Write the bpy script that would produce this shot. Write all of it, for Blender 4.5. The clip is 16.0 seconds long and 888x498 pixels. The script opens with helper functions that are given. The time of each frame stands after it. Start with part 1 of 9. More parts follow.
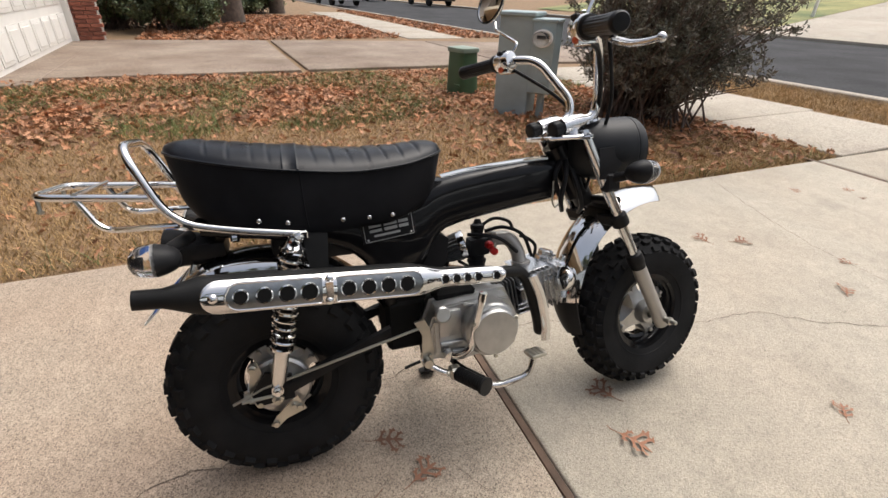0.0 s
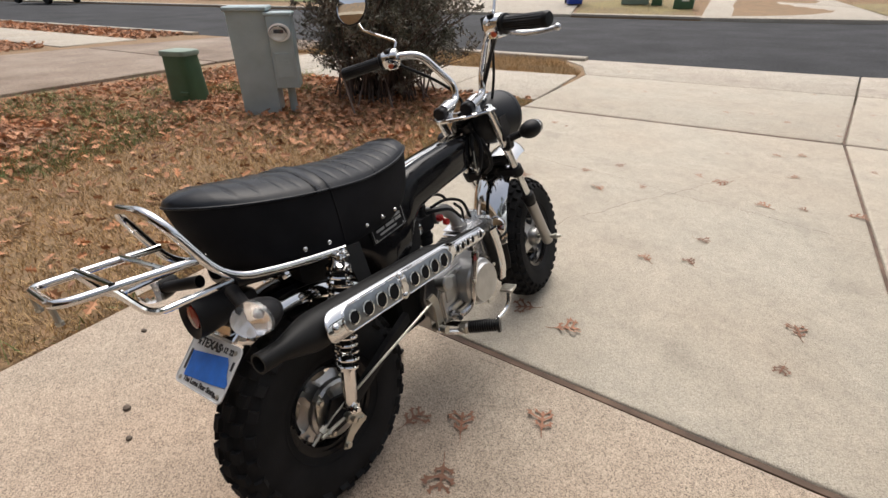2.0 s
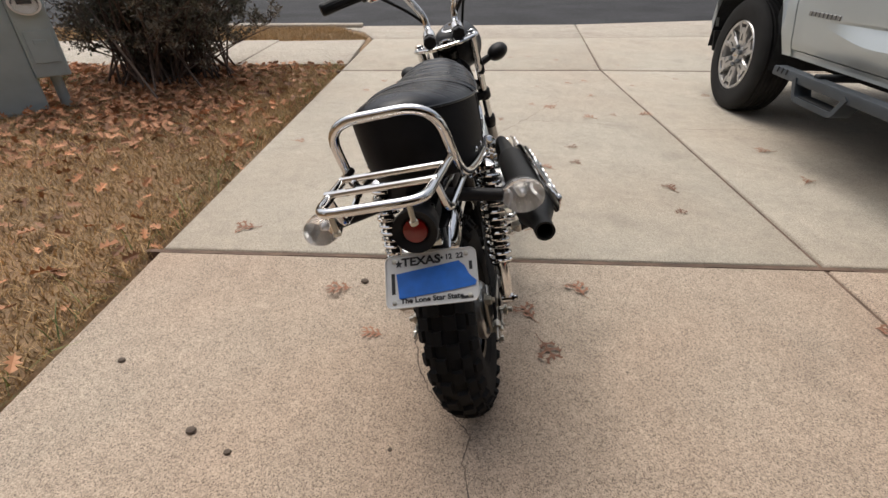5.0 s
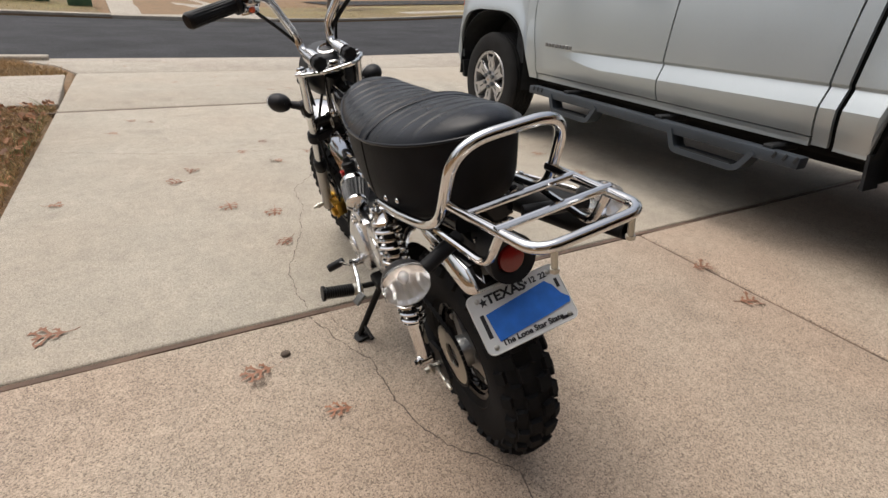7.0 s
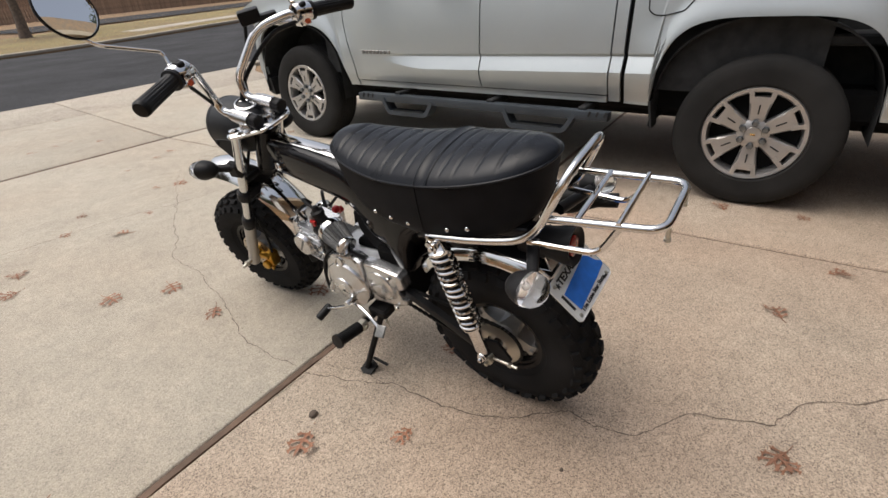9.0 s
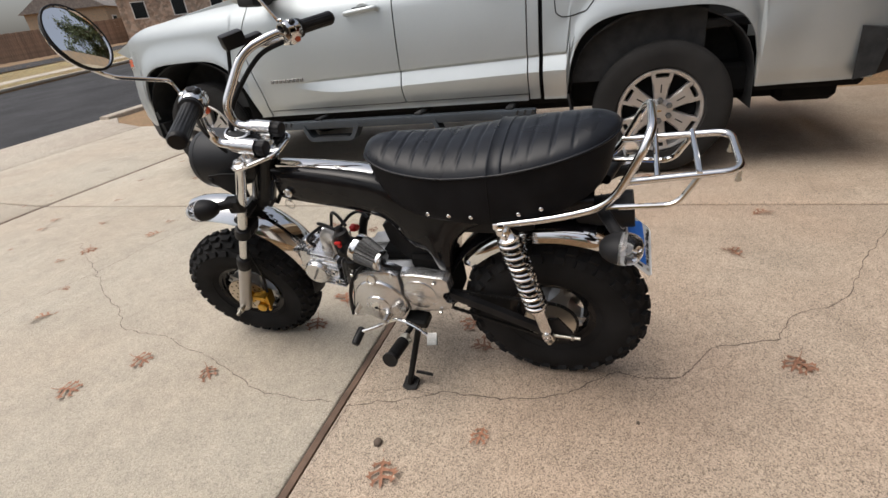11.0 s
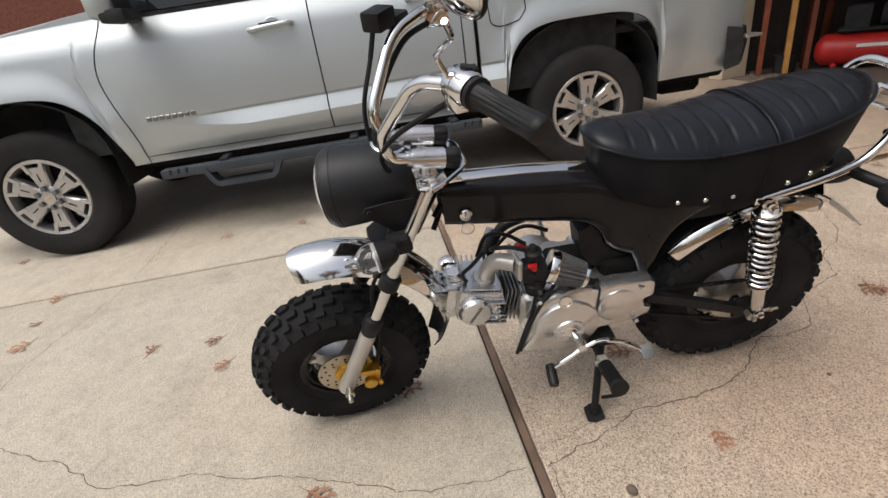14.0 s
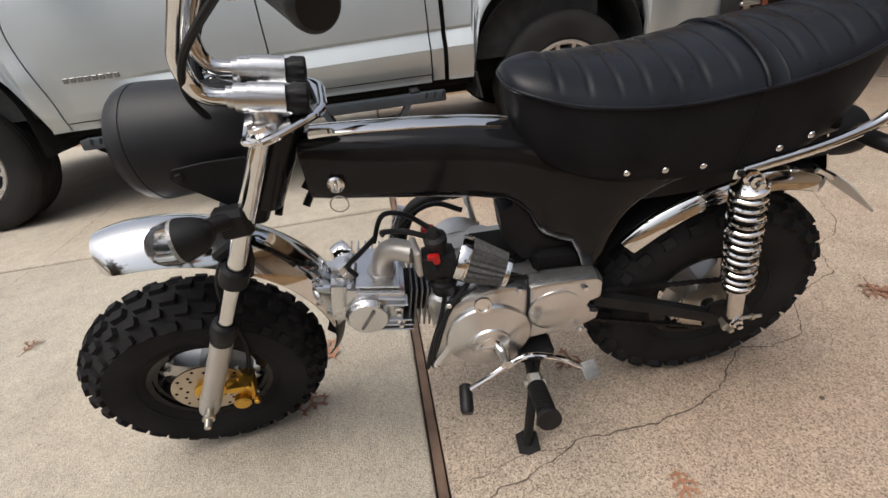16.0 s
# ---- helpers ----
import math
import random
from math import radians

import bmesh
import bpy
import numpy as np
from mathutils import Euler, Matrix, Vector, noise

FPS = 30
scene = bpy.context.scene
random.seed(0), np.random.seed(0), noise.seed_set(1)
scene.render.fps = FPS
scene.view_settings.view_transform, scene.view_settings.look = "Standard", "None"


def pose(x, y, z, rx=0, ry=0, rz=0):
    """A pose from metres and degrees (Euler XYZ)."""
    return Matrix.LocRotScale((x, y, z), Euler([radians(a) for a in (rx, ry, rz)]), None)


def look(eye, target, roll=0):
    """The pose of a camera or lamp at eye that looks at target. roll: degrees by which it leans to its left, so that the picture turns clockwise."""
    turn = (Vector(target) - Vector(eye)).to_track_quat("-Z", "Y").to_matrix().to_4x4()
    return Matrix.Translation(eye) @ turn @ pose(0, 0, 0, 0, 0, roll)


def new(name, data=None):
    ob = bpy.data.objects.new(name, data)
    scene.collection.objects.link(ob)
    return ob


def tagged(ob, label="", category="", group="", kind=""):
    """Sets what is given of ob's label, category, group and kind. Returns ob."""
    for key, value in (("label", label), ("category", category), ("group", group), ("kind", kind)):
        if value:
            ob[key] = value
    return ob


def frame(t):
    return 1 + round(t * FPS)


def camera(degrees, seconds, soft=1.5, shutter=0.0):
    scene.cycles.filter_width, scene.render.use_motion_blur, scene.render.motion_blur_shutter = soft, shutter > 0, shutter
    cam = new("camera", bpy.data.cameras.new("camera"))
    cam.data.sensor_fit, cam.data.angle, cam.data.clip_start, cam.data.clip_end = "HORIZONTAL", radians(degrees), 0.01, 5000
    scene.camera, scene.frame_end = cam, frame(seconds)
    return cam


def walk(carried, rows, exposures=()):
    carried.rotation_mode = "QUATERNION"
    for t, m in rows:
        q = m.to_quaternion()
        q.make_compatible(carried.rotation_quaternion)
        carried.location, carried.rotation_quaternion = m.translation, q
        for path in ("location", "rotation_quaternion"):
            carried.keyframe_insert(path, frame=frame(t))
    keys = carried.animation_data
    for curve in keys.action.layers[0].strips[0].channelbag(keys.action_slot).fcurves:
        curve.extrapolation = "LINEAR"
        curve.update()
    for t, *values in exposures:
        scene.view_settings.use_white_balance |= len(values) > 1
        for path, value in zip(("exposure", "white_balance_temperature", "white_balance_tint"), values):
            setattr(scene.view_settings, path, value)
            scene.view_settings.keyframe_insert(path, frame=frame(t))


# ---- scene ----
cam = camera(86.9, 16.0)
PATH = [
    (0, (1.156, -0.277, 1.072), (-0.417, 0.483, 0.098), 1.7),
    (0.5, (1.121, -0.45, 1.071), (-0.298, 0.573, 0.102), 2.7),
    (1, (1.074, -0.609, 1.094), (-0.155, 0.655, 0.149), 1.5),
    (1.5, (0.962, -0.702, 1.1), (-0.077, 0.713, 0.142), -1.1),
    (2, (0.861, -0.802, 1.112), (0.021, 0.711, 0.11), -0.2),
    (2.5, (0.801, -0.973, 1.119), (0.183, 0.614, 0.07), -0.8),
    (3, (0.723, -1.07, 1.139), (0.191, 0.542, 0.08), -3.7),
    (3.2, (0.674, -1.08, 1.128), (0.189, 0.536, 0.055), -5.0),
    (5.3, (0.116, -1.157, 0.968), (0.264, 0.537, -0.085), 1.9),
    (5.5, (0.093, -1.142, 0.948), (0.32, 0.559, -0.08), 2.8),
    (6, (-0.041, -1.05, 0.896), (0.412, 0.631, -0.089), 4.1),
    (6.5, (-0.181, -0.968, 0.903), (0.549, 0.632, -0.049), 4.8),
    (7, (-0.337, -0.896, 0.92), (0.688, 0.551, -0.005), 4.1),
    (7.5, (-0.437, -0.825, 0.929), (0.801, 0.454, 0.017), 1.8),
    (8, (-0.492, -0.691, 0.972), (0.849, 0.461, 0.039), -1.6),
    (8.5, (-0.606, -0.643, 0.999), (0.836, 0.39, 0.076), -1.8),
    (9, (-0.733, -0.613, 1.021), (0.805, 0.26, 0.086), -2.5),
    (9.2, (-0.751, -0.586, 1.025), (0.808, 0.24, 0.082), -3.6),
    (11.3, (-0.905, -0.188, 0.983), (0.835, 0.223, 0.088), -8.2),
    (11.5, (-0.884, -0.123, 0.974), (0.861, 0.239, 0.066), -8.8),
    (12, (-0.845, 0.048, 0.98), (0.944, 0.219, 0.102), -7.7),
    (12.5, (-0.867, 0.208, 1.032), (0.943, 0.094, 0.188), -9.2),
    (13, (-0.853, 0.391, 1.03), (0.943, 0.157, 0.181), -9.2),
    (13.5, (-0.766, 0.53, 1.0), (1.02, 0.249, 0.144), -9.2),
    (14, (-0.707, 0.636, 0.984), (1.073, 0.35, 0.117), -8.5),
    (14.5, (-0.691, 0.744, 0.927), (1.086, 0.455, 0.055), -7.7),
    (15, (-0.669, 0.65, 0.918), (1.101, 0.359, 0.034), -7.2),
    (15.5, (-0.616, 0.495, 0.91), (1.143, 0.206, 0.004), -7.2),
    (16, (-0.515, 0.404, 0.839), (1.236, 0.107, -0.08), -7.2),
]
walk(cam, [(t, look(eye, target, roll)) for t, eye, target, roll in PATH], [(0, 0.48), (2.5, 0.32), (6, 0.16), (9, 0.2), (12, 0.28), (16, 0.3)])

# ---- light ----
world = bpy.data.worlds.new("overcast_sky")
scene.world = world
world.use_nodes = True
wn = world.node_tree
wn.nodes.clear()
sky = wn.nodes.new("ShaderNodeTexSky")
sky.sky_type = "NISHITA"
sky.sun_disc = False
SUN_ELEVATION, SUN_ROTATION = radians(64), radians(335)
sky.sun_elevation, sky.sun_rotation = SUN_ELEVATION, SUN_ROTATION
sky.air_density, sky.dust_density, sky.ozone_density = 1.0, 7.0, 1.0
grey = wn.nodes.new("ShaderNodeHueSaturation")
grey.inputs["Saturation"].default_value = 0.55
bg = wn.nodes.new("ShaderNodeBackground")
bg.inputs["Strength"].default_value = 0.15
wo = wn.nodes.new("ShaderNodeOutputWorld")
wn.links.new(sky.outputs[0], grey.inputs["Color"])
wn.links.new(grey.outputs[0], bg.inputs[0])
wn.links.new(bg.outputs[0], wo.inputs[0])
sun = new("sun", bpy.data.lights.new("sun", "SUN"))
sun.data.energy, sun.data.angle, sun.data.color = 0.9, radians(55), (1.0, 0.98, 0.955)
sun.matrix_world = look((0, 0, 20), (0 - 20 * math.sin(SUN_ROTATION) / math.tan(SUN_ELEVATION), 0 - 20 * math.cos(SUN_ROTATION) / math.tan(SUN_ELEVATION), 0))


# ---- materials ----
def material(name, colour, rough=0.5, metal=0.0, var=0.12, vscale=15.0, bump=0.0, bscale=120.0, coat=0.0, spec=0.5, rand=0.0, speck=0.0, sscale=200.0, island=0.0, second=None, rvar=0.1):
    m = bpy.data.materials.new(name)
    m.use_nodes = True
    t = m.node_tree
    n, k = t.nodes, t.links
    p = n["Principled BSDF"]
    p.inputs["Metallic"].default_value = metal
    p.inputs["Specular IOR Level"].default_value = spec
    p.inputs["Coat Weight"].default_value = coat
    p.inputs["Coat Roughness"].default_value = 0.06
    tc = n.new("ShaderNodeTexCoord")
    where = tc.outputs["Object"]
    big = n.new("ShaderNodeTexNoise")
    big.inputs["Scale"].default_value, big.inputs["Detail"].default_value = vscale, 5.0
    k.new(where, big.inputs["Vector"])
    mix = n.new("ShaderNodeMix")
    mix.data_type = "RGBA"
    a = tuple(max(0.0, c * (1 - var)) for c in colour)
    b = tuple(min(1.0, c * (1 + var)) for c in (second or colour))
    mix.inputs["A"].default_value, mix.inputs["B"].default_value = (*a, 1), (*b, 1)
    ramp = n.new("ShaderNodeMapRange")
    ramp.inputs["From Min"].default_value, ramp.inputs["From Max"].default_value = 0.33, 0.67
    k.new(big.outputs["Fac"], ramp.inputs["Value"])
    k.new(ramp.outputs[0], mix.inputs["Factor"])
    out = mix.outputs["Result"]
    if speck:
        vo = n.new("ShaderNodeTexVoronoi")
        vo.inputs["Scale"].default_value = sscale
        k.new(where, vo.inputs["Vector"])
        sep = n.new("ShaderNodeSeparateColor")
        k.new(vo.outputs["Color"], sep.inputs[0])
        mr = n.new("ShaderNodeMapRange")
        mr.inputs["To Min"].default_value, mr.inputs["To Max"].default_value = 1 - speck, 1 + speck
        k.new(sep.outputs[0], mr.inputs["Value"])
        mul = n.new("ShaderNodeVectorMath")
        mul.operation = "SCALE"
        k.new(out, mul.inputs[0])
        k.new(mr.outputs[0], mul.inputs["Scale"])
        out = mul.outputs[0]
    if rand or island:
        if rand:
            info = n.new("ShaderNodeObjectInfo").outputs["Random"]
        else:
            info = n.new("ShaderNodeNewGeometry").outputs["Random Per Island"]
        mr2 = n.new("ShaderNodeMapRange")
        amount = rand or island
        mr2.inputs["To Min"].default_value, mr2.inputs["To Max"].default_value = 1 - amount, 1 + amount
        k.new(info, mr2.inputs["Value"])
        mul2 = n.new("ShaderNodeVectorMath")
        mul2.operation = "SCALE"
        k.new(out, mul2.inputs[0])
        k.new(mr2.outputs[0], mul2.inputs["Scale"])
        out = mul2.outputs[0]
    k.new(out, p.inputs["Base Color"])
    rr = n.new("ShaderNodeMapRange")
    rr.inputs["To Min"].default_value, rr.inputs["To Max"].default_value = max(0.02, rough - rvar * rough), min(1.0, rough + rvar * rough)
    k.new(big.outputs["Fac"], rr.inputs["Value"])
    k.new(rr.outputs[0], p.inputs["Roughness"])
    if bump:
        fine = n.new("ShaderNodeTexNoise")
        fine.inputs["Scale"].default_value, fine.inputs["Detail"].default_value = bscale, 6.0
        k.new(where, fine.inputs["Vector"])
        bp = n.new("ShaderNodeBump")
        bp.inputs["Strength"].default_value, bp.inputs["Distance"].default_value = min(1.0, bump), 0.004
        k.new(fine.outputs["Fac"], bp.inputs["Height"])
        k.new(bp.outputs[0], p.inputs["Normal"])
    return m


def glass(name, colour=(1, 1, 1), rough=0.03, ior=1.18):
    m = bpy.data.materials.new(name)
    m.use_nodes = True
    p = m.node_tree.nodes["Principled BSDF"]
    p.inputs["Base Color"].default_value = (*colour, 1)
    p.inputs["Transmission Weight"].default_value = 1.0
    p.inputs["Roughness"].default_value = rough
    p.inputs["IOR"].default_value = ior
    return m


def concrete(name, colour, warm, fine=320.0, grain=1.0):
    """Weathered concrete with exposed sand and pebbles, stains at metre scale."""
    m = bpy.data.materials.new(name)
    m.use_nodes = True
    t = m.node_tree
    n, k = t.nodes, t.links
    p = n["Principled BSDF"]
    tc = n.new("ShaderNodeTexCoord").outputs["Object"]

    def noise_node(scale, detail=4.0):
        q = n.new("ShaderNodeTexNoise")
        q.inputs["Scale"].default_value, q.inputs["Detail"].default_value = scale, detail
        k.new(tc, q.inputs["Vector"])
        return q.outputs["Fac"]

    def mapped(value, a, b, lo, hi):
        q = n.new("ShaderNodeMapRange")
        for key, v in zip(("From Min", "From Max", "To Min", "To Max"), (a, b, lo, hi)):
            q.inputs[key].default_value = v
        k.new(value, q.inputs["Value"])
        return q.outputs[0]

    def scaled(vec, factor):
        q = n.new("ShaderNodeVectorMath")
        q.operation = "SCALE"
        k.new(vec, q.inputs[0])
        k.new(factor, q.inputs["Scale"])
        return q.outputs[0]

    mix = n.new("ShaderNodeMix")
    mix.data_type = "RGBA"
    mix.inputs["A"].default_value, mix.inputs["B"].default_value = (*colour, 1), (*warm, 1)
    k.new(mapped(noise_node(0.9, 5.0), 0.35, 0.65, 0, 1), mix.inputs["Factor"])
    out = mix.outputs["Result"]
    out = scaled(out, mapped(noise_node(4.0, 6.0), 0.3, 0.7, 0.93, 1.06))
    vo = n.new("ShaderNodeTexVoronoi")
    vo.inputs["Scale"].default_value = fine
    k.new(tc, vo.inputs["Vector"])
    sep = n.new("ShaderNodeSeparateColor")
    k.new(vo.outputs["Color"], sep.inputs[0])
    out = scaled(out, mapped(sep.outputs[0], 0, 1, 1 - 0.26 * grain, 1 + 0.24 * grain))
    vo2 = n.new("ShaderNodeTexVoronoi")
    vo2.inputs["Scale"].default_value = fine * 1.15
    k.new(tc, vo2.inputs["Vector"])
    sep2 = n.new("ShaderNodeSeparateColor")
    k.new(vo2.outputs["Color"], sep2.inputs[0])
    out = scaled(out, mapped(sep2.outputs[1], 0.80, 0.88, 1.0, 1 - 0.38 * grain))
    out = scaled(out, mapped(noise_node(17.0, 5.0), 0.3, 0.7, 0.93, 1.07))
    pit = n.new("ShaderNodeTexVoronoi")
    pit.inputs["Scale"].default_value = 13.0
    k.new(tc, pit.inputs["Vector"])
    pick = n.new("ShaderNodeSeparateColor")
    k.new(pit.outputs["Color"], pick.inputs[0])
    size = n.new("ShaderNodeMath")
    size.operation = "MAXIMUM"
    k.new(mapped(pit.outputs["Distance"], 0.025, 0.055, 0.45, 1.0), size.inputs[0])
    k.new(mapped(pick.outputs[2], 0.45, 0.5, 1.0, 0.0), size.inputs[1])
    out = scaled(out, size.outputs[0])
    out = scaled(out, mapped(noise_node(2.3, 3.0), 0.60, 0.74, 1.0, 0.84))
    k.new(out, p.inputs["Base Color"])
    p.inputs["Roughness"].default_value = 0.88
    bp = n.new("ShaderNodeBump")
    bp.inputs["Strength"].default_value, bp.inputs["Distance"].default_value = 0.5, 0.003
    k.new(vo.outputs["Distance"], bp.inputs["Height"])
    k.new(bp.outputs[0], p.inputs["Normal"])
    return m


CHROME = material("chrome", (0.72, 0.72, 0.715), 0.07, 1.0, var=0.04, rvar=0.3)
ALU = material("cast_aluminium", (0.50, 0.50, 0.49), 0.36, 0.9, var=0.12, vscale=25, bump=0.12, bscale=300)
ALU_SMOOTH = material("satin_aluminium", (0.64, 0.645, 0.65), 0.26, 0.93, var=0.06, vscale=14, rvar=0.2, bump=0.03, bscale=260)
BRUSHED = material("brushed_dark_steel", (0.20, 0.215, 0.225), 0.32, 0.9, var=0.12, vscale=60)
BADGE = material("dark_chrome_badge", (0.26, 0.26, 0.26), 0.35, 0.9, var=0.1)
FIN_GREY = material("cooling_fin", (0.20, 0.20, 0.20), 0.40, 0.7, var=0.2, vscale=40)
FORK_GREY = material("grey_painted_fork_leg", (0.44, 0.42, 0.39), 0.38, 0.5, var=0.05)
BLACK_PAINT = material("gloss_black_paint", (0.0095, 0.0095, 0.0105), 0.08, 0.0, var=0.2, spec=0.20)
BLACK_PLASTIC = material("black_plastic", (0.014, 0.014, 0.015), 0.45, 0.0, var=0.25, bump=0.05, bscale=500, spec=0.14)
MATT_BLACK = material("matt_black_lamp_shell", (0.013, 0.014, 0.016), 0.45, 0.0, var=0.15, bump=0.03, bscale=400, spec=0.24)
SATIN_BLACK = material("satin_black_pipe", (0.013, 0.013, 0.013), 0.48, 0.0, var=0.25, bump=0.06, bscale=300, spec=0.14)
RUBBER = material("tyre_rubber", (0.0185, 0.0185, 0.019), 0.8, 0.0, var=0.3, vscale=8, bump=0.2, bscale=250, spec=0.08)
GRIP_RUBBER = material("grip_rubber", (0.012, 0.012, 0.0125), 0.40, 0.0, var=0.2, spec=0.2)
VINYL = material("black_vinyl", (0.0130, 0.0130, 0.0145), 0.5, 0.0, var=0.2, bump=0.16, bscale=420, spec=0.04)
VINYL_TOP = material("blue_black_vinyl", (0.0088, 0.0102, 0.0135), 0.28, 0.0, var=0.22, bump=0.06, bscale=420, spec=0.17)
RED_PLASTIC = material("red_anodised", (0.45, 0.012, 0.012), 0.3, 0.3, var=0.1)
RED_LENS = material("red_lens", (0.20, 0.012, 0.010), 0.16, 0.0, var=0.1, coat=0.2)
ORANGE = material("orange_plastic", (0.62, 0.10, 0.03), 0.3, var=0.1)
GOLD = material("gold_anodised", (0.62, 0.36, 0.06), 0.28, 0.9, var=0.08)
DISC_STEEL = material("drilled_steel", (0.52, 0.45, 0.36), 0.30, 0.95, var=0.08)
KNURLED = material("knurled_steel", (0.24, 0.24, 0.23), 0.42, 0.85, var=0.2, vscale=60)
STEEL = material("zinc_steel", (0.52, 0.50, 0.44), 0.33, 0.9, var=0.1)
# near-black that stands in for shade in holes, gaps and undersides
SHADE_BLACK = material("shade_black", (0.013, 0.013, 0.013), 0.9, spec=0.03)
PLATE_WHITE = material("plate_white", (0.68, 0.69, 0.68), 0.38, var=0.05)
PLATE_INK = material("plate_ink", (0.012, 0.012, 0.014), 0.45)
BLUE_TAPE = material("blue_painters_tape", (0.02, 0.16, 0.62), 0.62, var=0.12, vscale=40, bump=0.15, bscale=500)
CLEAR = glass("clear_lens", (0.95, 0.95, 0.95), 0.08, 1.42)
REFLECTOR = material("silvered_reflector", (0.86, 0.86, 0.85), 0.24, 0.65, var=0.10, vscale=160, bump=0.35, bscale=150)
MIRROR = material("mirror_glass", (0.86, 0.87, 0.87), 0.02, 1.0, var=0.0, rvar=0.0)
FILTER = material("filter_mesh", (0.09, 0.09, 0.09), 0.55, 0.4, var=0.3, vscale=200)
LABEL_GREY = material("label_print", (0.42, 0.42, 0.41), 0.5)
SILVER = material("silver_metallic_paint", (0.455, 0.492, 0.503), 0.40, 0.60, var=0.03, vscale=2, coat=0.28, speck=0.05, sscale=900)
TAIL_RED = material("tail_light_red", (0.48, 0.02, 0.018), 0.15, 0.0, var=0.1, coat=0.5)
TRUCK_BLACK = material("black_trim", (0.030, 0.031, 0.032), 0.65, var=0.25, bump=0.1, bscale=300, spec=0.12)
STEP_PAINT = material("slate_step_paint", (0.030, 0.038, 0.047), 0.5, var=0.2, vscale=6, bump=0.1, bscale=250)
TRUCK_TYRE = material("truck_tyre", (0.021, 0.0205, 0.020), 0.82, var=0.25, vscale=5, bump=0.15, bscale=200, spec=0.15)
ALLOY = material("alloy_wheel", (0.50, 0.49, 0.48), 0.32, 0.8, var=0.08, vscale=10)
TINT = material("tinted_window", (0.010, 0.013, 0.015), 0.05, 0.0, var=0.05, spec=0.45)
DRIVE = concrete("driveway_concrete", (0.432, 0.391, 0.318), (0.420, 0.362, 0.285), grain=0.75)
DRIVE_WARM = concrete("warm_driveway_concrete", (0.396, 0.330, 0.258), (0.384, 0.292, 0.217), grain=1.3)
WALK = concrete("walk_concrete", (0.436, 0.390, 0.318), (0.41, 0.355, 0.288), 120)
NEIGHBOUR = concrete("old_concrete", (0.31, 0.245, 0.19), (0.19, 0.135, 0.098), 90, 0.8)
JOINT = material("joint_board", (0.125, 0.082, 0.058), 0.9, var=0.35, vscale=9, bump=0.4, bscale=90)
CRACK = material("crack_shadow_dirt", (0.115, 0.088, 0.068), 0.95, var=0.35, vscale=40)
ASPHALT = material("asphalt", (0.019, 0.0195, 0.0215), 0.9, spec=0.3, second=(0.032, 0.032, 0.034), var=0.3, vscale=0.9, bump=0.5, bscale=140, speck=0.5, sscale=70)
SOIL = material("dry_soil", (0.27, 0.18, 0.095), 0.95, var=0.25, vscale=3.0, bump=0.6, bscale=60, second=(0.21, 0.13, 0.07), speck=0.25, sscale=60)
DRY_GRASS = material("dry_grass", (0.45, 0.305, 0.145), 0.8, var=0.25, vscale=1.2, second=(0.35, 0.225, 0.10), island=0.5)
GREEN_GRASS = material("green_weeds", (0.14, 0.185, 0.055), 0.75, var=0.25, vscale=3, island=0.4)
LITTER = material("fallen_leaves", (0.46, 0.245, 0.135), 0.75, var=0.25, vscale=1.5, second=(0.36, 0.165, 0.08), island=0.6)
PALE_LEAF = material("bleached_leaves", (0.50, 0.45, 0.38), 0.8, var=0.2, vscale=2, island=0.5)
FAR_GREEN = material("green_lawn", (0.13, 0.175, 0.05), 0.9, var=0.3, vscale=0.5, second=(0.25, 0.23, 0.09), bump=0.6, bscale=40, speck=0.3, sscale=30)
FAR_STRAW = material("straw_lawn", (0.29, 0.205, 0.10), 0.9, var=0.35, vscale=0.5, second=(0.19, 0.155, 0.065), bump=0.6, bscale=40, speck=0.4, sscale=30)
OAK_LEAF = material("oak_leaf", (0.31, 0.155, 0.088), 0.75, var=0.3, vscale=30, second=(0.22, 0.10, 0.058), rand=0.35)
BARK = material("bark", (0.13, 0.10, 0.08), 0.92, var=0.3, vscale=12, bump=0.8, bscale=40)
TWIG = material("twig", (0.12, 0.085, 0.068), 0.9, var=0.3, vscale=12, island=0.3)
BUSH_LEAF = material("sage_leaf", (0.12, 0.125, 0.088), 0.75, var=0.25, vscale=2, second=(0.16, 0.135, 0.105), island=0.5)
HEDGE_LEAF = material("hedge_leaf", (0.115, 0.145, 0.068), 0.6, var=0.25, vscale=2, island=0.6)
UTILITY_GREY = material("grey_blue_cabinet_paint", (0.36, 0.44, 0.455), 0.45, var=0.1, vscale=6, bump=0.05, bscale=80)
UTILITY_GREEN = material("green_cabinet_paint", (0.045, 0.105, 0.052), 0.5, var=0.1, vscale=6)
CAP_GREEN = material("pale_green_cap", (0.20, 0.26, 0.21), 0.55, var=0.1)
BIN_BLUE = material("blue_bin_plastic", (0.012, 0.055, 0.36), 0.45, var=0.08)
WHITE_PAINT = material("white_paint", (0.82, 0.80, 0.75), 0.5, var=0.04, vscale=4)
BRICK = material("red_brick", (0.28, 0.10, 0.065), 0.85, var=0.2, vscale=8, rand=0.25, bump=0.4, bscale=120)
MORTAR = material("mortar", (0.36, 0.32, 0.28), 0.95, var=0.15, bump=0.4, bscale=150)
TAN_TRIM = material("tan_trim_paint", (0.50, 0.43, 0.32), 0.6, var=0.08, vscale=5)
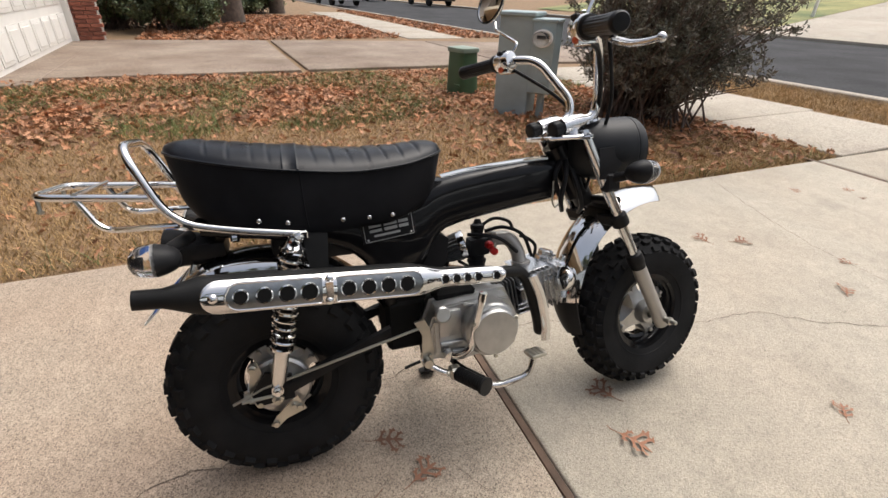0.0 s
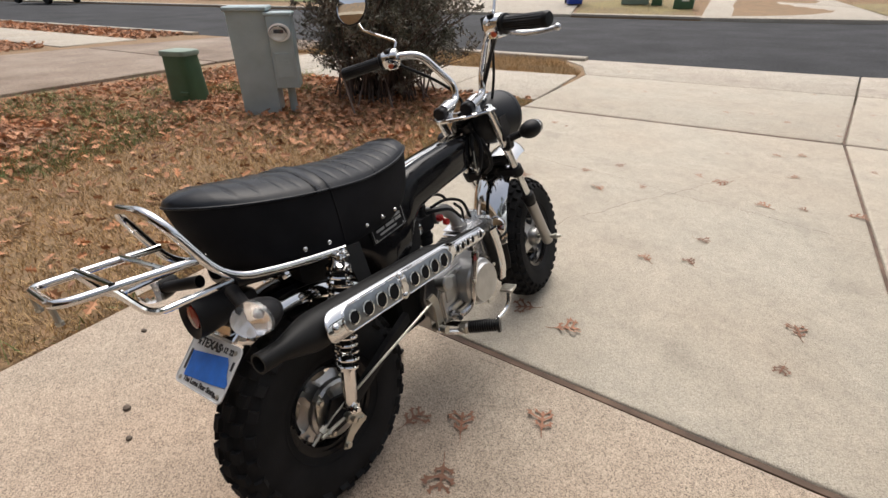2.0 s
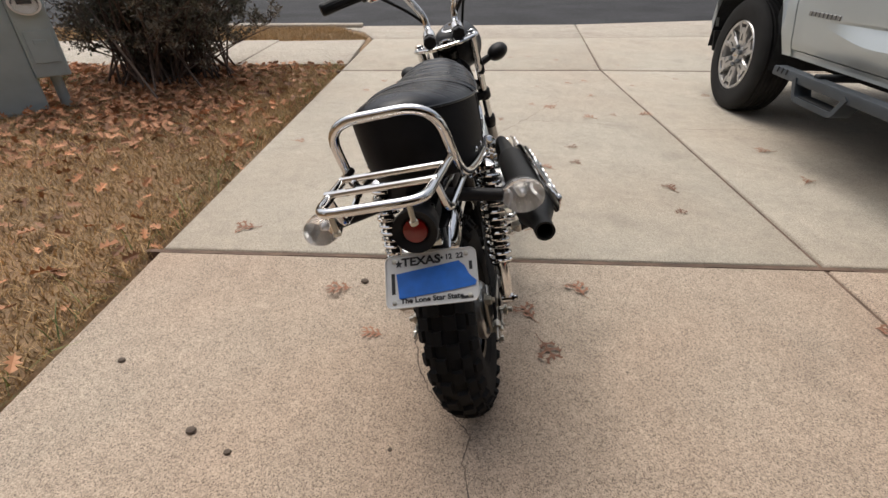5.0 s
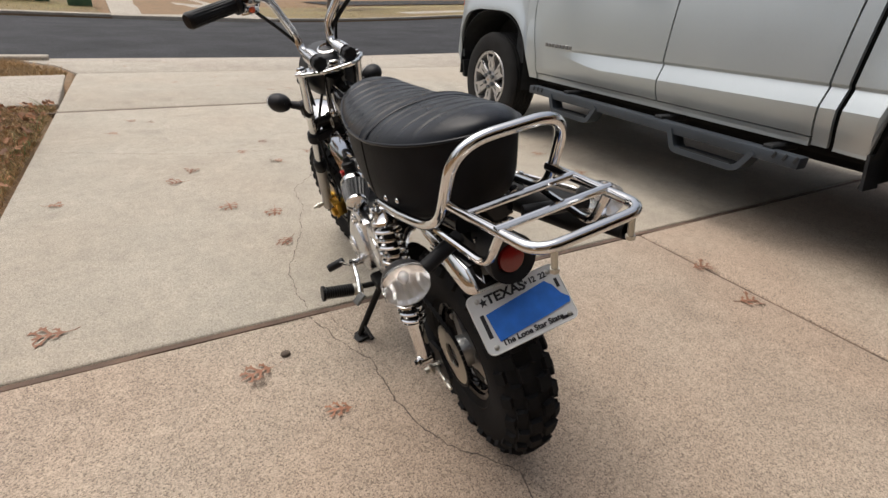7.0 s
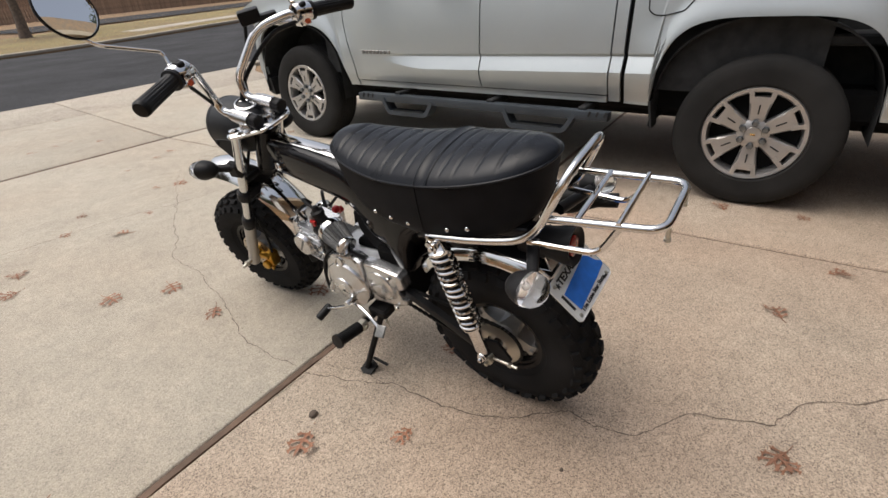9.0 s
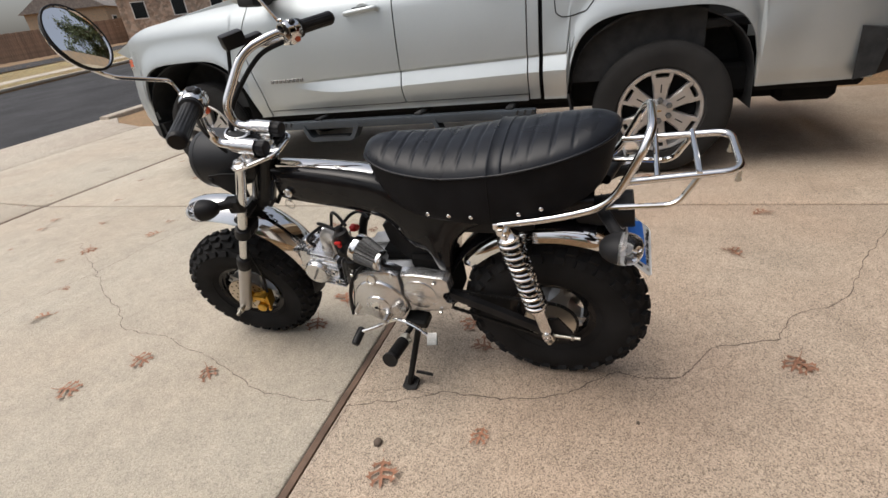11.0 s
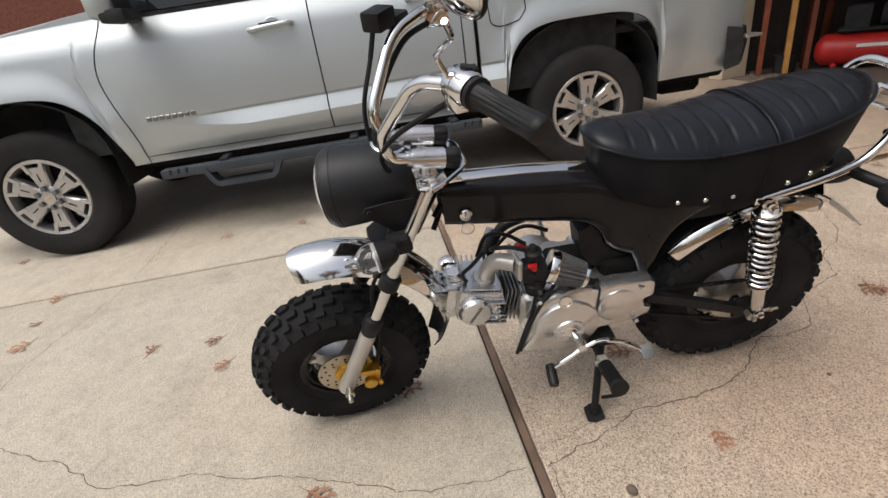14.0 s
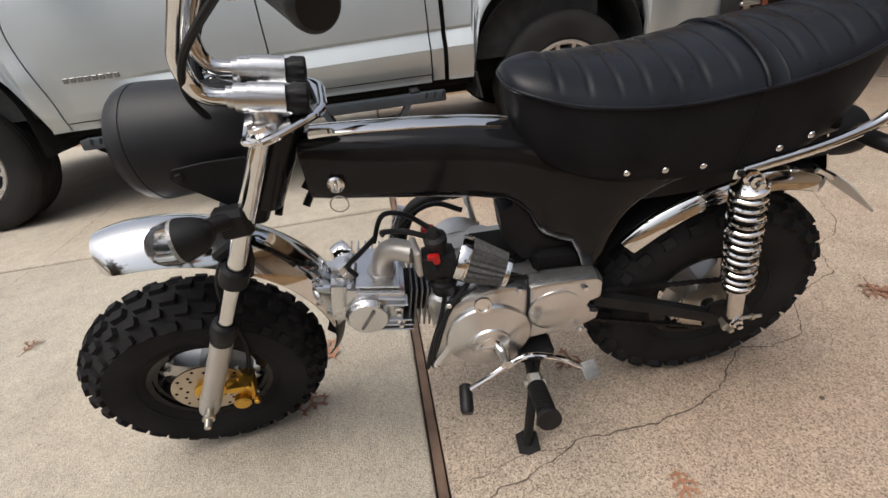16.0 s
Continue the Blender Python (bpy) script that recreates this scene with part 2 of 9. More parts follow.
STUCCO = material("pale_stone_wall", (0.36, 0.30, 0.225), 0.9, var=0.25, vscale=6, bump=0.5, bscale=60, second=(0.30, 0.215, 0.14))
STONE = material("brown_stone_wall", (0.52, 0.42, 0.33), 0.9, var=0.2, vscale=2.4, second=(0.36, 0.25, 0.18), bump=0.6, bscale=8, speck=0.35, sscale=5.0)
FENCE_WOOD = material("weathered_fence_wood", (0.25, 0.165, 0.115), 0.85, var=0.25, vscale=4, rand=0.2)
CEDAR = material("cedar_wood", (0.24, 0.062, 0.028), 0.6, var=0.2, vscale=6)
PINE = material("orange_pine", (0.52, 0.25, 0.06), 0.5, var=0.15, vscale=8)
# darkened so that the colour itself holds the dimness inside the garage
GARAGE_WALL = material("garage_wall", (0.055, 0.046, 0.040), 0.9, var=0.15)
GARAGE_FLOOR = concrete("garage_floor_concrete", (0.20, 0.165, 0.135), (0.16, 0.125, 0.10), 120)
TANK_RED = material("red_tank_paint", (0.50, 0.025, 0.022), 0.38, var=0.1)
SIGN_RED = material("sign_red", (0.48, 0.03, 0.03), 0.45, var=0.05)
ROOF = material("roof_shingle", (0.19, 0.17, 0.155), 0.9, var=0.25, vscale=5)
CAR_DARK = material("dark_car_paint", (0.02, 0.021, 0.023), 0.2, var=0.1, coat=0.6)
CAR_WHITE = material("white_car_paint", (0.66, 0.66, 0.65), 0.25, var=0.03, coat=0.6)


# ---- geometry helpers ----
def finish(name, bm, mat, parent=None, label="", sharp=35, m=None, smooth=True):
    if m is not None:
        bmesh.ops.transform(bm, matrix=m, verts=bm.verts[:])
    bmesh.ops.recalc_face_normals(bm, faces=bm.faces[:])
    me = bpy.data.meshes.new(name)
    bm.to_mesh(me)
    bm.free()
    for x in mat if isinstance(mat, (list, tuple)) else (mat,):
        me.materials.append(x)
    if smooth:
        me.shade_smooth()
        me.set_sharp_from_angle(angle=radians(sharp))
    ob = new(name, me)
    if parent is not None:
        ob.parent = parent
    if label:
        ob["label"] = label
    return ob


def part(name, bm, mat, parent, label="", m=None, sharp=35, smooth=True):
    return finish(name, bm, mat, parent, label, sharp, m, smooth)


def thing(name, label, category, m=None, group="", kind=""):
    ob = new(name)
    ob.empty_display_size = 0.1
    if m is not None:
        ob.matrix_world = m
    return tagged(ob, label, category, group, kind)


def B():
    return bmesh.new()


def frame_of(d):
    d = Vector(d).normalized()
    a = Vector((0, 0, 1)) if abs(d.z) < 0.9 else Vector((0, 1, 0))
    u = d.cross(a).normalized()
    return u, u.cross(d).normalized(), d


def rounded(pts, rad, n=5):
    """A polyline with its corners rounded off."""
    pts = [Vector(p) for p in pts]
    out = [pts[0]]
    for a, b, c in zip(pts, pts[1:], pts[2:]):
        r1 = min(rad, (a - b).length * 0.49, (c - b).length * 0.49)
        p, q = b + (a - b).normalized() * r1, b + (c - b).normalized() * r1
        for i in range(n + 1):
            s = i / n
            out.append(p * (1 - s) ** 2 + b * 2 * s * (1 - s) + q * s * s)
    out.append(pts[-1])
    return out


def spline(pts, n=8):
    pts = [Vector(p) for p in pts]
    ext = [pts[0] * 2 - pts[1]] + pts + [pts[-1] * 2 - pts[-2]]
    out = []
    for a, b, c, d in zip(ext, ext[1:], ext[2:], ext[3:]):
        for i in range(n):
            s = i / n
            out.append(0.5 * (2 * b + (c - a) * s + (2 * a - 5 * b + 4 * c - d) * s * s + (3 * b - a - 3 * c + d) * s**3))
    out.append(pts[-1])
    return out


def loft(bm, rings, cap=True, closed=True):
    vs = [[bm.verts.new(p) for p in ring] for ring in rings]
    n = len(vs[0])
    for a, b in zip(vs, vs[1:]):
        for i in range(n if closed else n - 1):
            j = (i + 1) % n
            bm.faces.new((a[i], a[j], b[j], b[i]))
    if cap and closed:
        bm.faces.new(vs[0])
        bm.faces.new(vs[-1])
    return vs


def sweep(bm, path, r, seg=10, cap=True, closed=False):
    path = [Vector(p) for p in path]
    n = len(path)
    rs = list(r) if isinstance(r, (list, tuple)) else None
    rings, u = [], None
    for i, p in enumerate(path):
        d = (path[(i + 1) % n if closed else min(i + 1, n - 1)] - path[(i - 1) % n if closed else max(i - 1, 0)])
        d.normalize()
        if u is None:
            u = frame_of(d)[0]
        u = (u - d * u.dot(d)).normalized()
        w = d.cross(u)
        if rs:
            f = i / (n - 1) * (len(rs) - 1)
            j = min(int(f), len(rs) - 2)
            rad = rs[j] + (rs[j + 1] - rs[j]) * (f - j)
        else:
            rad = r
        rings.append([p + (u * math.cos(a) + w * math.sin(a)) * rad for a in (2 * math.pi * k / seg for k in range(seg))])
    if closed:
        rings.append(rings[0])
        vs = [[bm.verts.new(p) for p in ring] for ring in rings[:-1]]
        for i in range(n):
            a, b = vs[i], vs[(i + 1) % n]
            for k in range(seg):
                bm.faces.new((a[k], a[(k + 1) % seg], b[(k + 1) % seg], b[k]))
    else:
        loft(bm, rings, cap)
    return bm


def rod(bm, a, b, r, r2=None, seg=14):
    return sweep(bm, [a, b], [r, r if r2 is None else r2], seg)


def lathe(bm, prof, origin, axis, seg=32, cap=True):
    """prof: pairs of radius and distance along the axis."""
    u, w, d = frame_of(axis)
    o = Vector(origin)
    rings = []
    for rad, h in prof:
        rings.append([o + d * h + (u * math.cos(a) + w * math.sin(a)) * max(rad, 0.0004) for a in (2 * math.pi * k / seg for k in range(seg))])
    loft(bm, rings, cap)
    return bm


def box(bm, c, s, bevel=0.0, rot=None, seg=1):
    m = Matrix.Translation(c) @ (rot.to_4x4() if rot is not None else Matrix()) @ Matrix.Diagonal((*s, 1))
    vs = bmesh.ops.create_cube(bm, size=1.0, matrix=m)["verts"]
    if bevel:
        es = list({e for v in vs for e in v.link_edges})
        bmesh.ops.bevel(bm, geom=es, offset=bevel, segments=seg, affect="EDGES", profile=0.6)
    return bm


def plate(bm, loop, depth):
    """A flat polygon given thickness along the vector depth."""
    depth = Vector(depth)
    loft(bm, [[Vector(p) for p in loop], [Vector(p) + depth for p in loop]])
    return bm


def turn(rx=0, ry=0, rz=0):
    return Euler([radians(a) for a in (rx, ry, rz)]).to_matrix()


def bolt(bm, p, axis, r=0.007, h=0.006):
    lathe(bm, [(r, 0), (r, h * 0.8), (r * 0.85, h), (0, h)], p, axis, 6)
    return bm


def dome(bm, p, axis, r, h, seg=16):
    prof = [(r * math.cos(a), h * math.sin(a)) for a in (math.pi / 2 * i / 5 for i in range(6))]
    lathe(bm, prof, p, axis, seg)
    return bm


# ---- ground ----
def smooth01(x):
    x = min(1.0, max(0.0, x))
    return x * x * (3 - 2 * x)


def height(x, y):
    """The street climbs to the east, the plots opposite climb away from it; this side is level."""
    q = min(max(x, 0.0), 60.0)
    rise = 0.0034 * min(q, 12.0) ** 2 + 0.065 * max(q - 12.0, 0.0) + 0.004 * max(min(x, 0.0), -60.0)
    bank = 0.085 * min(max(y - 17.0, 0.0), 34.0) * (1.0 - smooth01((x - 0.5) / 5.0))
    return rise * smooth01((y - 4.5) / 3.0) + bank


STREET_NEAR, STREET_FAR = 7.1, 17.0


def left_edge(y):
    return -0.945 + 0.049 * (y - 0.1)


def middle_joint(y):
    return 1.60 + 0.065 * y + 0.12 * max(0.0, y - 3.8)


def right_edge(y):
    return 4.55 + 0.09 * y


def cross_joint(x):
    return 0.370 - 0.068 * x


def cross_joint_far(x):
    return 3.76 - 0.06 * max(0.0, x - 1.6)


def ground_level(x, y):
    base = height(x, y)
    if STREET_NEAR + 0.01 < y < STREET_FAR - 0.01:
        return base - 0.25
    if left_edge(y) < x < right_edge(y) + 0.1 and y < STREET_NEAR + 0.02:
        return base - 0.12
    return base - 0.02 + 0.012 * noise.noise(Vector((x * 1.3, y * 1.3, 0)))


bm = B()
xs = [-900, -300, -120, -70, -45] + [-32 + 1.0 * i for i in range(23)] + [-9.0 + 0.25 * i for i in range(30)] + [-1.5 + 0.1 * i for i in range(14)] + [0.5 * i for i in range(1, 16)] + [8.5, 10, 12, 15, 20, 28, 40, 60, 120, 300, 900]
ys = [-900, -300, -100, -40, -20, -12] + [-8 + 0.25 * i for i in range(58)] + [6.55, STREET_NEAR, STREET_NEAR + 0.02, 9, 11, 13, STREET_FAR - 0.02, STREET_FAR, 17.4, 18, 20, 23, 27, 32, 40, 51, 60, 120, 300, 900]
grid = [[bm.verts.new((x, y, ground_level(x, y))) for x in xs] for y in ys]
for r1, r2 in zip(grid, grid[1:]):
    for i in range(len(xs) - 1):
        bm.faces.new((r1[i], r1[i + 1], r2[i + 1], r2[i]))
tagged(finish("ground", bm, SOIL), "dry brown lawn soil and verge ground", "ground", kind="structure")

# the asphalt street
bm = B()
xs = [-400, -120, -70, -40, -25, -15, -8, -4, -1, 0, 2, 4, 7, 10, 15, 22, 32, 45, 60, 120, 400]
ys = [STREET_NEAR - 0.05 + (STREET_FAR - STREET_NEAR + 0.1) * i / 8 for i in range(9)]
grid = [[bm.verts.new((x, y, height(x, y) - 0.02 - 0.05 * abs(i - 4) / 4)) for x in xs] for i, y in enumerate(ys)]
for r1, r2 in zip(grid, grid[1:]):
    for i in range(len(xs) - 1):
        bm.faces.new((r1[i], r1[i + 1], r2[i + 1], r2[i]))
tagged(finish("road", bm, ASPHALT), "dark grey asphalt residential street with pale scuffs", "road", kind="structure")


bm = B()
rows = []
for i in range(25):
    x = 11.0 + 1.5 * i
    rows.append([bm.verts.new((x, 27.5 + 6.0 * j / 4 - 0.12 * (x - 11), height(x, 27.5 + 6.0 * j / 4 - 0.12 * (x - 11)) + 0.035)) for j in range(5)])
for r1, r2 in zip(rows, rows[1:]):
    for j in range(4):
        bm.faces.new((r1[j], r2[j], r2[j + 1], r1[j + 1]))
tagged(finish("side_road", bm, ASPHALT), "asphalt side street beyond the corner plot", "road", kind="structure")


def strip(name, x0, x1, y0, y1, top, mat, label, step=1.5, drop=0.12):
    """A raised concrete strip along the street, following its slope."""
    bm = B()
    n = max(1, int((x1 - x0) / step))
    rings = []
    for i in range(n + 1):
        x = x0 + (x1 - x0) * i / n
        a, b = height(x, y0), height(x, y1)
        rings.append([(x, y0, a - drop), (x, y0, a + top - 0.015), (x, y0 + 0.015, a + top), (x, y1 - 0.015, b + top), (x, y1, b + top - 0.015), (x, y1, b - drop)])
    loft(bm, rings)
    return tagged(finish(name, bm, mat), label, "kerb", kind="structure")


strip("kerb_near_west", -60, -10.2, STREET_NEAR - 0.18, STREET_NEAR, 0.05, WALK, "pale concrete kerb along the street")
strip("kerb_near_middle", -5.0, -0.95, STREET_NEAR - 0.18, STREET_NEAR, 0.05, WALK, "pale concrete kerb along the street")
strip("kerb_near_east", 5.6, 60, STREET_NEAR - 0.18, STREET_NEAR, 0.05, WALK, "pale concrete kerb along the street")
strip("kerb_far_west", -60, -10.5, STREET_FAR, STREET_FAR + 0.18, 0.05, WALK, "pale concrete kerb on the far side of the street")
strip("kerb_far_middle", -4.0, 0.0, STREET_FAR, STREET_FAR + 0.18, 0.05, WALK, "pale concrete kerb on the far side of the street")
strip("kerb_far_east", 4.75, 60, STREET_FAR, STREET_FAR + 0.18, 0.05, WALK, "pale concrete kerb on the far side of the street")


def slab(name, loop, mat, parent, thick=0.12, gap=0.009, lift=0.0):
    """One cast slab with worn, rounded arrises, its joints left open."""
    pts = [Vector((x, y)) for x, y in loop]
    mid = sum(pts, Vector((0, 0))) / len(pts)

    def shrunk(d):
        out = []
        n = len(pts)
        for i in range(n):
            a, b, c = pts[i - 1], pts[i], pts[(i + 1) % n]
            e1, e2 = (b - a).normalized(), (c - b).normalized()
            n1, n2 = Vector((-e1.y, e1.x)), Vector((-e2.y, e2.x))
            k = n1 + n2
            k = k / max(0.2, k.dot(n1))
            out.append(b + k * d)
        return out

    bm = B()
    rings = []
    for d, z in ((gap, -thick), (gap, -0.012), (gap + 0.003, -0.004), (gap + 0.012, 0.0)):
        rings.append([(p.x, p.y, height(p.x, p.y) + z + lift) for p in shrunk(d)])
    loft(bm, rings)
    return part(name, bm, mat, parent, sharp=50)


drive = thing("driveway", "sand-coloured exposed-aggregate concrete driveway with cracked slabs", "driveway", kind="structure")
GARAGE_Y = -3.55
for y0, y1 in ((None, "near"), ("near", "far"), ("far", None)):
    for side in (0, 1):
        xa = left_edge if side == 0 else middle_joint
        xb = middle_joint if side == 0 else right_edge
        if y0 is None:
            lo = [(xa(GARAGE_Y), GARAGE_Y), (xb(GARAGE_Y), GARAGE_Y)]
        else:
            fn = cross_joint if y0 == "near" else cross_joint_far
            ya = fn(0)
            wide = 0.005 if y0 == "near" else 0.016
            lo = [(xa(fn(xa(ya))), fn(xa(ya)) + wide), (xb(fn(xb(ya))), fn(xb(ya)) + wide)]
        if y1 is None:
            top = 5.80
            hi = [(xb(top), top), (xa(top), top)]
        else:
            fn = cross_joint if y1 == "near" else cross_joint_far
            ya = fn(0)
            wide = 0.005 if y1 == "near" else 0.016
            hi = [(xb(fn(xb(ya))), fn(xb(ya)) - wide), (xa(fn(xa(ya))), fn(xa(ya)) - wide)]
        slab("slab", lo + hi, DRIVE_WARM if y0 is None else DRIVE, drive)
slab("slab", [(left_edge(5.80), 5.80), (middle_joint(5.80), 5.80), (middle_joint(6.5) + 0.1, STREET_NEAR + 0.02), (left_edge(5.80) - 0.75, STREET_NEAR + 0.02), (left_edge(5.80) - 0.22, 6.5)], WALK, drive)
slab("slab", [(middle_joint(5.80), 5.80), (right_edge(5.80), 5.80), (right_edge(5.80) + 0.3, 6.5), (right_edge(5.80) + 0.9, STREET_NEAR + 0.02), (middle_joint(6.5) + 0.1, STREET_NEAR + 0.02)], WALK, drive)
# joint filler under the slabs
bm = B()
for fn in (cross_joint, cross_joint_far):
    for i in range(10):
        xa, xb = -0.98 + 5.4 * i / 10, -0.98 + 5.4 * (i + 1) / 10
        ya, yb = fn(xa), fn(xb)
        wob = 0.002 * math.sin(i * 2.1)
        hw = 0.010 if fn is cross_joint else 0.021
        loft(bm, [[(xa, ya - hw, -0.1), (xa, ya - hw, -0.006 + wob), (xa, ya + hw, -0.006 + wob), (xa, ya + hw, -0.1)], [(xb, yb - hw, -0.1), (xb, yb - hw, -0.006 + wob), (xb, yb + hw, -0.006 + wob), (xb, yb + hw, -0.1)]])
part("joint_filler", bm, JOINT, drive, "rotten brown expansion board")
bm = B()
for i in range(18):
    ya, yb = GARAGE_Y + 8.9 * i / 18, GARAGE_Y + 8.9 * (i + 1) / 18
    xa, xb = middle_joint(ya), middle_joint(yb)
    za, zb = height(xa, ya) - 0.010, height(xb, yb) - 0.010
    loft(bm, [[(xa - 0.008, ya, za - 0.1), (xa - 0.008, ya, za), (xa + 0.008, ya, za), (xa + 0.008, ya, za - 0.1)], [(xb - 0.008, yb, zb - 0.1), (xb - 0.008, yb, zb), (xb + 0.008, yb, zb), (xb + 0.008, yb, zb - 0.1)]])
part("joint_filler", bm, JOINT, drive, "rotten brown expansion board")


def crack(pts, w, parent, seed):
    """A jagged hairline crack, opened a few millimetres."""
    rng = random.Random(seed)
    path = []
    run = 0.0
    for p in spline([(x, y, 0.0) for x, y in pts], 24):
        p = Vector((p.x, p.y))
        if path:
            if (p - path[-1]).length < 0.008:
                continue
            run += (p - path[-1]).length
        j = Vector((noise.noise(Vector((run * 14.0, seed, 0.0))), noise.noise(Vector((run * 14.0, seed, 7.0)))))
        k = Vector((noise.noise(Vector((run * 60.0, seed, 3.0))), noise.noise(Vector((run * 60.0, seed, 9.0)))))
        path.append(p + j * 0.016 + k * 0.006)
    bm = B()
    prev = None
    for i, p in enumerate(path):
        d = (path[min(i + 1, len(path) - 1)] - path[max(i - 1, 0)]).normalized()
        side = Vector((-d.y, d.x))
        ww = 0.95 * w * rng.uniform(0.4, 1.4) * (0.4 if i in (0, len(path) - 1) else 1)
        z = height(p.x, p.y) + 0.0015
        cur = [bm.verts.new((*(p + side * ww), z)), bm.verts.new((*(p - side * ww), z))]
        if prev:
            bm.faces.new((prev[0], cur[0], cur[1], prev[1]))
        prev = cur
    part("crack", bm, CRACK, parent, smooth=False)


crack([(1.15, 2.60), (0.98, 2.37), (0.80, 2.10), (0.60, 1.84), (0.47, 1.62), (0.34, 1.46), (0.31, 1.24), (0.25, 1.10), (0.19, 0.92), (0.10, 0.74), (0.05, 0.60), (0.04, 0.39)], 0.0013, drive, 1)
crack([(0.03, 0.345), (0.06, 0.22), (0.11, 0.05), (0.10, -0.10), (0.12, -0.22), (0.15, -0.31), (0.23, -0.42), (0.23, -0.60), (0.37, -0.73), (0.43, -0.91), (0.57, -1.03), (0.66, -1.20), (0.95, -1.40), (1.40, -1.75), (1.75, -2.02), (2.30, -2.45)], 0.0017, drive, 2)
crack([(-0.82, 2.65), (-0.33, 2.42), (0.10, 2.27), (0.47, 2.22), (0.83, 2.09), (1.16, 2.04), (1.50, 1.93), (1.70, 1.89)], 0.0013, drive, 3)
crack([(0.08, 0.335), (0.11, 0.20), (0.10, 0.08)], 0.0008, drive, 4)
crack([(0.02, 0.34), (-0.04, 0.345), (-0.12, 0.355)], 0.0012, drive, 5)
crack([(1.76, 1.88), (2.2, 1.86), (2.6, 1.85), (3.1, 1.8)], 0.0014, drive, 6)
crack([(0.46, 0.10), (0.58, 0.15)], 0.0010, drive, 7)
crack([(2.5, 3.68), (2.6, 4.0), (2.55, 4.3), (2.7, 4.7)], 0.0016, drive, 8)

# pavement across the plots
walk_path = thing("pavement", "pale concrete public footpath beside the verge", "pavement", kind="structure")
for i in range(4):
    xa, xb = left_edge(4.6) - 0.02 - 1.15 * i, left_edge(4.6) - 0.02 - 1.15 * (i + 1)
    slab("slab", [(xb, 4.05), (xa, 4.10), (xa, 5.72), (xb, 5.6)], WALK, walk_path)
for i in range(8):
    xa, xb = -10.2 - 1.5 * i, -10.2 - 1.5 * (i + 1)
    slab("slab", [(xb, 4.10), (xa, 4.10), (xa, 5.6), (xb, 5.6)], WALK, walk_path)

# neighbour's driveway
nd = thing("neighbour_driveway", "older stained concrete driveway of the next house", "driveway", kind="structure")
for y0, y1 in ((-2.4, 0.88), (0.96, 4.15), (4.18, 7.1)):
    lx0, lx1 = -10.7 + 0.20 * (y0 + 2.4), -10.7 + 0.20 * (y1 + 2.4)
    rx0, rx1 = -6.1 + 0.04 * (y0 + 2.4), -6.1 + 0.04 * (y1 + 2.4)
    slab("slab", [(lx0, y0), (rx0, y0), (rx1, y1), (lx1, y1)], NEIGHBOUR, nd, lift=0.02)

# driveways across the street
fd = thing("far_driveway", "pale concrete driveway across the street", "driveway", kind="structure")
for i in range(6):
    slab("slab", [(-10.5 - 0.9 * i, STREET_FAR - 0.05 + 5 * i), (-4.0 - 0.9 * i, STREET_FAR - 0.05 + 5 * i), (-4.9 - 0.9 * i, STREET_FAR + 4.95 + 5 * i), (-11.4 - 0.9 * i, STREET_FAR + 4.95 + 5 * i)], WALK, fd, lift=0.03)


def lawn_sheet(name, label, x0, x1, y0, y1, shear, mat):
    """A mown lawn laid a little over the soil, its edge slanting with the driveway."""
    bm = B()
    rows = []
    for j in range(13):
        y = y0 + (y1 - y0) * j / 12
        d = shear * (y - STREET_FAR)
        rows.append([bm.verts.new((x + d, y, height(x + d, y) + 0.015 + 0.012 * noise.noise(Vector((x, y, 5.0))))) for x in (x0 + (x1 - x0) * i / 12 for i in range(13))])
    for r1, r2 in zip(rows, rows[1:]):
        for i in range(12):
            bm.faces.new((r1[i], r1[i + 1], r2[i + 1], r2[i]))
    tagged(finish(name, bm, mat), label, "lawn", kind="structure")


lawn_sheet("lawn_far_west", "green mown lawn beside the far driveway", -26.0, -10.6, STREET_FAR + 1.9, STREET_FAR + 29, -0.18, FAR_GREEN)
lawn_sheet("lawn_far_middle", "straw and green lawn between the far driveways", -3.9, -0.1, STREET_FAR + 0.2, STREET_FAR + 29, -0.18, FAR_STRAW)
lawn_sheet("lawn_far_east", "straw-coloured lawn on the corner plot across the street", 4.85, 34.0, STREET_FAR + 0.2, STREET_FAR + 9, 0.0, FAR_STRAW)
fd2 = thing("far_driveway", "pale concrete driveway across the street", "driveway", kind="structure")
for i in range(3):
    slab("slab", [(0.0, STREET_FAR - 0.05 + 5 * i), (4.75, STREET_FAR - 0.05 + 5 * i), (4.75, STREET_FAR + 4.95 + 5 * i), (0.0, STREET_FAR + 4.95 + 5 * i)], WALK, fd2, lift=0.03)
fp = thing("far_pavement", "pale concrete footpath across the street", "pavement", kind="structure")
for i in range(9):
    xa = 11.1 + 3.0 * i
    slab("slab", [(xa, STREET_FAR + 2.0), (xa + 3.0, STREET_FAR + 2.0), (xa + 3.0, STREET_FAR + 3.3), (xa, STREET_FAR + 3.3)], WALK, fp, lift=0.03)


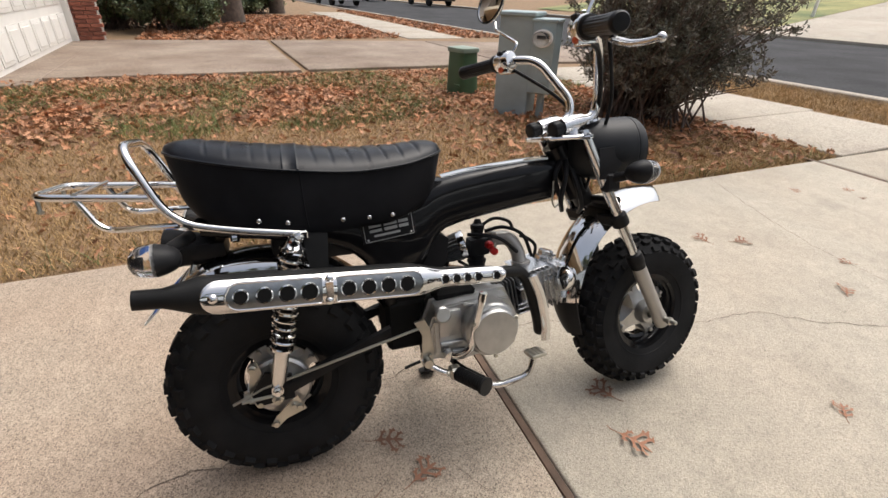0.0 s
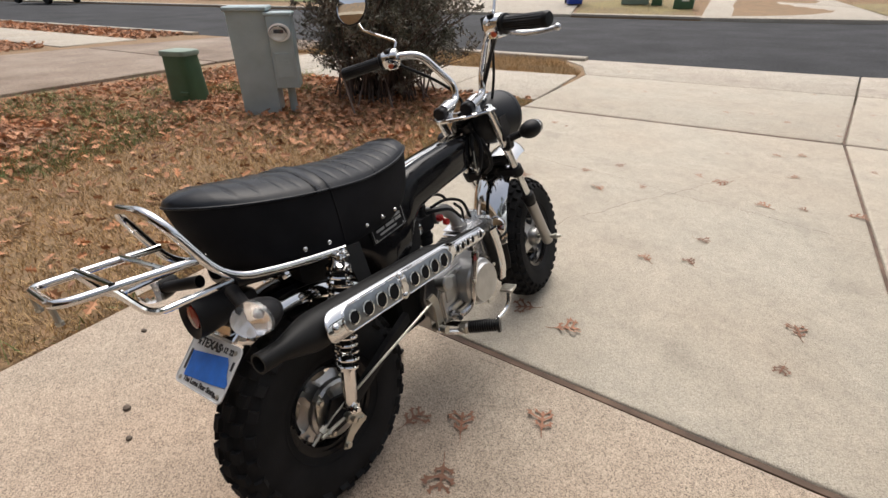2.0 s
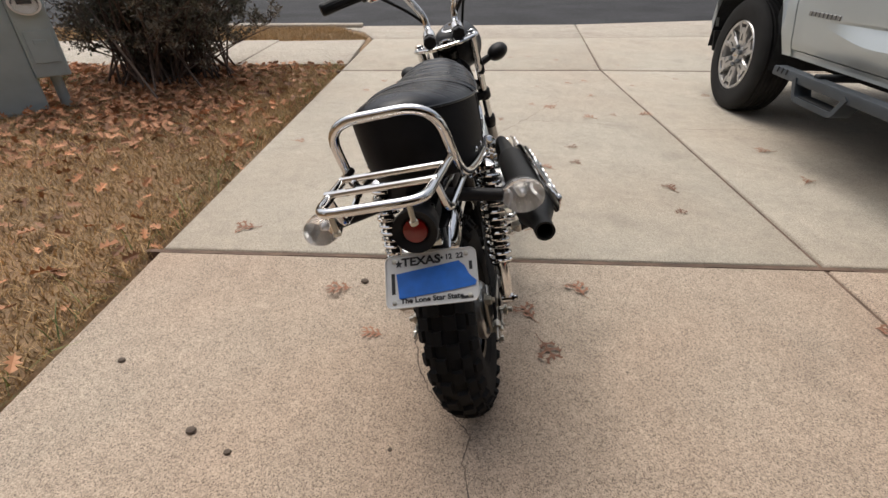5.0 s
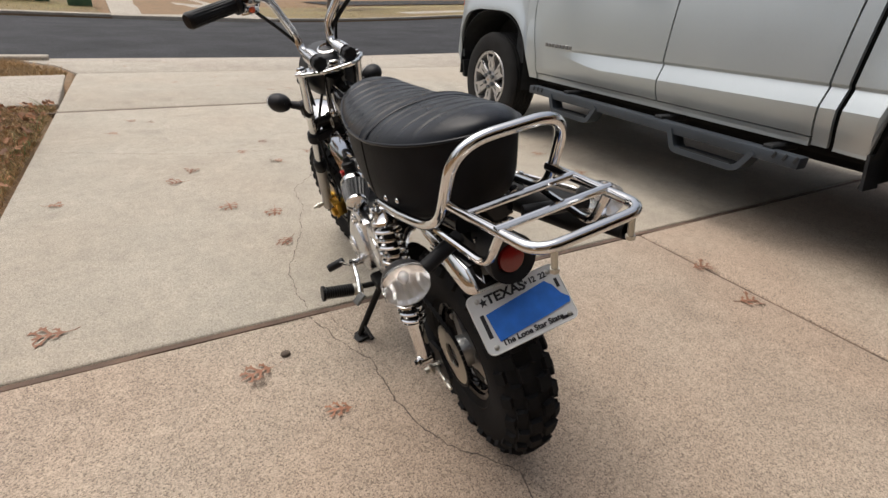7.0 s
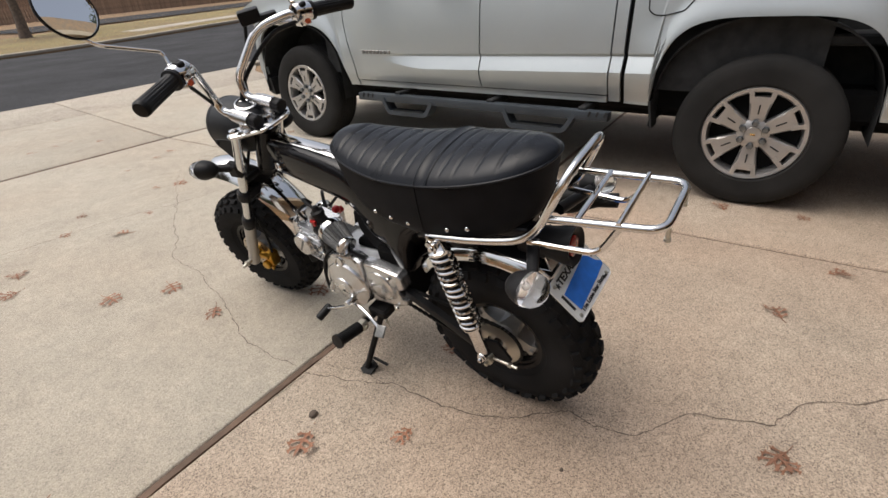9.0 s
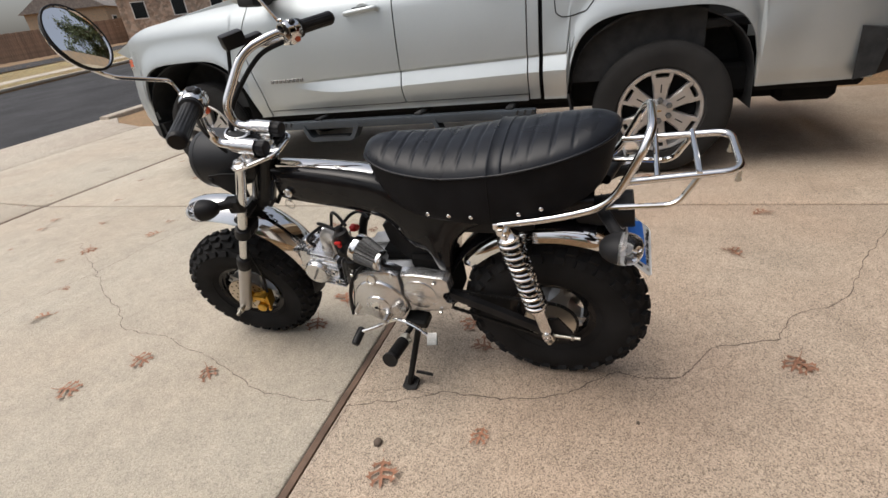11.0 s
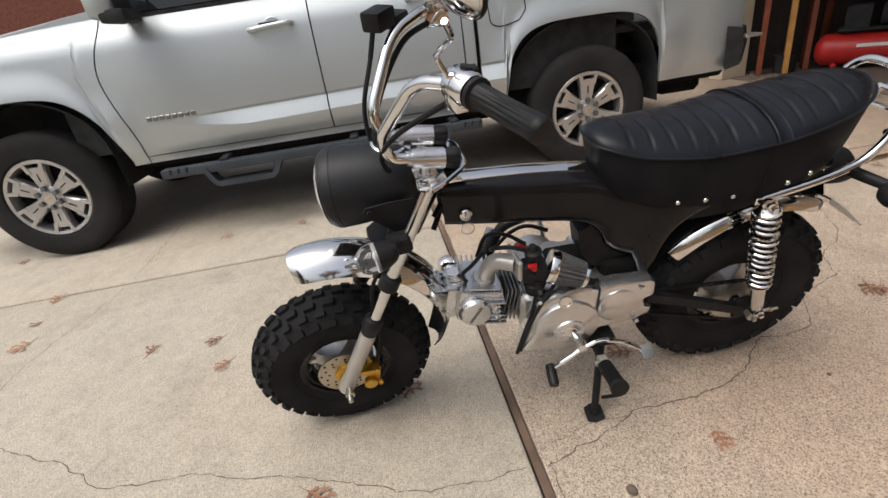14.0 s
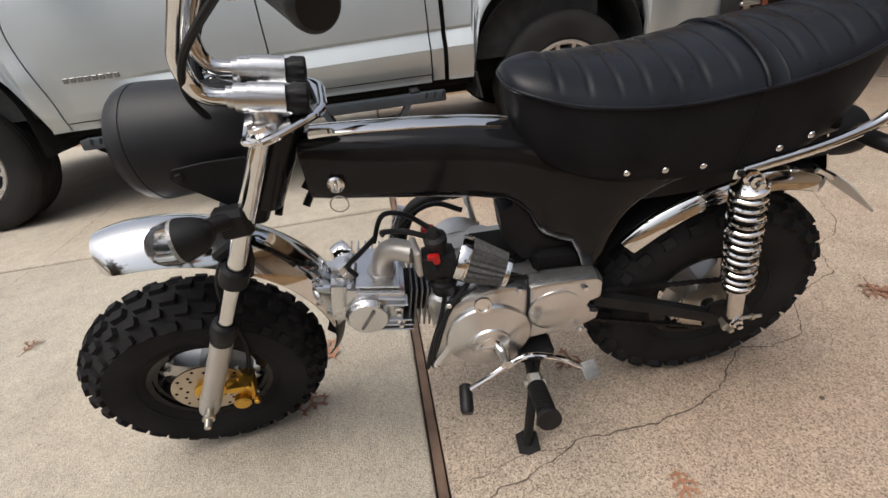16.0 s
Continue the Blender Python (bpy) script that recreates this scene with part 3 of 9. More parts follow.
# ---- the motorbike ----
BIKE_HEADING, BIKE_LEAN, STEER = 7.1, 12.5, 8.0
BIKE = Matrix.Translation((0.2726, -0.2696, 0.0038)) @ Matrix.Rotation(radians(-BIKE_HEADING), 4, "Z") @ Matrix.Rotation(radians(-BIKE_LEAN), 4, "Y")
HEAD_TOP, HEAD_AXIS = Vector((0, 0.745, 0.757)), Vector((0, -0.482, 0.876))
FRONT = Matrix.Translation(HEAD_TOP) @ Matrix.Rotation(radians(STEER), 4, HEAD_AXIS) @ Matrix.Translation(-HEAD_TOP)
bike = thing("motorbike", "black and chrome mini motorbike leaning on its side stand", "motorbike", BIKE)
WHEEL_R, WHEEL_W, RIM_R = 0.250, 0.114, 0.110
FRONT_R, FRONT_W = 0.232, 0.124
AXLE_R, AXLE_F = Vector((0.007, 0.006, 0.2435)), Vector((0, 1.044, 0.2300))


def mirrored(p, s):
    return Vector((p[0] * s, p[1], p[2]))


def knob(bm, a, x, r, tilt, sx, sa, h, c):
    """A tread block at angle a round the axle."""
    rad = Vector((0, math.cos(a), math.sin(a)))
    tan = Vector((0, -math.sin(a), math.cos(a)))
    lat = Vector((1, 0, 0))
    up = (rad * math.cos(tilt) + lat * math.sin(tilt)).normalized()
    lt = (lat * math.cos(tilt) - rad * math.sin(tilt)).normalized()
    o = Vector(c) + lat * x + rad * r
    base, top = [], []
    for u, v in ((-1, -1), (-1, 1), (-0.6, 1.2), (0.6, 1.2), (1, 1), (1, -1), (0.6, -0.8), (-0.6, -0.8)):
        base.append(o - up * 0.006 + lt * sx * u * 1.06 + tan * sa * v * 1.06)
        top.append(o + up * h + lt * sx * u * 0.92 + tan * sa * v * 0.92)
    loft(bm, [base, top])


def bike_wheel(c, m, label, spokes, radius, w, blocks):
    """Fat knobbly tyre on a dark steel rim with a cast hub."""
    c = Vector(c)
    bm = B()
    prof = [(RIM_R + 0.004, -0.30 * w), (RIM_R - 0.004, -0.33 * w), (RIM_R + 0.008, -0.36 * w), (RIM_R + 0.008, -0.31 * w), (RIM_R - 0.012, -0.27 * w), (RIM_R - 0.022, -0.12 * w), (RIM_R - 0.022, 0.12 * w), (RIM_R - 0.012, 0.27 * w), (RIM_R + 0.008, 0.31 * w), (RIM_R + 0.008, 0.36 * w), (RIM_R - 0.004, 0.33 * w), (RIM_R + 0.004, 0.30 * w), (RIM_R - 0.028, 0.10 * w), (RIM_R - 0.028, -0.10 * w), (RIM_R + 0.004, -0.30 * w)]
    lathe(bm, prof, c, (1, 0, 0), 48, cap=False)
    wheel = part("wheel", bm, BLACK_PAINT, bike, label, m)
    bm = B()
    R0 = radius - 0.0085
    prof = [(RIM_R + 0.006, -0.36 * w), (RIM_R + 0.016, -0.40 * w), (RIM_R + 0.03, -0.46 * w), (RIM_R + 0.055, -0.495 * w), (RIM_R + 0.075, -0.49 * w), (R0 - 0.034, -0.45 * w), (R0 - 0.017, -0.36 * w), (R0 - 0.005, -0.2 * w), (R0, 0)]
    prof = prof + [(r, -x) for r, x in reversed(prof[:-1])]
    lathe(bm, prof, c, (1, 0, 0), 64, cap=False)
    # fine ribs on the sidewall
    for s in (-1, 1):
        lathe(bm, [(RIM_R + 0.020, 0.425 * w * s), (RIM_R + 0.022, 0.445 * w * s), (RIM_R + 0.025, 0.45 * w * s)], c, (1, 0, 0), 64, cap=False)
    part("tyre", bm, RUBBER, wheel, "black knobbly off-road tyre", m)
    bm = B()
    for i in range(blocks):
        a = 2 * math.pi * i / blocks
        for s in (-1, 1):
            off = (0.5 if s > 0 else 0.0) * 2 * math.pi / blocks
            k = 26 / blocks
            knob(bm, a + off, s * 0.125 * w, R0 - 0.002, s * 0.12, 0.0122 * k, 0.0150 * k, 0.0085, c)
            knob(bm, a + off + math.pi / blocks, s * 0.300 * w, R0 - 0.011, s * 0.48, 0.0105 * k, 0.0125 * k, 0.0085, c)
            knob(bm, a + off, s * 0.435 * w, R0 - 0.030, s * 0.95, 0.0105 * k, 0.0120 * k, 0.0075, c)
    part("tread", bm, RUBBER, wheel, "worn rubber tread blocks", m, sharp=30)
    bm = B()
    lathe(bm, [(0.030, -0.055), (0.036, -0.04), (0.036, 0.04), (0.030, 0.055), (0.014, 0.058), (0.014, -0.058), (0.030, -0.055)], c, (1, 0, 0), 32, cap=False)
    for k in range(spokes):
        a = 2 * math.pi * k / spokes + 0.5
        d = Vector((0, math.cos(a), math.sin(a)))
        t = Vector((0, -math.sin(a), math.cos(a)))
        rings = []
        for rr, ww, hh in ((0.028, 0.030, 0.030), (0.05, 0.020, 0.024), (0.075, 0.016, 0.020), (RIM_R - 0.018, 0.026, 0.018)):
            o = c + d * rr
            rings.append([o + t * ww + Vector((hh, 0, 0)), o - t * ww + Vector((hh, 0, 0)), o - t * ww - Vector((hh, 0, 0)), o + t * ww - Vector((hh, 0, 0))])
        loft(bm, rings)
        for s in (-1, 1):
            bolt(bm, c + d * (RIM_R - 0.026) + Vector((s * 0.019, 0, 0)), (s, 0, 0), 0.007, 0.008)
    part("hub", bm, ALU, wheel, "cast aluminium hub with broad spokes", m)
    return wheel


rear_wheel = bike_wheel(AXLE_R, None, "fat rear wheel with black rim", 4, WHEEL_R, WHEEL_W, 26)
bike_wheel(AXLE_F, FRONT, "fat front wheel with black rim", 4, FRONT_R, FRONT_W, 31)

# front axle, fork legs
for s in (-1, 1):
    bm = B()
    top, low = Vector((s * 0.088, 0.768, 0.757)), Vector((s * 0.088, 1.043, 0.2285))
    d = (low - top).normalized()
    rod(bm, top, top.lerp(low, 0.66), 0.0135, seg=20)
    leg = part("fork_tube", bm, CHROME, bike, "chrome fork tube", FRONT)
    bm = B()
    rod(bm, top.lerp(low, 0.64), low - d * 0.012, 0.0195, 0.0185, seg=20)
    lathe(bm, [(0.0, -0.03), (0.019, -0.028), (0.021, 0.0), (0.019, 0.026), (0, 0.028)], low, d, 18)
    part("fork_slider", bm, FORK_GREY, leg, "grey fork slider", FRONT)
    bm = B()
    o = top.lerp(low, 0.60)
    lathe(bm, [(0.0145, 0), (0.021, 0.004), (0.0225, 0.012), (0.0225, 0.032), (0.0205, 0.036), (0.0195, 0.05)], o, d, 20, cap=False)
    part("dust_seal", bm, BLACK_PLASTIC, leg, "", FRONT)
    bm = B()
    o = top.lerp(low, 0.39)
    lathe(bm, [(0.0145, -0.004), (0.022, 0.0), (0.023, 0.024), (0.022, 0.03), (0.0145, 0.034)], o, d, 20, cap=False)
    box(bm, o + Vector((-s * 0.03, -0.004, -0.015)), (0.06, 0.03, 0.028), 0.004)
    part("lower_clamp", bm, BLACK_PLASTIC, leg, "", FRONT)
    bm = B()
    lathe(bm, [(0.008, 0), (0.0085, 0.020), (0.0115, 0.021), (0.0115, 0.027), (0.007, 0.029), (0.006, 0.044), (0.003, 0.046), (0, 0.046)], low + Vector((s * 0.014, 0, 0)), (s, 0, 0), 12)
    part("axle_nut", bm, STEEL, leg, "", FRONT)
    bm = B()
    lathe(bm, [(0.0105, -0.002), (0.0105, 0.006), (0.008, 0.009), (0, 0.009)], top + Vector((0, 0, 0.006)), -d, 6)
    part("fork_cap", bm, CHROME, leg, "", FRONT)
bm = B()
rod(bm, AXLE_F + Vector((-0.1, 0, 0)), AXLE_F + Vector((0.1, 0, 0)), 0.007)
part("front_axle", bm, STEEL, bike, "", FRONT)
# steering stem and lower yoke
bm = B()
sd = -HEAD_AXIS.normalized()
rod(bm, HEAD_TOP + Vector((0, 0.004, 0.0)), HEAD_TOP + sd * 0.20, 0.026, seg=20)
box(bm, HEAD_TOP + sd * 0.205 + Vector((0, 0.03, 0)), (0.15, 0.07, 0.022), 0.006, turn(-29))
part("steering_stem", bm, BLACK_PLASTIC, bike, "", FRONT)
# front brake: disc and gold caliper on the bike's left
bm = B()
o = AXLE_F + Vector((-0.056, 0, 0))
lathe(bm, [(0.028, 0), (0.072, 0), (0.072, 0.0035), (0.028, 0.0035), (0.028, 0)], o, (-1, 0, 0), 48, cap=False)
disc = part("brake_disc", bm, DISC_STEEL, bike, "drilled bronze-tinted brake disc", FRONT)
bm = B()
for ring, rr in ((10, 0.064), (10, 0.054), (8, 0.044)):
    for k in range(ring):
        a = 2 * math.pi * (k + rr * 50) / ring
        lathe(bm, [(0.0032, 0.0036), (0.0032, 0.0042), (0, 0.0042)], o + Vector((0, rr * math.cos(a), rr * math.sin(a))), (-1, 0, 0), 8)
part("drilling", bm, SHADE_BLACK, disc, "", FRONT)
bm = B()
lathe(bm, [(0.030, 0.003), (0.030, 0.012), (0.020, 0.016), (0, 0.016)], o, (-1, 0, 0), 24)
part("disc_carrier", bm, GOLD, disc, "", FRONT)
bm = B()
co = o + Vector((-0.006, -0.066, -0.012))
box(bm, co, (0.040, 0.034, 0.062), 0.008, turn(12), 2)
box(bm, co + Vector((-0.014, 0.010, 0.022)), (0.026, 0.040, 0.020), 0.006, turn(12), 2)
lathe(bm, [(0.017, 0), (0.017, 0.014), (0.013, 0.018), (0, 0.018)], co + Vector((-0.018, 0.012, -0.016)), (-1, 0, 0), 20)
for dz in (0.026, -0.028):
    bolt(bm, co + Vector((-0.02, -0.012, dz)), (-1, 0, 0), 0.007, 0.010)
part("brake_caliper", bm, GOLD, bike, "gold anodised brake caliper", FRONT)
bm = B()
plate(bm, [co + Vector((0.004, 0.0, 0.05)), co + Vector((0.004, 0.075, 0.03)), co + Vector((0.004, 0.075, -0.02)), co + Vector((0.004, 0.03, -0.04)), co + Vector((0.004, -0.01, -0.045))], (0.008, 0, 0))
part("caliper_bracket", bm, ALU, bike, "", FRONT)
bm = B()
sweep(bm, spline([co + Vector((0, -0.015, 0.03)), co + Vector((0, -0.04, 0.12)), (-0.062, 0.925, 0.50), (-0.055, 0.86, 0.60), (-0.02, 0.82, 0.70)]), 0.0045, 8)
part("brake_hose", bm, BLACK_PLASTIC, bike, "black brake hose", FRONT)


def fender(c, r, a0, a1, width, lip, m, label, mat, n=40, roll=2.6):
    """A rolled mudguard: arc round the axle with a crowned section."""
    bm = B()
    rings = []
    for i in range(n + 1):
        s = i / n
        a = radians(a0 + (a1 - a0) * s)
        ww = width * (1 - 0.10 * (2 * s - 1) ** 6)
        if s < 0.07:
            ww *= 0.78 + 0.22 * math.sqrt(max(0, 1 - (1 - s / 0.07) ** 2))
        d = Vector((0, math.cos(a), math.sin(a)))
        outer, inner = [], []
        for j in range(13):
            u = math.sin(math.pi / 2 * (-1 + 2 * j / 12))
            drop = lip * abs(u) ** roll
            outer.append(Vector(c) + d * (r - drop) + Vector((u * ww / 2, 0, 0)))
            inner.append(Vector(c) + d * (r - drop - 0.0022) + Vector((u * (ww / 2 - 0.002), 0, 0)))
        rings.append(outer + inner[::-1])
    loft(bm, rings)
    return part("mudguard", bm, mat, bike, label, m, sharp=50)


GUARD = Vector((0, 1.03, 0.31))
ff = fender(GUARD, 0.296, 80, 178, 0.128, 0.040, FRONT, "chrome front mudguard", CHROME)
bm = B()
rings = []
for i in range(9):
    o = Vector((0, 0.745 + 0.0006 * i * i, 0.345 - 0.017 * i))
    ww = 0.056 * (1 - 0.4 * (i / 8) ** 3)
    rings.append([o + Vector((u * ww, 0.022 * u * u, 0)) for u in (-1, -0.5, 0, 0.5, 1)] + [o + Vector((u * ww, 0.022 * u * u + 0.004, 0)) for u in (1, 0.5, 0, -0.5, -1)])
loft(bm, rings)
part("mud_flap", bm, BLACK_PLASTIC, ff, "black rubber mud flap", FRONT)
fender(Vector((0, -0.012, 0.258)), 0.298, 116, 38, 0.130, 0.032, None, "chrome rear mudguard", CHROME, roll=9.0)
inner = fender(Vector((0, -0.004, 0.256)), 0.309, 22, 112, 0.098, 0.010, None, "black inner rear mudguard under the seat", BLACK_PAINT, roll=3.0)
bm = B()
box(bm, (0, 0.13, 0.560), (0.100, 0.20, 0.060), 0.012, None, 2)
part("battery_box", bm, BLACK_PLASTIC, bike, "black electrics box under the seat")
# ribbed chrome horn behind the front mudguard
bm = B()
ho, hd = Vector((0.052, 0.722, 0.398)), Vector((0.25, -0.85, 0.15)).normalized()
lathe(bm, [(0.012, -0.03), (0.03, -0.022), (0.034, -0.01), (0.034, 0.004), (0.031, 0.010), (0.012, 0.016), (0.0, 0.018)], ho, hd, 24)
horn = part("horn", bm, CHROME, bike, "small ribbed chrome horn", FRONT)
hu, hw_, _ = frame_of(hd)
for i in range(8):
    bm = B()
    t = 2 * math.pi * i / 8
    rod(bm, ho + hd * 0.012 + (hu * math.cos(t) + hw_ * math.sin(t)) * 0.012, ho + hd * 0.008 + (hu * math.cos(t) + hw_ * math.sin(t)) * 0.031, 0.0028, seg=6)
    part("rib", bm, CHROME, horn, "", FRONT)

# headlamp
bm = B()
LAMP = Vector((0.042, 0.952, 0.714))
LAMP_AXIS = Vector((0.20, 1, -0.06)).normalized()
lathe(bm, [(0.0, -0.190), (0.026, -0.188), (0.047, -0.179), (0.061, -0.162), (0.072, -0.135), (0.079, -0.09), (0.083, -0.04), (0.084, -0.024), (0.0832, -0.023), (0.0832, -0.021), (0.0842, -0.020), (0.0842, -0.010), (0.081, 0.0), (0.072, 0.006)], LAMP, LAMP_AXIS, 48)
lamp = part("headlamp", bm, MATT_BLACK, bike, "matt black round headlamp bucket", FRONT)
bm = B()
lathe(bm, [(0.0765, 0.003), (0.0760, 0.007), (0.0725, 0.008), (0.0710, 0.004), (0.0765, 0.003)], LAMP, LAMP_AXIS, 48, cap=False)
part("rim_ring", bm, MATT_BLACK, lamp, "", FRONT)
bm = B()
lathe(bm, [(0.0, 0.027), (0.025, 0.0255), (0.048, 0.020), (0.064, 0.013), (0.072, 0.006), (0.072, 0.0), (0.0, 0.0)], LAMP, LAMP_AXIS, 40, cap=False)
part("lens", bm, REFLECTOR, lamp, "silvery headlamp lens", FRONT)
bm = B()
lathe(bm, [(0.030, 0.0), (0.034, 0.004), (0.034, 0.009), (0.029, 0.011), (0.026, 0.006)], LAMP + Vector((-0.012, -0.128, 0.070)), (-0.1, -0.25, 1), 24)
part("gauge_ring", bm, CHROME, lamp, "chrome ring on the lamp shell", FRONT)
for s in (-1, 1):
    bm = B()
    x = s * 0.084 + 0.014
    plate(bm, [(x, 0.80, 0.725), (x, 0.805, 0.65), (x, 0.84, 0.650), (x, 0.895, 0.705), (x, 0.900, 0.716), (x, 0.893, 0.726), (x, 0.85, 0.728)], (s * 0.004, 0, 0))
    bolt(bm, (x + s * 0.003, 0.888, 0.715), (s, 0, 0), 0.006, 0.005)
    part("lamp_bracket", bm, BLACK_PLASTIC, lamp, "", FRONT)


def indicator(base, tip, face, parent, m):
    """A turn signal: rubber stalk, black pod and a clear ribbed lens."""
    base, tip, face = Vector(base), Vector(tip), Vector(face).normalized()
    bm = B()
    rod(bm, base, tip, 0.013, 0.011, 16)
    stalk = part("indicator", bm, BLACK_PLASTIC, parent, "black stalk turn signal with clear lens", m)
    u = (tip - base).normalized()
    u = (u - face * u.dot(face)).normalized()
    w = face.cross(u)
    o = tip + u * 0.023
    bm = B()
    rings = []
    for t, k in ((-0.046, 0.02), (-0.046, 0.15), (-0.043, 0.42), (-0.034, 0.66), (-0.018, 0.86), (-0.002, 0.97), (0.004, 1.0), (0.004, 0.965), (-0.004, 0.94)):
        rings.append([o + face * (t * 0.8) + (u * math.cos(a) * 0.037 + w * math.sin(a) * 0.029) * k for a in (2 * math.pi * i / 24 for i in range(24))])
    loft(bm, rings, cap=False)
    part("pod", bm, BLACK_PLASTIC, stalk, "", m)
    bm = B()
    rings = []
    for t, k in ((0.0035, 0.99), (0.014, 0.985), (0.028, 0.90), (0.038, 0.68), (0.044, 0.34), (0.045, 0.05)):
        rings.append([o + face * t + (u * math.cos(a) * 0.037 + w * math.sin(a) * 0.029) * k for a in (2 * math.pi * i / 24 for i in range(24))])
    loft(bm, rings)
    lens = part("lens", bm, CLEAR, stalk, "clear turn signal lens", m)
    lens.visible_shadow = False
    bm = B()
    rings = []
    for t, k in ((0.0055, 0.96), (0.0015, 0.78), (-0.004, 0.58), (-0.008, 0.36), (-0.010, 0.16), (-0.010, 0.03)):
        rings.append([o + face * (t + 0.003 + (0.0006 if i % 2 else -0.0002)) + (u * math.cos(a) * 0.035 + w * math.sin(a) * 0.0275) * k for i, a in ((i, 2 * math.pi * i / 36) for i in range(36))])
    loft(bm, rings, cap=False)
    dome(bm, o - face * 0.006, face, 0.008, 0.018, 12)
    part("reflector", bm, REFLECTOR, stalk, "", m, smooth=False)
    return stalk


for s in (-1, 1):
    indicator((s * 0.100, 0.850, 0.650), (0.143, 0.872, 0.660) if s > 0 else (-0.132, 0.890, 0.662), (s * 0.10, 1, -0.05), bike, FRONT)
    bm = B()
    box(bm, (s * 0.092, 0.845, 0.64), (0.03, 0.05, 0.05), 0.008)
    part("indicator_mount", bm, BLACK_PLASTIC, bike, "", FRONT)

# top yoke, handlebar posts, bars
bm = B()
zt = 0.752
plate(bm, [(-0.108, 0.777, zt), (-0.104, 0.750, zt), (-0.06, 0.700, zt), (-0.03, 0.688, zt), (0.03, 0.688, zt), (0.06, 0.700, zt), (0.104, 0.750, zt), (0.108, 0.777, zt), (0.098, 0.792, zt), (0.06, 0.789, zt), (-0.06, 0.789, zt), (-0.098, 0.792, zt)], (0, 0, 0.009))
bmesh.ops.bevel(bm, geom=bm.edges[:], offset=0.0025, segments=2, affect="EDGES")
lathe(bm, [(0.016, 0.006), (0.016, 0.016), (0.013, 0.020), (0, 0.020)], (0, 0.730, zt), (0, 0, 1), 6)
sweep(bm, rounded([(-0.105, 0.767, zt + 0.004), (-0.095, 0.747, zt + 0.004), (-0.045, 0.685, zt + 0.004), (0.045, 0.685, zt + 0.004), (0.095, 0.747, zt + 0.004), (0.105, 0.767, zt + 0.004)], 0.02), 0.006, 10)
for s in (-1, 1):
    lathe(bm, [(0.018, 0.004), (0.018, 0.011), (0.013, 0.014), (0.013, 0.02), (0.006, 0.021), (0, 0.021)], (s * 0.088, 0.768, zt), (0, 0, 1), 6)
part("top_yoke", bm, CHROME, bike, "chrome top yoke plate with hex bolts", FRONT)
for s in (-1, 1):
    bm = B()
    x = s * 0.047
    loft(bm, [[Vector((x + 0.0175 * k * math.cos(a), 0.758 + 0.0175 * k * math.sin(a), z)) for a in (2 * math.pi * i / 20 for i in range(20))] for z, k in ((zt + 0.006, 1.3), (zt + 0.012, 1.08), (zt + 0.03, 1.0))])
    rod(bm, (x, 0.728, 0.782), (x, 0.772, 0.791), 0.0205, seg=24)
    rod(bm, (x, 0.772, 0.791), (x, 0.788, 0.794), 0.0185, seg=24)
    rod(bm, (x, 0.785, 0.7935), (x, 0.797, 0.796), 0.0145, seg=20)
    post = part("handlebar_clamp", bm, ALU_SMOOTH, bike, "polished folding handlebar clamp", FRONT)
    bm = B()
    ka = Vector((0, 0.98, 0.2)).normalized()
    ko = Vector((x, 0.728, 0.782))
    rings = []
    ku, kw, _ = frame_of(ka)
    for h, r in ((0.002, 0.016), (-0.006, 0.018), (-0.010, 0.0205), (-0.026, 0.0205), (-0.029, 0.018), (-0.030, 0.006)):
        rings.append([ko + ka * h + (ku * math.cos(t) + kw * math.sin(t)) * r * (1 - (0.10 if i % 4 < 1 else 0)) for i, t in ((i, 2 * math.pi * i / 28) for i in range(28))])
    loft(bm, rings)
    part("clamp_knob", bm, BLACK_PLASTIC, post, "black clamp knob", FRONT)
    bm = B()
    if s > 0:
        g0, g1 = Vector((0.232, 0.650, 0.967)), Vector((0.353, 0.609, 0.948))
        rise = [(0.054, 0.836, 0.856), (0.130, 0.768, 0.962), (0.195, 0.690, 0.975)]
    else:
        g0, g1 = Vector((-0.200, 0.704, 0.966)), Vector((-0.322, 0.659, 0.959))
        rise = [(-0.050, 0.836, 0.850), (-0.108, 0.772, 0.962), (-0.165, 0.727, 0.970)]
    path = rounded([Vector((x, 0.785, 0.794)), Vector((x, 0.830, 0.803))] + [Vector(p) for p in rise] + [g0, g1], 0.042, 8)
    sweep(bm, path, 0.0112, 16)
    bar = part("handlebar", bm, CHROME, bike, "tall chrome handlebar", FRONT)
    gd = (g1 - g0).normalized()
    bm = B()
    u, w, _ = frame_of(gd)
    rings = []
    for r, h, rib in ((0.012, 0.0, 0), (0.024, 0.001, 0), (0.024, 0.008, 0), (0.0185, 0.011, 0), (0.0180, 0.014, 1), (0.0176, 0.07, 1), (0.0184, 0.122, 1), (0.0188, 0.126, 0), (0.0184, 0.133, 0), (0.015, 0.138, 0), (0.002, 0.139, 0)):
        rings.append([g0 + gd * h + (u * math.cos(t) + w * math.sin(t)) * (r - (0.0014 if rib and i % 3 == 0 else 0.0)) for i, t in ((i, 2 * math.pi * i / 48) for i in range(48))])
    loft(bm, rings)
    part("grip", bm, GRIP_RUBBER, bar, "black ribbed rubber grip", FRONT)
    bm = B()
    lathe(bm, [(0.014, -0.052), (0.024, -0.05), (0.0262, -0.046), (0.0262, -0.030), (0.0252, -0.029), (0.0252, -0.027), (0.0262, -0.026), (0.0262, -0.008), (0.024, -0.003), (0.014, -0.002)], g0, gd, 24)
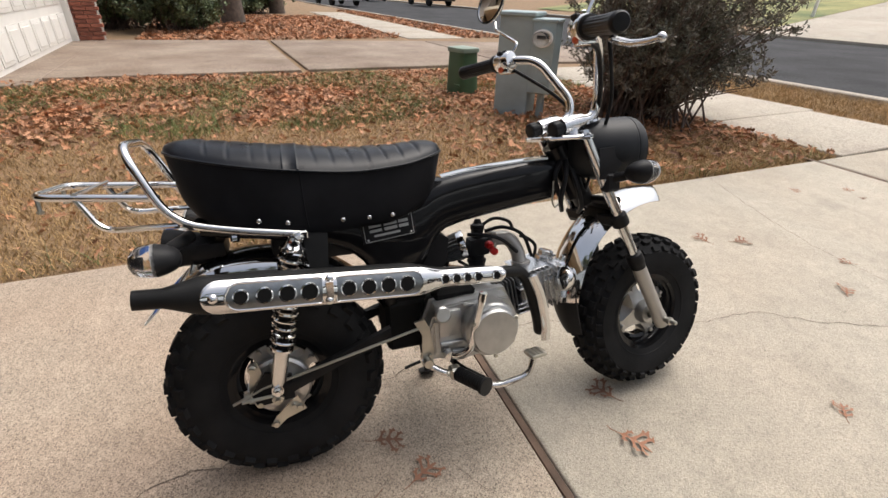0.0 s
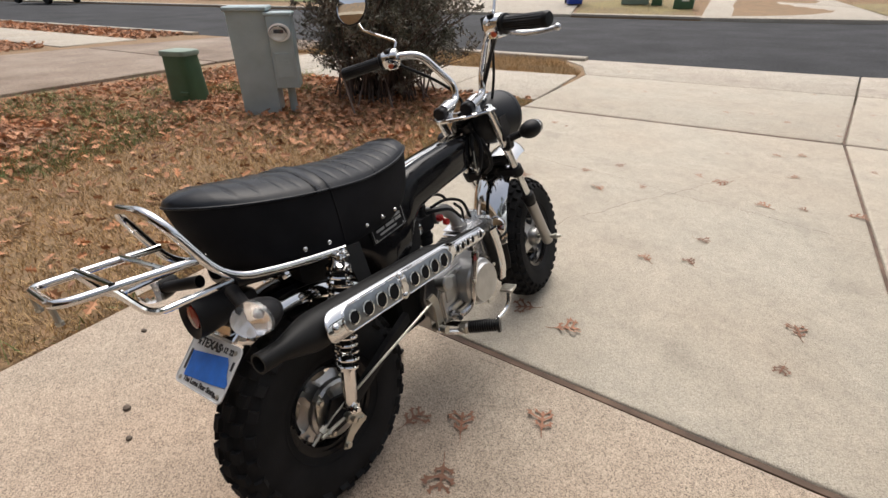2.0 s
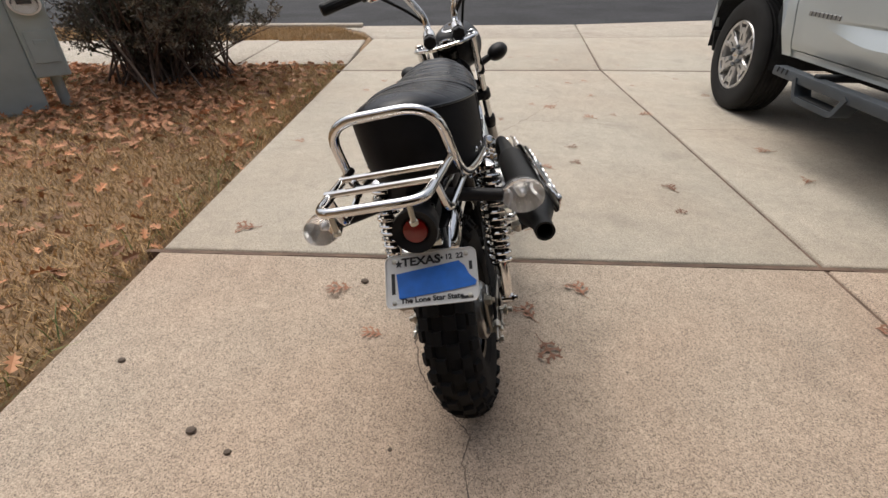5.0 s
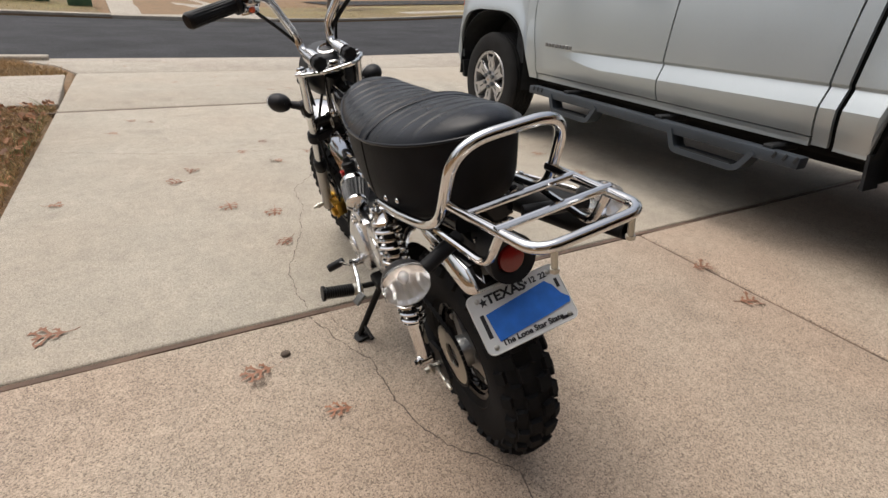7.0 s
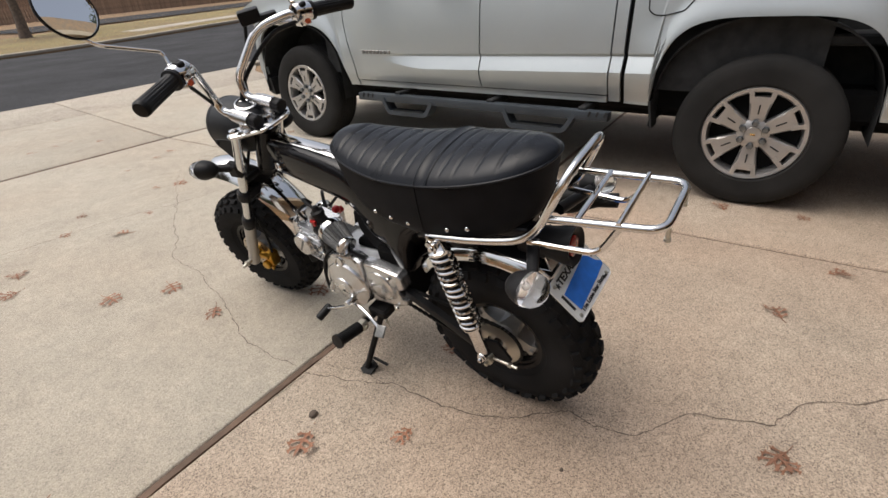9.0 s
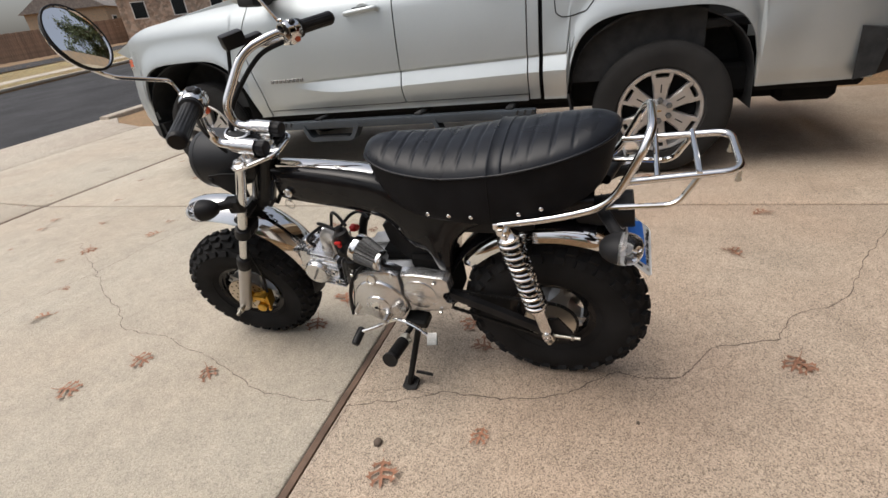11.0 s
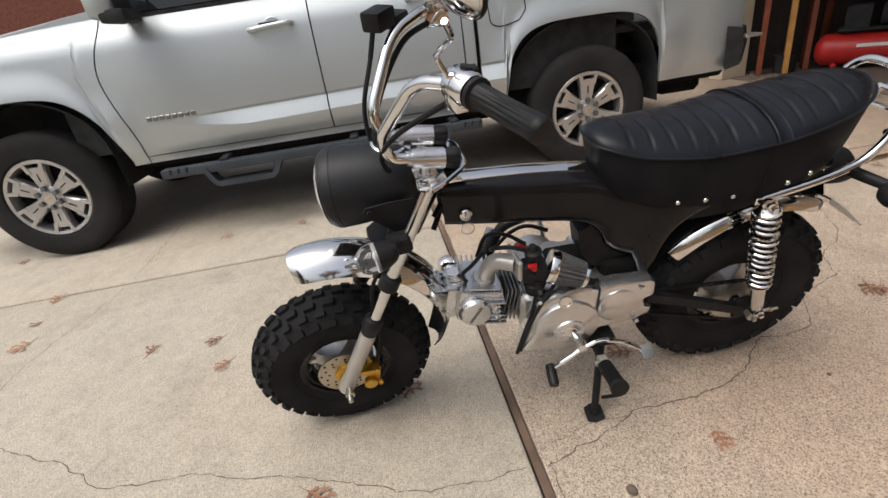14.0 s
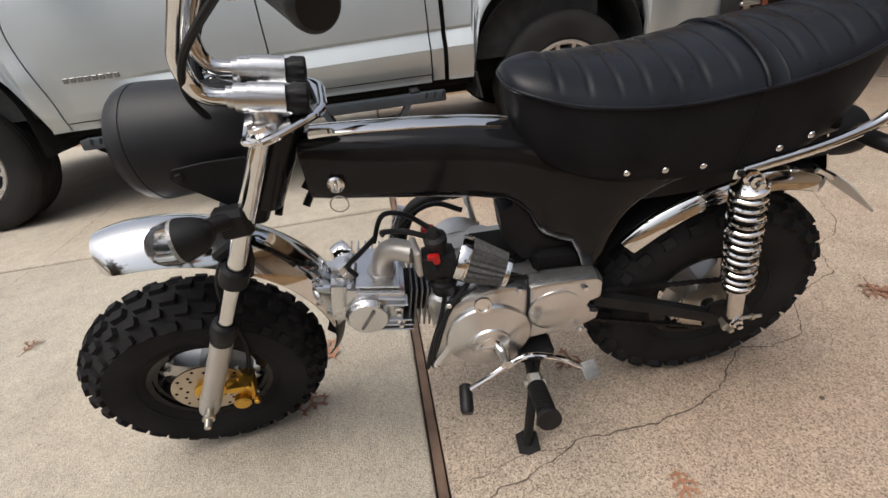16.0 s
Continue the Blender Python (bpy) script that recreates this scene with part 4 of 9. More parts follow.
    box(bm, g0 - gd * 0.028 + Vector((0, 0.004, -0.014)), (0.034, 0.040, 0.036), 0.006, turn(0, 0, math.degrees(math.atan2(gd.y, gd.x))), 2)
    part("switch_housing", bm, CHROME, bar, "chrome switch housing", FRONT)
    bm = B()
    q = g0 - gd * 0.03
    box(bm, q + Vector((0, -0.018, 0.020)), (0.018, 0.014, 0.012), 0.003)
    box(bm, q + Vector((0, -0.020, 0.008)), (0.010, 0.010, 0.008), 0.002)
    if s < 0:
        lathe(bm, [(0.010, 0), (0.010, 0.012), (0, 0.013)], q + Vector((0.0, -0.006, 0.016)), (0, -0.3, 1), 12)
    part("switch_button", bm, BLACK_PLASTIC, bar, "", FRONT)
    bm = B()
    dome(bm, q + Vector((0, -0.014, -0.020)), (0, -1, -0.5), 0.009, 0.012, 12)
    part("orange_button", bm, ORANGE, bar, "orange button", FRONT)
    # cables down the bar
    bm = B()
    sweep(bm, spline([q + Vector((0, 0.012, -0.02)), (s * 0.155, 0.745, 0.935), (s * 0.085, 0.815, 0.865), (s * 0.040, 0.842, 0.80), (s * 0.030, 0.815, 0.73), (s * 0.02, 0.79, 0.62)]), 0.0048 if s < 0 else 0.0062, 8)
    part("cable", bm, BLACK_PLASTIC, bar, "black control cable", FRONT)
    # mirror stem and round mirror
    bm = B()
    mb = g0 - gd * 0.036 + Vector((0, 0.006, 0.016))
    if s > 0:
        mc, md = Vector((0.262, 0.735, 1.165)), Vector((0.02, -1, 0.12)).normalized()
        reach = [(0.205, 0.715, 1.075), (0.250, 0.728, 1.110)]
    else:
        mb = Vector((-0.176, 0.728, 0.974))
        mc, md = Vector((-0.298, 0.749, 1.146)), Vector((0.17, -1, 0.30)).normalized()
        reach = [(-0.164, 0.748, 1.014), (-0.281, 0.750, 1.073)]
    sweep(bm, rounded([mb] + [Vector(p) for p in reach] + [mc + Vector((0, 0.012, -0.050))], 0.012, 4), 0.0038, 10)
    lathe(bm, [(0.007, 0), (0.007, 0.016), (0.004, 0.018)], mb, (0, 0, 1), 6)
    mirror = part("mirror", bm, CHROME, bike, "round chrome mirror on a thin stem", FRONT)
    bm = B()
    lathe(bm, [(0.0, -0.026), (0.02, -0.024), (0.04, -0.016), (0.052, -0.006), (0.0555, 0.0), (0.0555, 0.004), (0.053, 0.005), (0.053, 0.002)], mc, md, 40, cap=False)
    part("mirror_shell", bm, CHROME, mirror, "", FRONT)
    bm = B()
    lathe(bm, [(0.0558, 0.000), (0.0568, 0.003), (0.0560, 0.0058), (0.0532, 0.0062)], mc, md, 40, cap=False)
    part("mirror_rim", bm, BLACK_PLASTIC, mirror, "", FRONT)
    bm = B()
    lathe(bm, [(0.053, 0.003), (0.04, 0.0042), (0.02, 0.0052), (0.0, 0.0055)], mc, md, 40)
    part("mirror_glass", bm, MIRROR, mirror, "mirror glass", FRONT)
# right-hand brake lever and reservoir
bm = B()
sweep(bm, spline([(0.185, 0.750, 0.958), (0.215, 0.752, 0.946), (0.25, 0.745, 0.936), (0.30, 0.732, 0.930), (0.340, 0.724, 0.929)]), [0.007, 0.0085, 0.0075, 0.0062, 0.0056], 10)
dome(bm, (0.340, 0.724, 0.929), (0.9, -0.3, 0.02), 0.0095, 0.0095, 14)
dome(bm, (0.342, 0.723, 0.929), (-0.9, 0.3, -0.02), 0.0095, 0.0095, 14)
part("brake_lever", bm, ALU_SMOOTH, bike, "polished brake lever with ball end", FRONT)
bm = B()
box(bm, (0.140, 0.785, 0.990), (0.058, 0.042, 0.036), 0.006, turn(0, 0, -42), 2)
box(bm, (0.172, 0.750, 0.975), (0.050, 0.036, 0.026), 0.006, turn(0, 0, -42), 2)
part("brake_reservoir", bm, BLACK_PLASTIC, bike, "black brake fluid reservoir", FRONT)
bm = B()
rod(bm, (0.128, 0.800, 0.975), (0.118, 0.815, 0.93), 0.005, seg=8)
sweep(bm, spline([(0.118, 0.815, 0.93), (0.085, 0.850, 0.84), (0.055, 0.845, 0.74), (0.03, 0.82, 0.62)]), 0.0045, 8)
part("brake_hose", bm, BLACK_PLASTIC, bike, "", FRONT)

# pressed-steel frame: backbone beam that swells down to the swing arm
def frame_ring(y, zt_, zb_, w_):
    h = (zt_ - zb_) / 2
    zc = (zt_ + zb_) / 2
    ring = []
    for i in range(24):
        a = 2 * math.pi * i / 24
        ca, sa = math.cos(a), math.sin(a)
        e = 0.55
        ring.append(Vector((math.copysign(abs(ca) ** e, ca) * w_, y, zc + math.copysign(abs(sa) ** e, sa) * h)))
    return ring


bm = B()
FR = [(0.735, 0.708, 0.604, 0.030), (0.70, 0.709, 0.600, 0.037), (0.64, 0.706, 0.594, 0.043), (0.56, 0.700, 0.584, 0.047), (0.48, 0.692, 0.573, 0.052), (0.43, 0.684, 0.560, 0.055), (0.410, 0.679, 0.546, 0.057), (0.392, 0.674, 0.524, 0.059), (0.378, 0.670, 0.490, 0.060), (0.362, 0.667, 0.468, 0.061), (0.340, 0.664, 0.455, 0.063), (0.316, 0.660, 0.446, 0.064), (0.304, 0.658, 0.415, 0.065), (0.293, 0.657, 0.372, 0.065), (0.275, 0.655, 0.364, 0.066), (0.262, 0.653, 0.385, 0.067), (0.252, 0.652, 0.440, 0.067), (0.240, 0.651, 0.480, 0.067), (0.226, 0.650, 0.506, 0.067), (0.20, 0.648, 0.533, 0.067), (0.16, 0.646, 0.556, 0.067), (0.10, 0.644, 0.572, 0.066), (0.03, 0.644, 0.586, 0.064), (-0.05, 0.645, 0.599, 0.060), (-0.10, 0.645, 0.608, 0.055)]
loft(bm, [frame_ring(*f) for f in FR])
frame_body = part("frame", bm, BLACK_PAINT, bike, "gloss black pressed-steel frame")
bm = B()
rod(bm, HEAD_TOP - HEAD_AXIS * 0.02 + Vector((0, -0.01, 0)), HEAD_TOP - HEAD_AXIS * 0.17 + Vector((0, -0.01, 0)), 0.033, seg=24)
part("head_tube", bm, BLACK_PAINT, frame_body)
bm = B()
ring = []
for y, z in ((0.715, 0.7125), (0.64, 0.709), (0.56, 0.7035), (0.48, 0.695), (0.43, 0.687)):
    ring.append([Vector((x, y, z + 0.003 - 9.0 * x * x)) for x in (-0.020, -0.014, 0, 0.014, 0.020)] + [Vector((x, y, z - 0.006)) for x in (0.020, 0.014, 0, -0.014, -0.020)])
loft(bm, ring)
part("tank_trim", bm, CHROME, frame_body, "chrome strip along the top of the frame")
bm = B()
lathe(bm, [(0.013, 0), (0.013, 0.006), (0.010, 0.008), (0.010, 0.004), (0, 0.004)], (-0.041, 0.69, 0.640), (-1, 0, 0.1), 20)
box(bm, (-0.05, 0.69, 0.640), (0.006, 0.004, 0.012), 0.001)
lock = part("ignition_lock", bm, CHROME, frame_body, "chrome ignition lock")
bm = B()
sweep(bm, [Vector((-0.055, 0.69 + 0.014 * math.cos(a), 0.612 + 0.014 * math.sin(a))) for a in (2 * math.pi * i / 20 for i in range(20))], 0.0011, 6, closed=True)
part("key_ring", bm, STEEL, lock)
bm = B()
bolt(bm, (-0.066, 0.100, 0.592), (-1, 0, 0), 0.009, 0.004)
part("frame_bolt", bm, STEEL, frame_body)
for k, pts in enumerate((
    [(0.030, 0.745, 0.70), (0.040, 0.725, 0.665), (0.040, 0.735, 0.625), (0.026, 0.755, 0.60)],
    [(0.020, 0.765, 0.71), (0.058, 0.745, 0.67), (0.055, 0.735, 0.61), (0.02, 0.76, 0.57)],
    [(0.045, 0.77, 0.68), (0.062, 0.78, 0.63), (0.05, 0.80, 0.585), (0.02, 0.81, 0.56)])):
    bm = B()
    sweep(bm, spline(pts), 0.0065, 8)
    part("wiring_loom", bm, BLACK_PLASTIC, frame_body, "taped black wiring loom")
bm = B()
sweep(bm, rounded([(0.050, 0.715, 0.655), (0.052, 0.712, 0.60), (0.050, 0.722, 0.585), (0.048, 0.735, 0.60)], 0.008), 0.0022, 6)
part("wire_hook", bm, STEEL, frame_body, "bright wire hook")
# makers' plate: unreadable print becomes bars
bm = B()
pm = Matrix.Translation((0.0705, 0.285, 0.592)) @ Matrix.Rotation(radians(6), 4, "X")
box(bm, pm @ Vector((0, 0, 0)), (0.0016, 0.124, 0.057), 0.0, turn(6))
idp = part("maker_plate", bm, BLACK_PLASTIC, frame_body, "black data plate with worn grey print")
bm = B()
for k, (y, z, ly, lz) in enumerate(((0, 0.0255, 0.112, 0.0012), (0, -0.0255, 0.112, 0.0012), (-0.056, 0, 0.0012, 0.05), (0.056, 0, 0.0012, 0.05), (0.01, 0.019, 0.05, 0.005), (0.035, 0.009, 0.022, 0.007), (0.005, 0.009, 0.03, 0.007), (-0.03, 0.009, 0.028, 0.006), (0.035, -0.002, 0.022, 0.007), (0.005, -0.002, 0.03, 0.007), (-0.03, -0.002, 0.028, 0.006), (-0.005, -0.014, 0.06, 0.005))):
    box(bm, pm @ Vector((0.0014, y, z)), (0.0008, ly, lz), 0.0, turn(6))
for y in (-0.05, 0.05):
    for z in (-0.021, 0.021):
        dome(bm, pm @ Vector((0.0008, y, z)), (1, 0, 0), 0.0028, 0.002, 8)
part("print", bm, LABEL_GREY, idp)

# seat
SEAT_MID, SEAT_HALF = 0.141, 0.2875


def seat_shape(y):
    """Half width at the piping and height of the piping."""
    t = max(-1.0, min(1.0, (y - SEAT_MID) / SEAT_HALF))
    n = 2.9 if t > 0 else 2.25
    w = (1 - abs(t) ** n) ** (1 / n)
    half = (0.124 - 0.022 * smooth01((y - 0.05) / 0.40)) * w
    ztop = 0.742 + 0.030 * smooth01((0.25 - y) / 0.4) - 0.004 * smooth01((y - 0.1) / 0.15) * (1 - smooth01((y - 0.25) / 0.2)) + 0.008 * smooth01((y - 0.33) / 0.10)
    ztop += 0.012 * max(0.0, -t) ** 4 - 0.012 * (1 - t * t)
    return half, ztop


def skirt_point(y, q):
    """A place on the seat's side wall, q from 0 at its rounded foot to 1 at the piping."""
    half, zt_ = seat_shape(y)
    zb = 0.606 + 0.020 * smooth01((abs(y - 0.14) - 0.16) / 0.14)
    f = 1 - math.sqrt(max(0.0, 1 - (max(0.0, 0.5 - q) / 0.5) ** 2))
    x = half * (1 + 0.02 * math.sin(math.pi * q) - 0.03 * (1 - q) - 0.07 * f)
    if y < SEAT_MID:
        draw = (0.030 * (1 - q) + 0.058 * f) / SEAT_HALF
    else:
        draw = (0.028 * (1 - q) + 0.022 * f) / SEAT_HALF
    return Vector((x, SEAT_MID + (y - SEAT_MID) * (1 - draw), zb + (zt_ - zb) * q))


N = 420
stations = [SEAT_MID - SEAT_HALF * 0.9998 * math.cos(math.pi * i / N) for i in range(N + 1)]
bm = B()
rings = []
for k in range(13):
    right = [skirt_point(y, k / 12) for y in stations[::3]]
    rings.append(right + [mirrored(p, -1) for p in reversed(right[1:-1])])
loft(bm, rings)
seat = part("seat", bm, VINYL, bike, "long black vinyl bench seat with pleated top", sharp=60)
STRAP0, STRAP1 = 0.076, 0.108
GROOVES = [(-0.066, 0.9), (-0.024, 1.0), (0.018, 0.8), (0.050, 1.0), (0.136, 0.9), (0.172, 1.1), (0.209, 0.8), (0.247, 1.0), (0.284, 0.9), (0.322, 1.1), (0.360, 0.8)]
top_rings, pipe = [], ([], [])
for y in stations:
    half, zt_ = seat_shape(y)
    half = max(half, 0.004)
    sag = 1 - ((y - SEAT_MID) / SEAT_HALF) ** 2
    crown = (0.030 + 0.012 * sag) * min(1.0, (half / 0.08)) ** 0.8
    tr = []
    for k in range(33):
        u = -1 + 2 * k / 32
        prof = (1 - abs(u) ** 2.3) ** 0.75
        dig = 0.0
        for g, deep in GROOVES:
            d = y - g - 0.006 * u * u + 0.0009 * math.sin(5 * u + g * 90)
            dig = max(dig, deep * math.exp(-(d / 0.0042) ** 2))
            dig -= 0.16 * deep * math.exp(-((abs(d) - 0.012) / 0.008) ** 2)
        crease_ = noise.noise(Vector((u * 3.0, y * 34.0, 2.0))) * 0.0011 * (1 - u * u)
        tr.append(Vector((half * u * 1.010, y, zt_ + crown * prof - 0.0022 * dig * smooth01((0.97 - abs(u)) / 0.30) + crease_)))
    top_rings.append(tr)
    pipe[0].append(Vector((half * 1.020, y, zt_)))
    pipe[1].append(Vector((-half * 1.020, y, zt_)))
bm = B()
loft(bm, top_rings, closed=False)
part("cushion", bm, VINYL_TOP, seat, "pleated blue-black vinyl seat top", sharp=60)
bm = B()
sweep(bm, pipe[0][6:-6:2] + pipe[1][6:-6:2][::-1], 0.0026, 8, closed=True)
part("piping", bm, VINYL_TOP, seat, "thin vinyl piping")
# strap over the cushion, welted along both edges, its seam running down the side
bm = B()
half, zt_ = seat_shape(0.092)
over = []
for k in range(33):
    v = -1 + 2 * k / 32
    over.append((half * 1.022 * v, zt_ + 0.0425 * (1 - abs(v) ** 2.3) ** 0.75))
rings = []
for x, z in over:
    n_ = Vector((x * 0.4, 0, 0.06)).normalized()
    row = []
    for y, lift in ((STRAP0, -0.002), (STRAP0, 0.0016), (STRAP0 + 0.003, 0.0026), (STRAP0 + 0.006, 0.0012), (STRAP1 - 0.006, 0.0012), (STRAP1 - 0.003, 0.0028), (STRAP1, 0.0016), (STRAP1, -0.002)):
        row.append(Vector((x, y, z)) + n_ * lift)
    rings.append(row)
loft(bm, rings)
part("strap", bm, VINYL_TOP, seat, "black vinyl strap across the seat")
for s in (-1, 1):
    bm = B()
    sweep(bm, [mirrored(skirt_point(STRAP1, q / 8) * 1.0, s) for q in range(1, 9)], 0.0017, 6)
    part("side_seam", bm, VINYL, seat)
for s in (-1, 1):
    for y, z in ((0.291, 0.626), (0.239, 0.628), (0.183, 0.630), (0.074, 0.637), (0.020, 0.645)) if s > 0 else ((0.265, 0.626), (0.211, 0.627), (0.157, 0.628), (0.049, 0.641), (0.002, 0.652)):
        bm = B()
        x = skirt_point(y, (z - 0.606) / 0.14).x
        dome(bm, (s * (x - 0.001), y, z), (s, 0, -0.15), 0.0056, 0.004, 12)
        part("stud", bm, CHROME, seat)

# rear loop, rack
T = 0.0085
bm = B()
left = [(-0.118, 0.095, 0.612), (-0.113, -0.03, 0.632), (-0.098, -0.135, 0.655), (-0.086, -0.200, 0.802)]
loop_path = left + [mirrored(p, -1) for p in reversed(left)]
sweep(bm, rounded(loop_path, 0.055, 8), T, 14)
for s in (-1, 1):
    box(bm, (s * 0.121, 0.092, 0.609), (0.005, 0.034, 0.017), 0.002)
    lathe(bm, [(0.013, 0), (0.013, 0.008), (0.008, 0.010), (0.008, 0.018), (0, 0.019)], (s * 0.124, 0.088, 0.606), (s, 0, 0), 6)
bolt(bm, (0.100, -0.030, 0.618), (0.5, 0, -1), 0.009, 0.012)
part("grab_rail", bm, CHROME, bike, "chrome passenger grab rail hoop")
bm = B()
sweep(bm, rounded([(-0.090, -0.150, 0.704), (-0.076, -0.354, 0.722), (0.076, -0.354, 0.722), (0.090, -0.150, 0.704)], 0.03, 6), 0.0072, 12)
rack = part("luggage_rack", bm, CHROME, bike, "small chrome luggage rack")
for y in (-0.215, -0.285):
    bm = B()
    rod(bm, (-0.086, y, 0.712 - (y + 0.2) * 0.1), (0.086, y, 0.712 - (y + 0.2) * 0.1), 0.0055, seg=10)
    part("cross_bar", bm, CHROME, rack)
for s in (-1, 1):
    bm = B()
    sweep(bm, rounded([(s * 0.098, -0.125, 0.650), (s * 0.086, -0.255, 0.652), (s * 0.081, -0.288, 0.716)], 0.025, 6), 0.006, 10)
    part("rack_stay", bm, CHROME, rack)
    bm = B()
    rod(bm, (s * 0.055, -0.355, 0.720), (s * 0.055, -0.355, 0.694), 0.004, seg=8)
    bolt(bm, (s * 0.055, -0.355, 0.694), (0, 0, -1), 0.006, 0.006)
    part("rack_bolt", bm, STEEL, rack)

# tail lamp, plate
bm = B()
tl = Vector((0, -0.172, 0.582))
lathe(bm, [(0.0, -0.09), (0.030, -0.088), (0.034, -0.07), (0.037, -0.03), (0.041, -0.012), (0.042, 0.0), (0.041, 0.010), (0.030, 0.006), (0.024, 0.0), (0.0235, -0.004), (0.0, -0.004)], tl, (0, -1, 0.12), 36, cap=False)
box(bm, (0, -0.10, 0.575), (0.07, 0.08, 0.036), 0.012, None, 2)
tail = part("tail_lamp", bm, BLACK_PLASTIC, bike, "round black tail lamp with red lens")
bm = B()
lathe(bm, [(0.0235, 0.000), (0.022, 0.005), (0.015, 0.007), (0.0, 0.008)], tl, (0, -1, 0.12), 32)
part("red_lens", bm, RED_LENS, tail, "dark red lens")
for s in (-1, 1):
    indicator((s * 0.062, -0.118, 0.618), ((0.172, -0.150, 0.614) if s > 0 else (-0.149, -0.158, 0.610)), (s * 0.16, -1, 0.04), bike, None)
bm = B()
PLATE = Matrix.Translation((0.008, -0.188, 0.486)) @ Matrix.Rotation(radians(42.5), 4, "X")
# plate axes: x to the bike's right, y up the plate, z outward to the rear
loop = []
hw_, hh_, rr_ = 0.0889, 0.0508, 0.012
for cx, cy, a0 in ((1, 1, 0), (-1, 1, 90), (-1, -1, 180), (1, -1, 270)):
    for i in range(5):
        a = radians(a0 + 22.5 * i)
        loop.append(Vector((cx * (hw_ - rr_) + rr_ * math.cos(a), cy * (hh_ - rr_) + rr_ * math.sin(a), 0)))


def lettering(text, size, m, mat, parent, name="lettering", depth=0.0004, squeeze=1.0):
    cu = bpy.data.curves.new(name, "FONT")
    cu.body, cu.size, cu.extrude, cu.align_x, cu.align_y = text, size, depth, "CENTER", "CENTER"
    cu.resolution_u = 3
    cu.offset = size * 0.032
    tmp = new(name + "_curve", cu)
    bpy.context.view_layer.update()
    me = bpy.data.meshes.new_from_object(tmp)
    bpy.data.objects.remove(tmp)
    bpy.data.curves.remove(cu)
    me.transform(m @ Matrix.Diagonal((squeeze, 1, 1, 1)))
    me.materials.clear()
    me.materials.append(mat)
    ob = new(name, me)
    ob.parent = parent
    return ob


plate(bm, [PLATE @ p for p in loop], PLATE.to_3x3() @ Vector((0, 0, 0.0012)))
reg = part("number_plate", bm, PLATE_WHITE, bike, "white number plate with blue tape over its number")
bm = B()
rim_loop = [PLATE @ (p * 0.985 + Vector((0, 0, 0.0014))) for p in loop]
sweep(bm, rim_loop, 0.0014, 6, closed=True)
part("plate_rim", bm, PLATE_WHITE, reg)
up = Matrix.Translation((0, 0, 0.0018))
lettering("TEXAS", 0.0225, PLATE @ up @ Matrix.Translation((-0.017, 0.0350, 0)), PLATE_INK, reg, squeeze=1.15)
lettering("12", 0.0140, PLATE @ up @ Matrix.Translation((0.0365, 0.0365, 0)), PLATE_INK, reg)
lettering("22", 0.0140, PLATE @ up @ Matrix.Translation((0.0575, 0.0365, 0)), PLATE_INK, reg)
lettering("The Lone Star State", 0.0135, PLATE @ up @ Matrix.Translation((0.0, -0.0385, 0)), PLATE_INK, reg, squeeze=1.1)
for cx, cy, rad in ((-0.061, 0.0335, 0.0085), (0.0235, 0.0365, 0.0042)):
    bm = B()
    pts = []
    for i in range(10):
        a = math.pi / 2 + i * math.pi / 5
        k = rad if i % 2 == 0 else rad * 0.42
        pts.append(PLATE @ Vector((cx + k * math.cos(a), cy + k * math.sin(a), 0.0014)))
    plate(bm, pts, PLATE.to_3x3() @ Vector((0, 0, 0.0006)))
    part("star", bm, PLATE_INK, reg, "small black star")
bm = B()
box(bm, PLATE @ Vector((-0.073, -0.004, 0.0017)), (0.007, 0.040, 0.0008), 0.0, PLATE.to_3x3())
part("number_bar", bm, PLATE_INK, reg, "plain dark bar")
bm = B()
box(bm, PLATE @ Vector((0.077, 0.016, 0.0017)), (0.006, 0.016, 0.0008), 0.0, PLATE.to_3x3())
part("number_bar", bm, PLATE_INK, reg, "plain dark bar")
bm = B()
box(bm, PLATE @ Vector((0.066, -0.0425, 0.0017)), (0.022, 0.005, 0.0008), 0.0, PLATE.to_3x3())
part("number_bar", bm, PLATE_INK, reg, "plain dark bar")
for cx, cy in ((-0.070, 0.039), (0.070, 0.039), (-0.072, -0.040), (0.072, -0.040)):
    bm = B()
    lathe(bm, [(0.0045, 0.0012), (0.0045, 0.003), (0.003, 0.0036), (0, 0.0036)], PLATE @ Vector((cx, cy, 0)), PLATE.to_3x3() @ Vector((0, 0, 1)), 8)
    part("plate_screw", bm, STEEL, reg)
bm = B()
tape = [(-0.066, 0.014), (-0.03, 0.018), (0.02, 0.023), (0.055, 0.027), (0.066, 0.016), (0.074, -0.002), (0.086, -0.014), (0.083, -0.022), (0.04, -0.027), (0.0, -0.030), (-0.062, -0.034)]
plate(bm, [PLATE @ Vector((x, y, 0.0028)) for x, y in tape], PLATE.to_3x3() @ Vector((0, 0, 0.0006)))
part("tape", bm, BLUE_TAPE, reg, "torn blue painter's tape")
bm = B()
box(bm, (0, -0.125, 0.53), (0.10, 0.05, 0.012), 0.003, turn(30))
plate(bm, [(-0.03, -0.11, 0.60), (0.03, -0.11, 0.60), (0.035, -0.145, 0.51), (-0.035, -0.145, 0.51)], (0, -0.004, -0.002))
part("plate_bracket", bm, CHROME, reg, "chrome plate bracket")

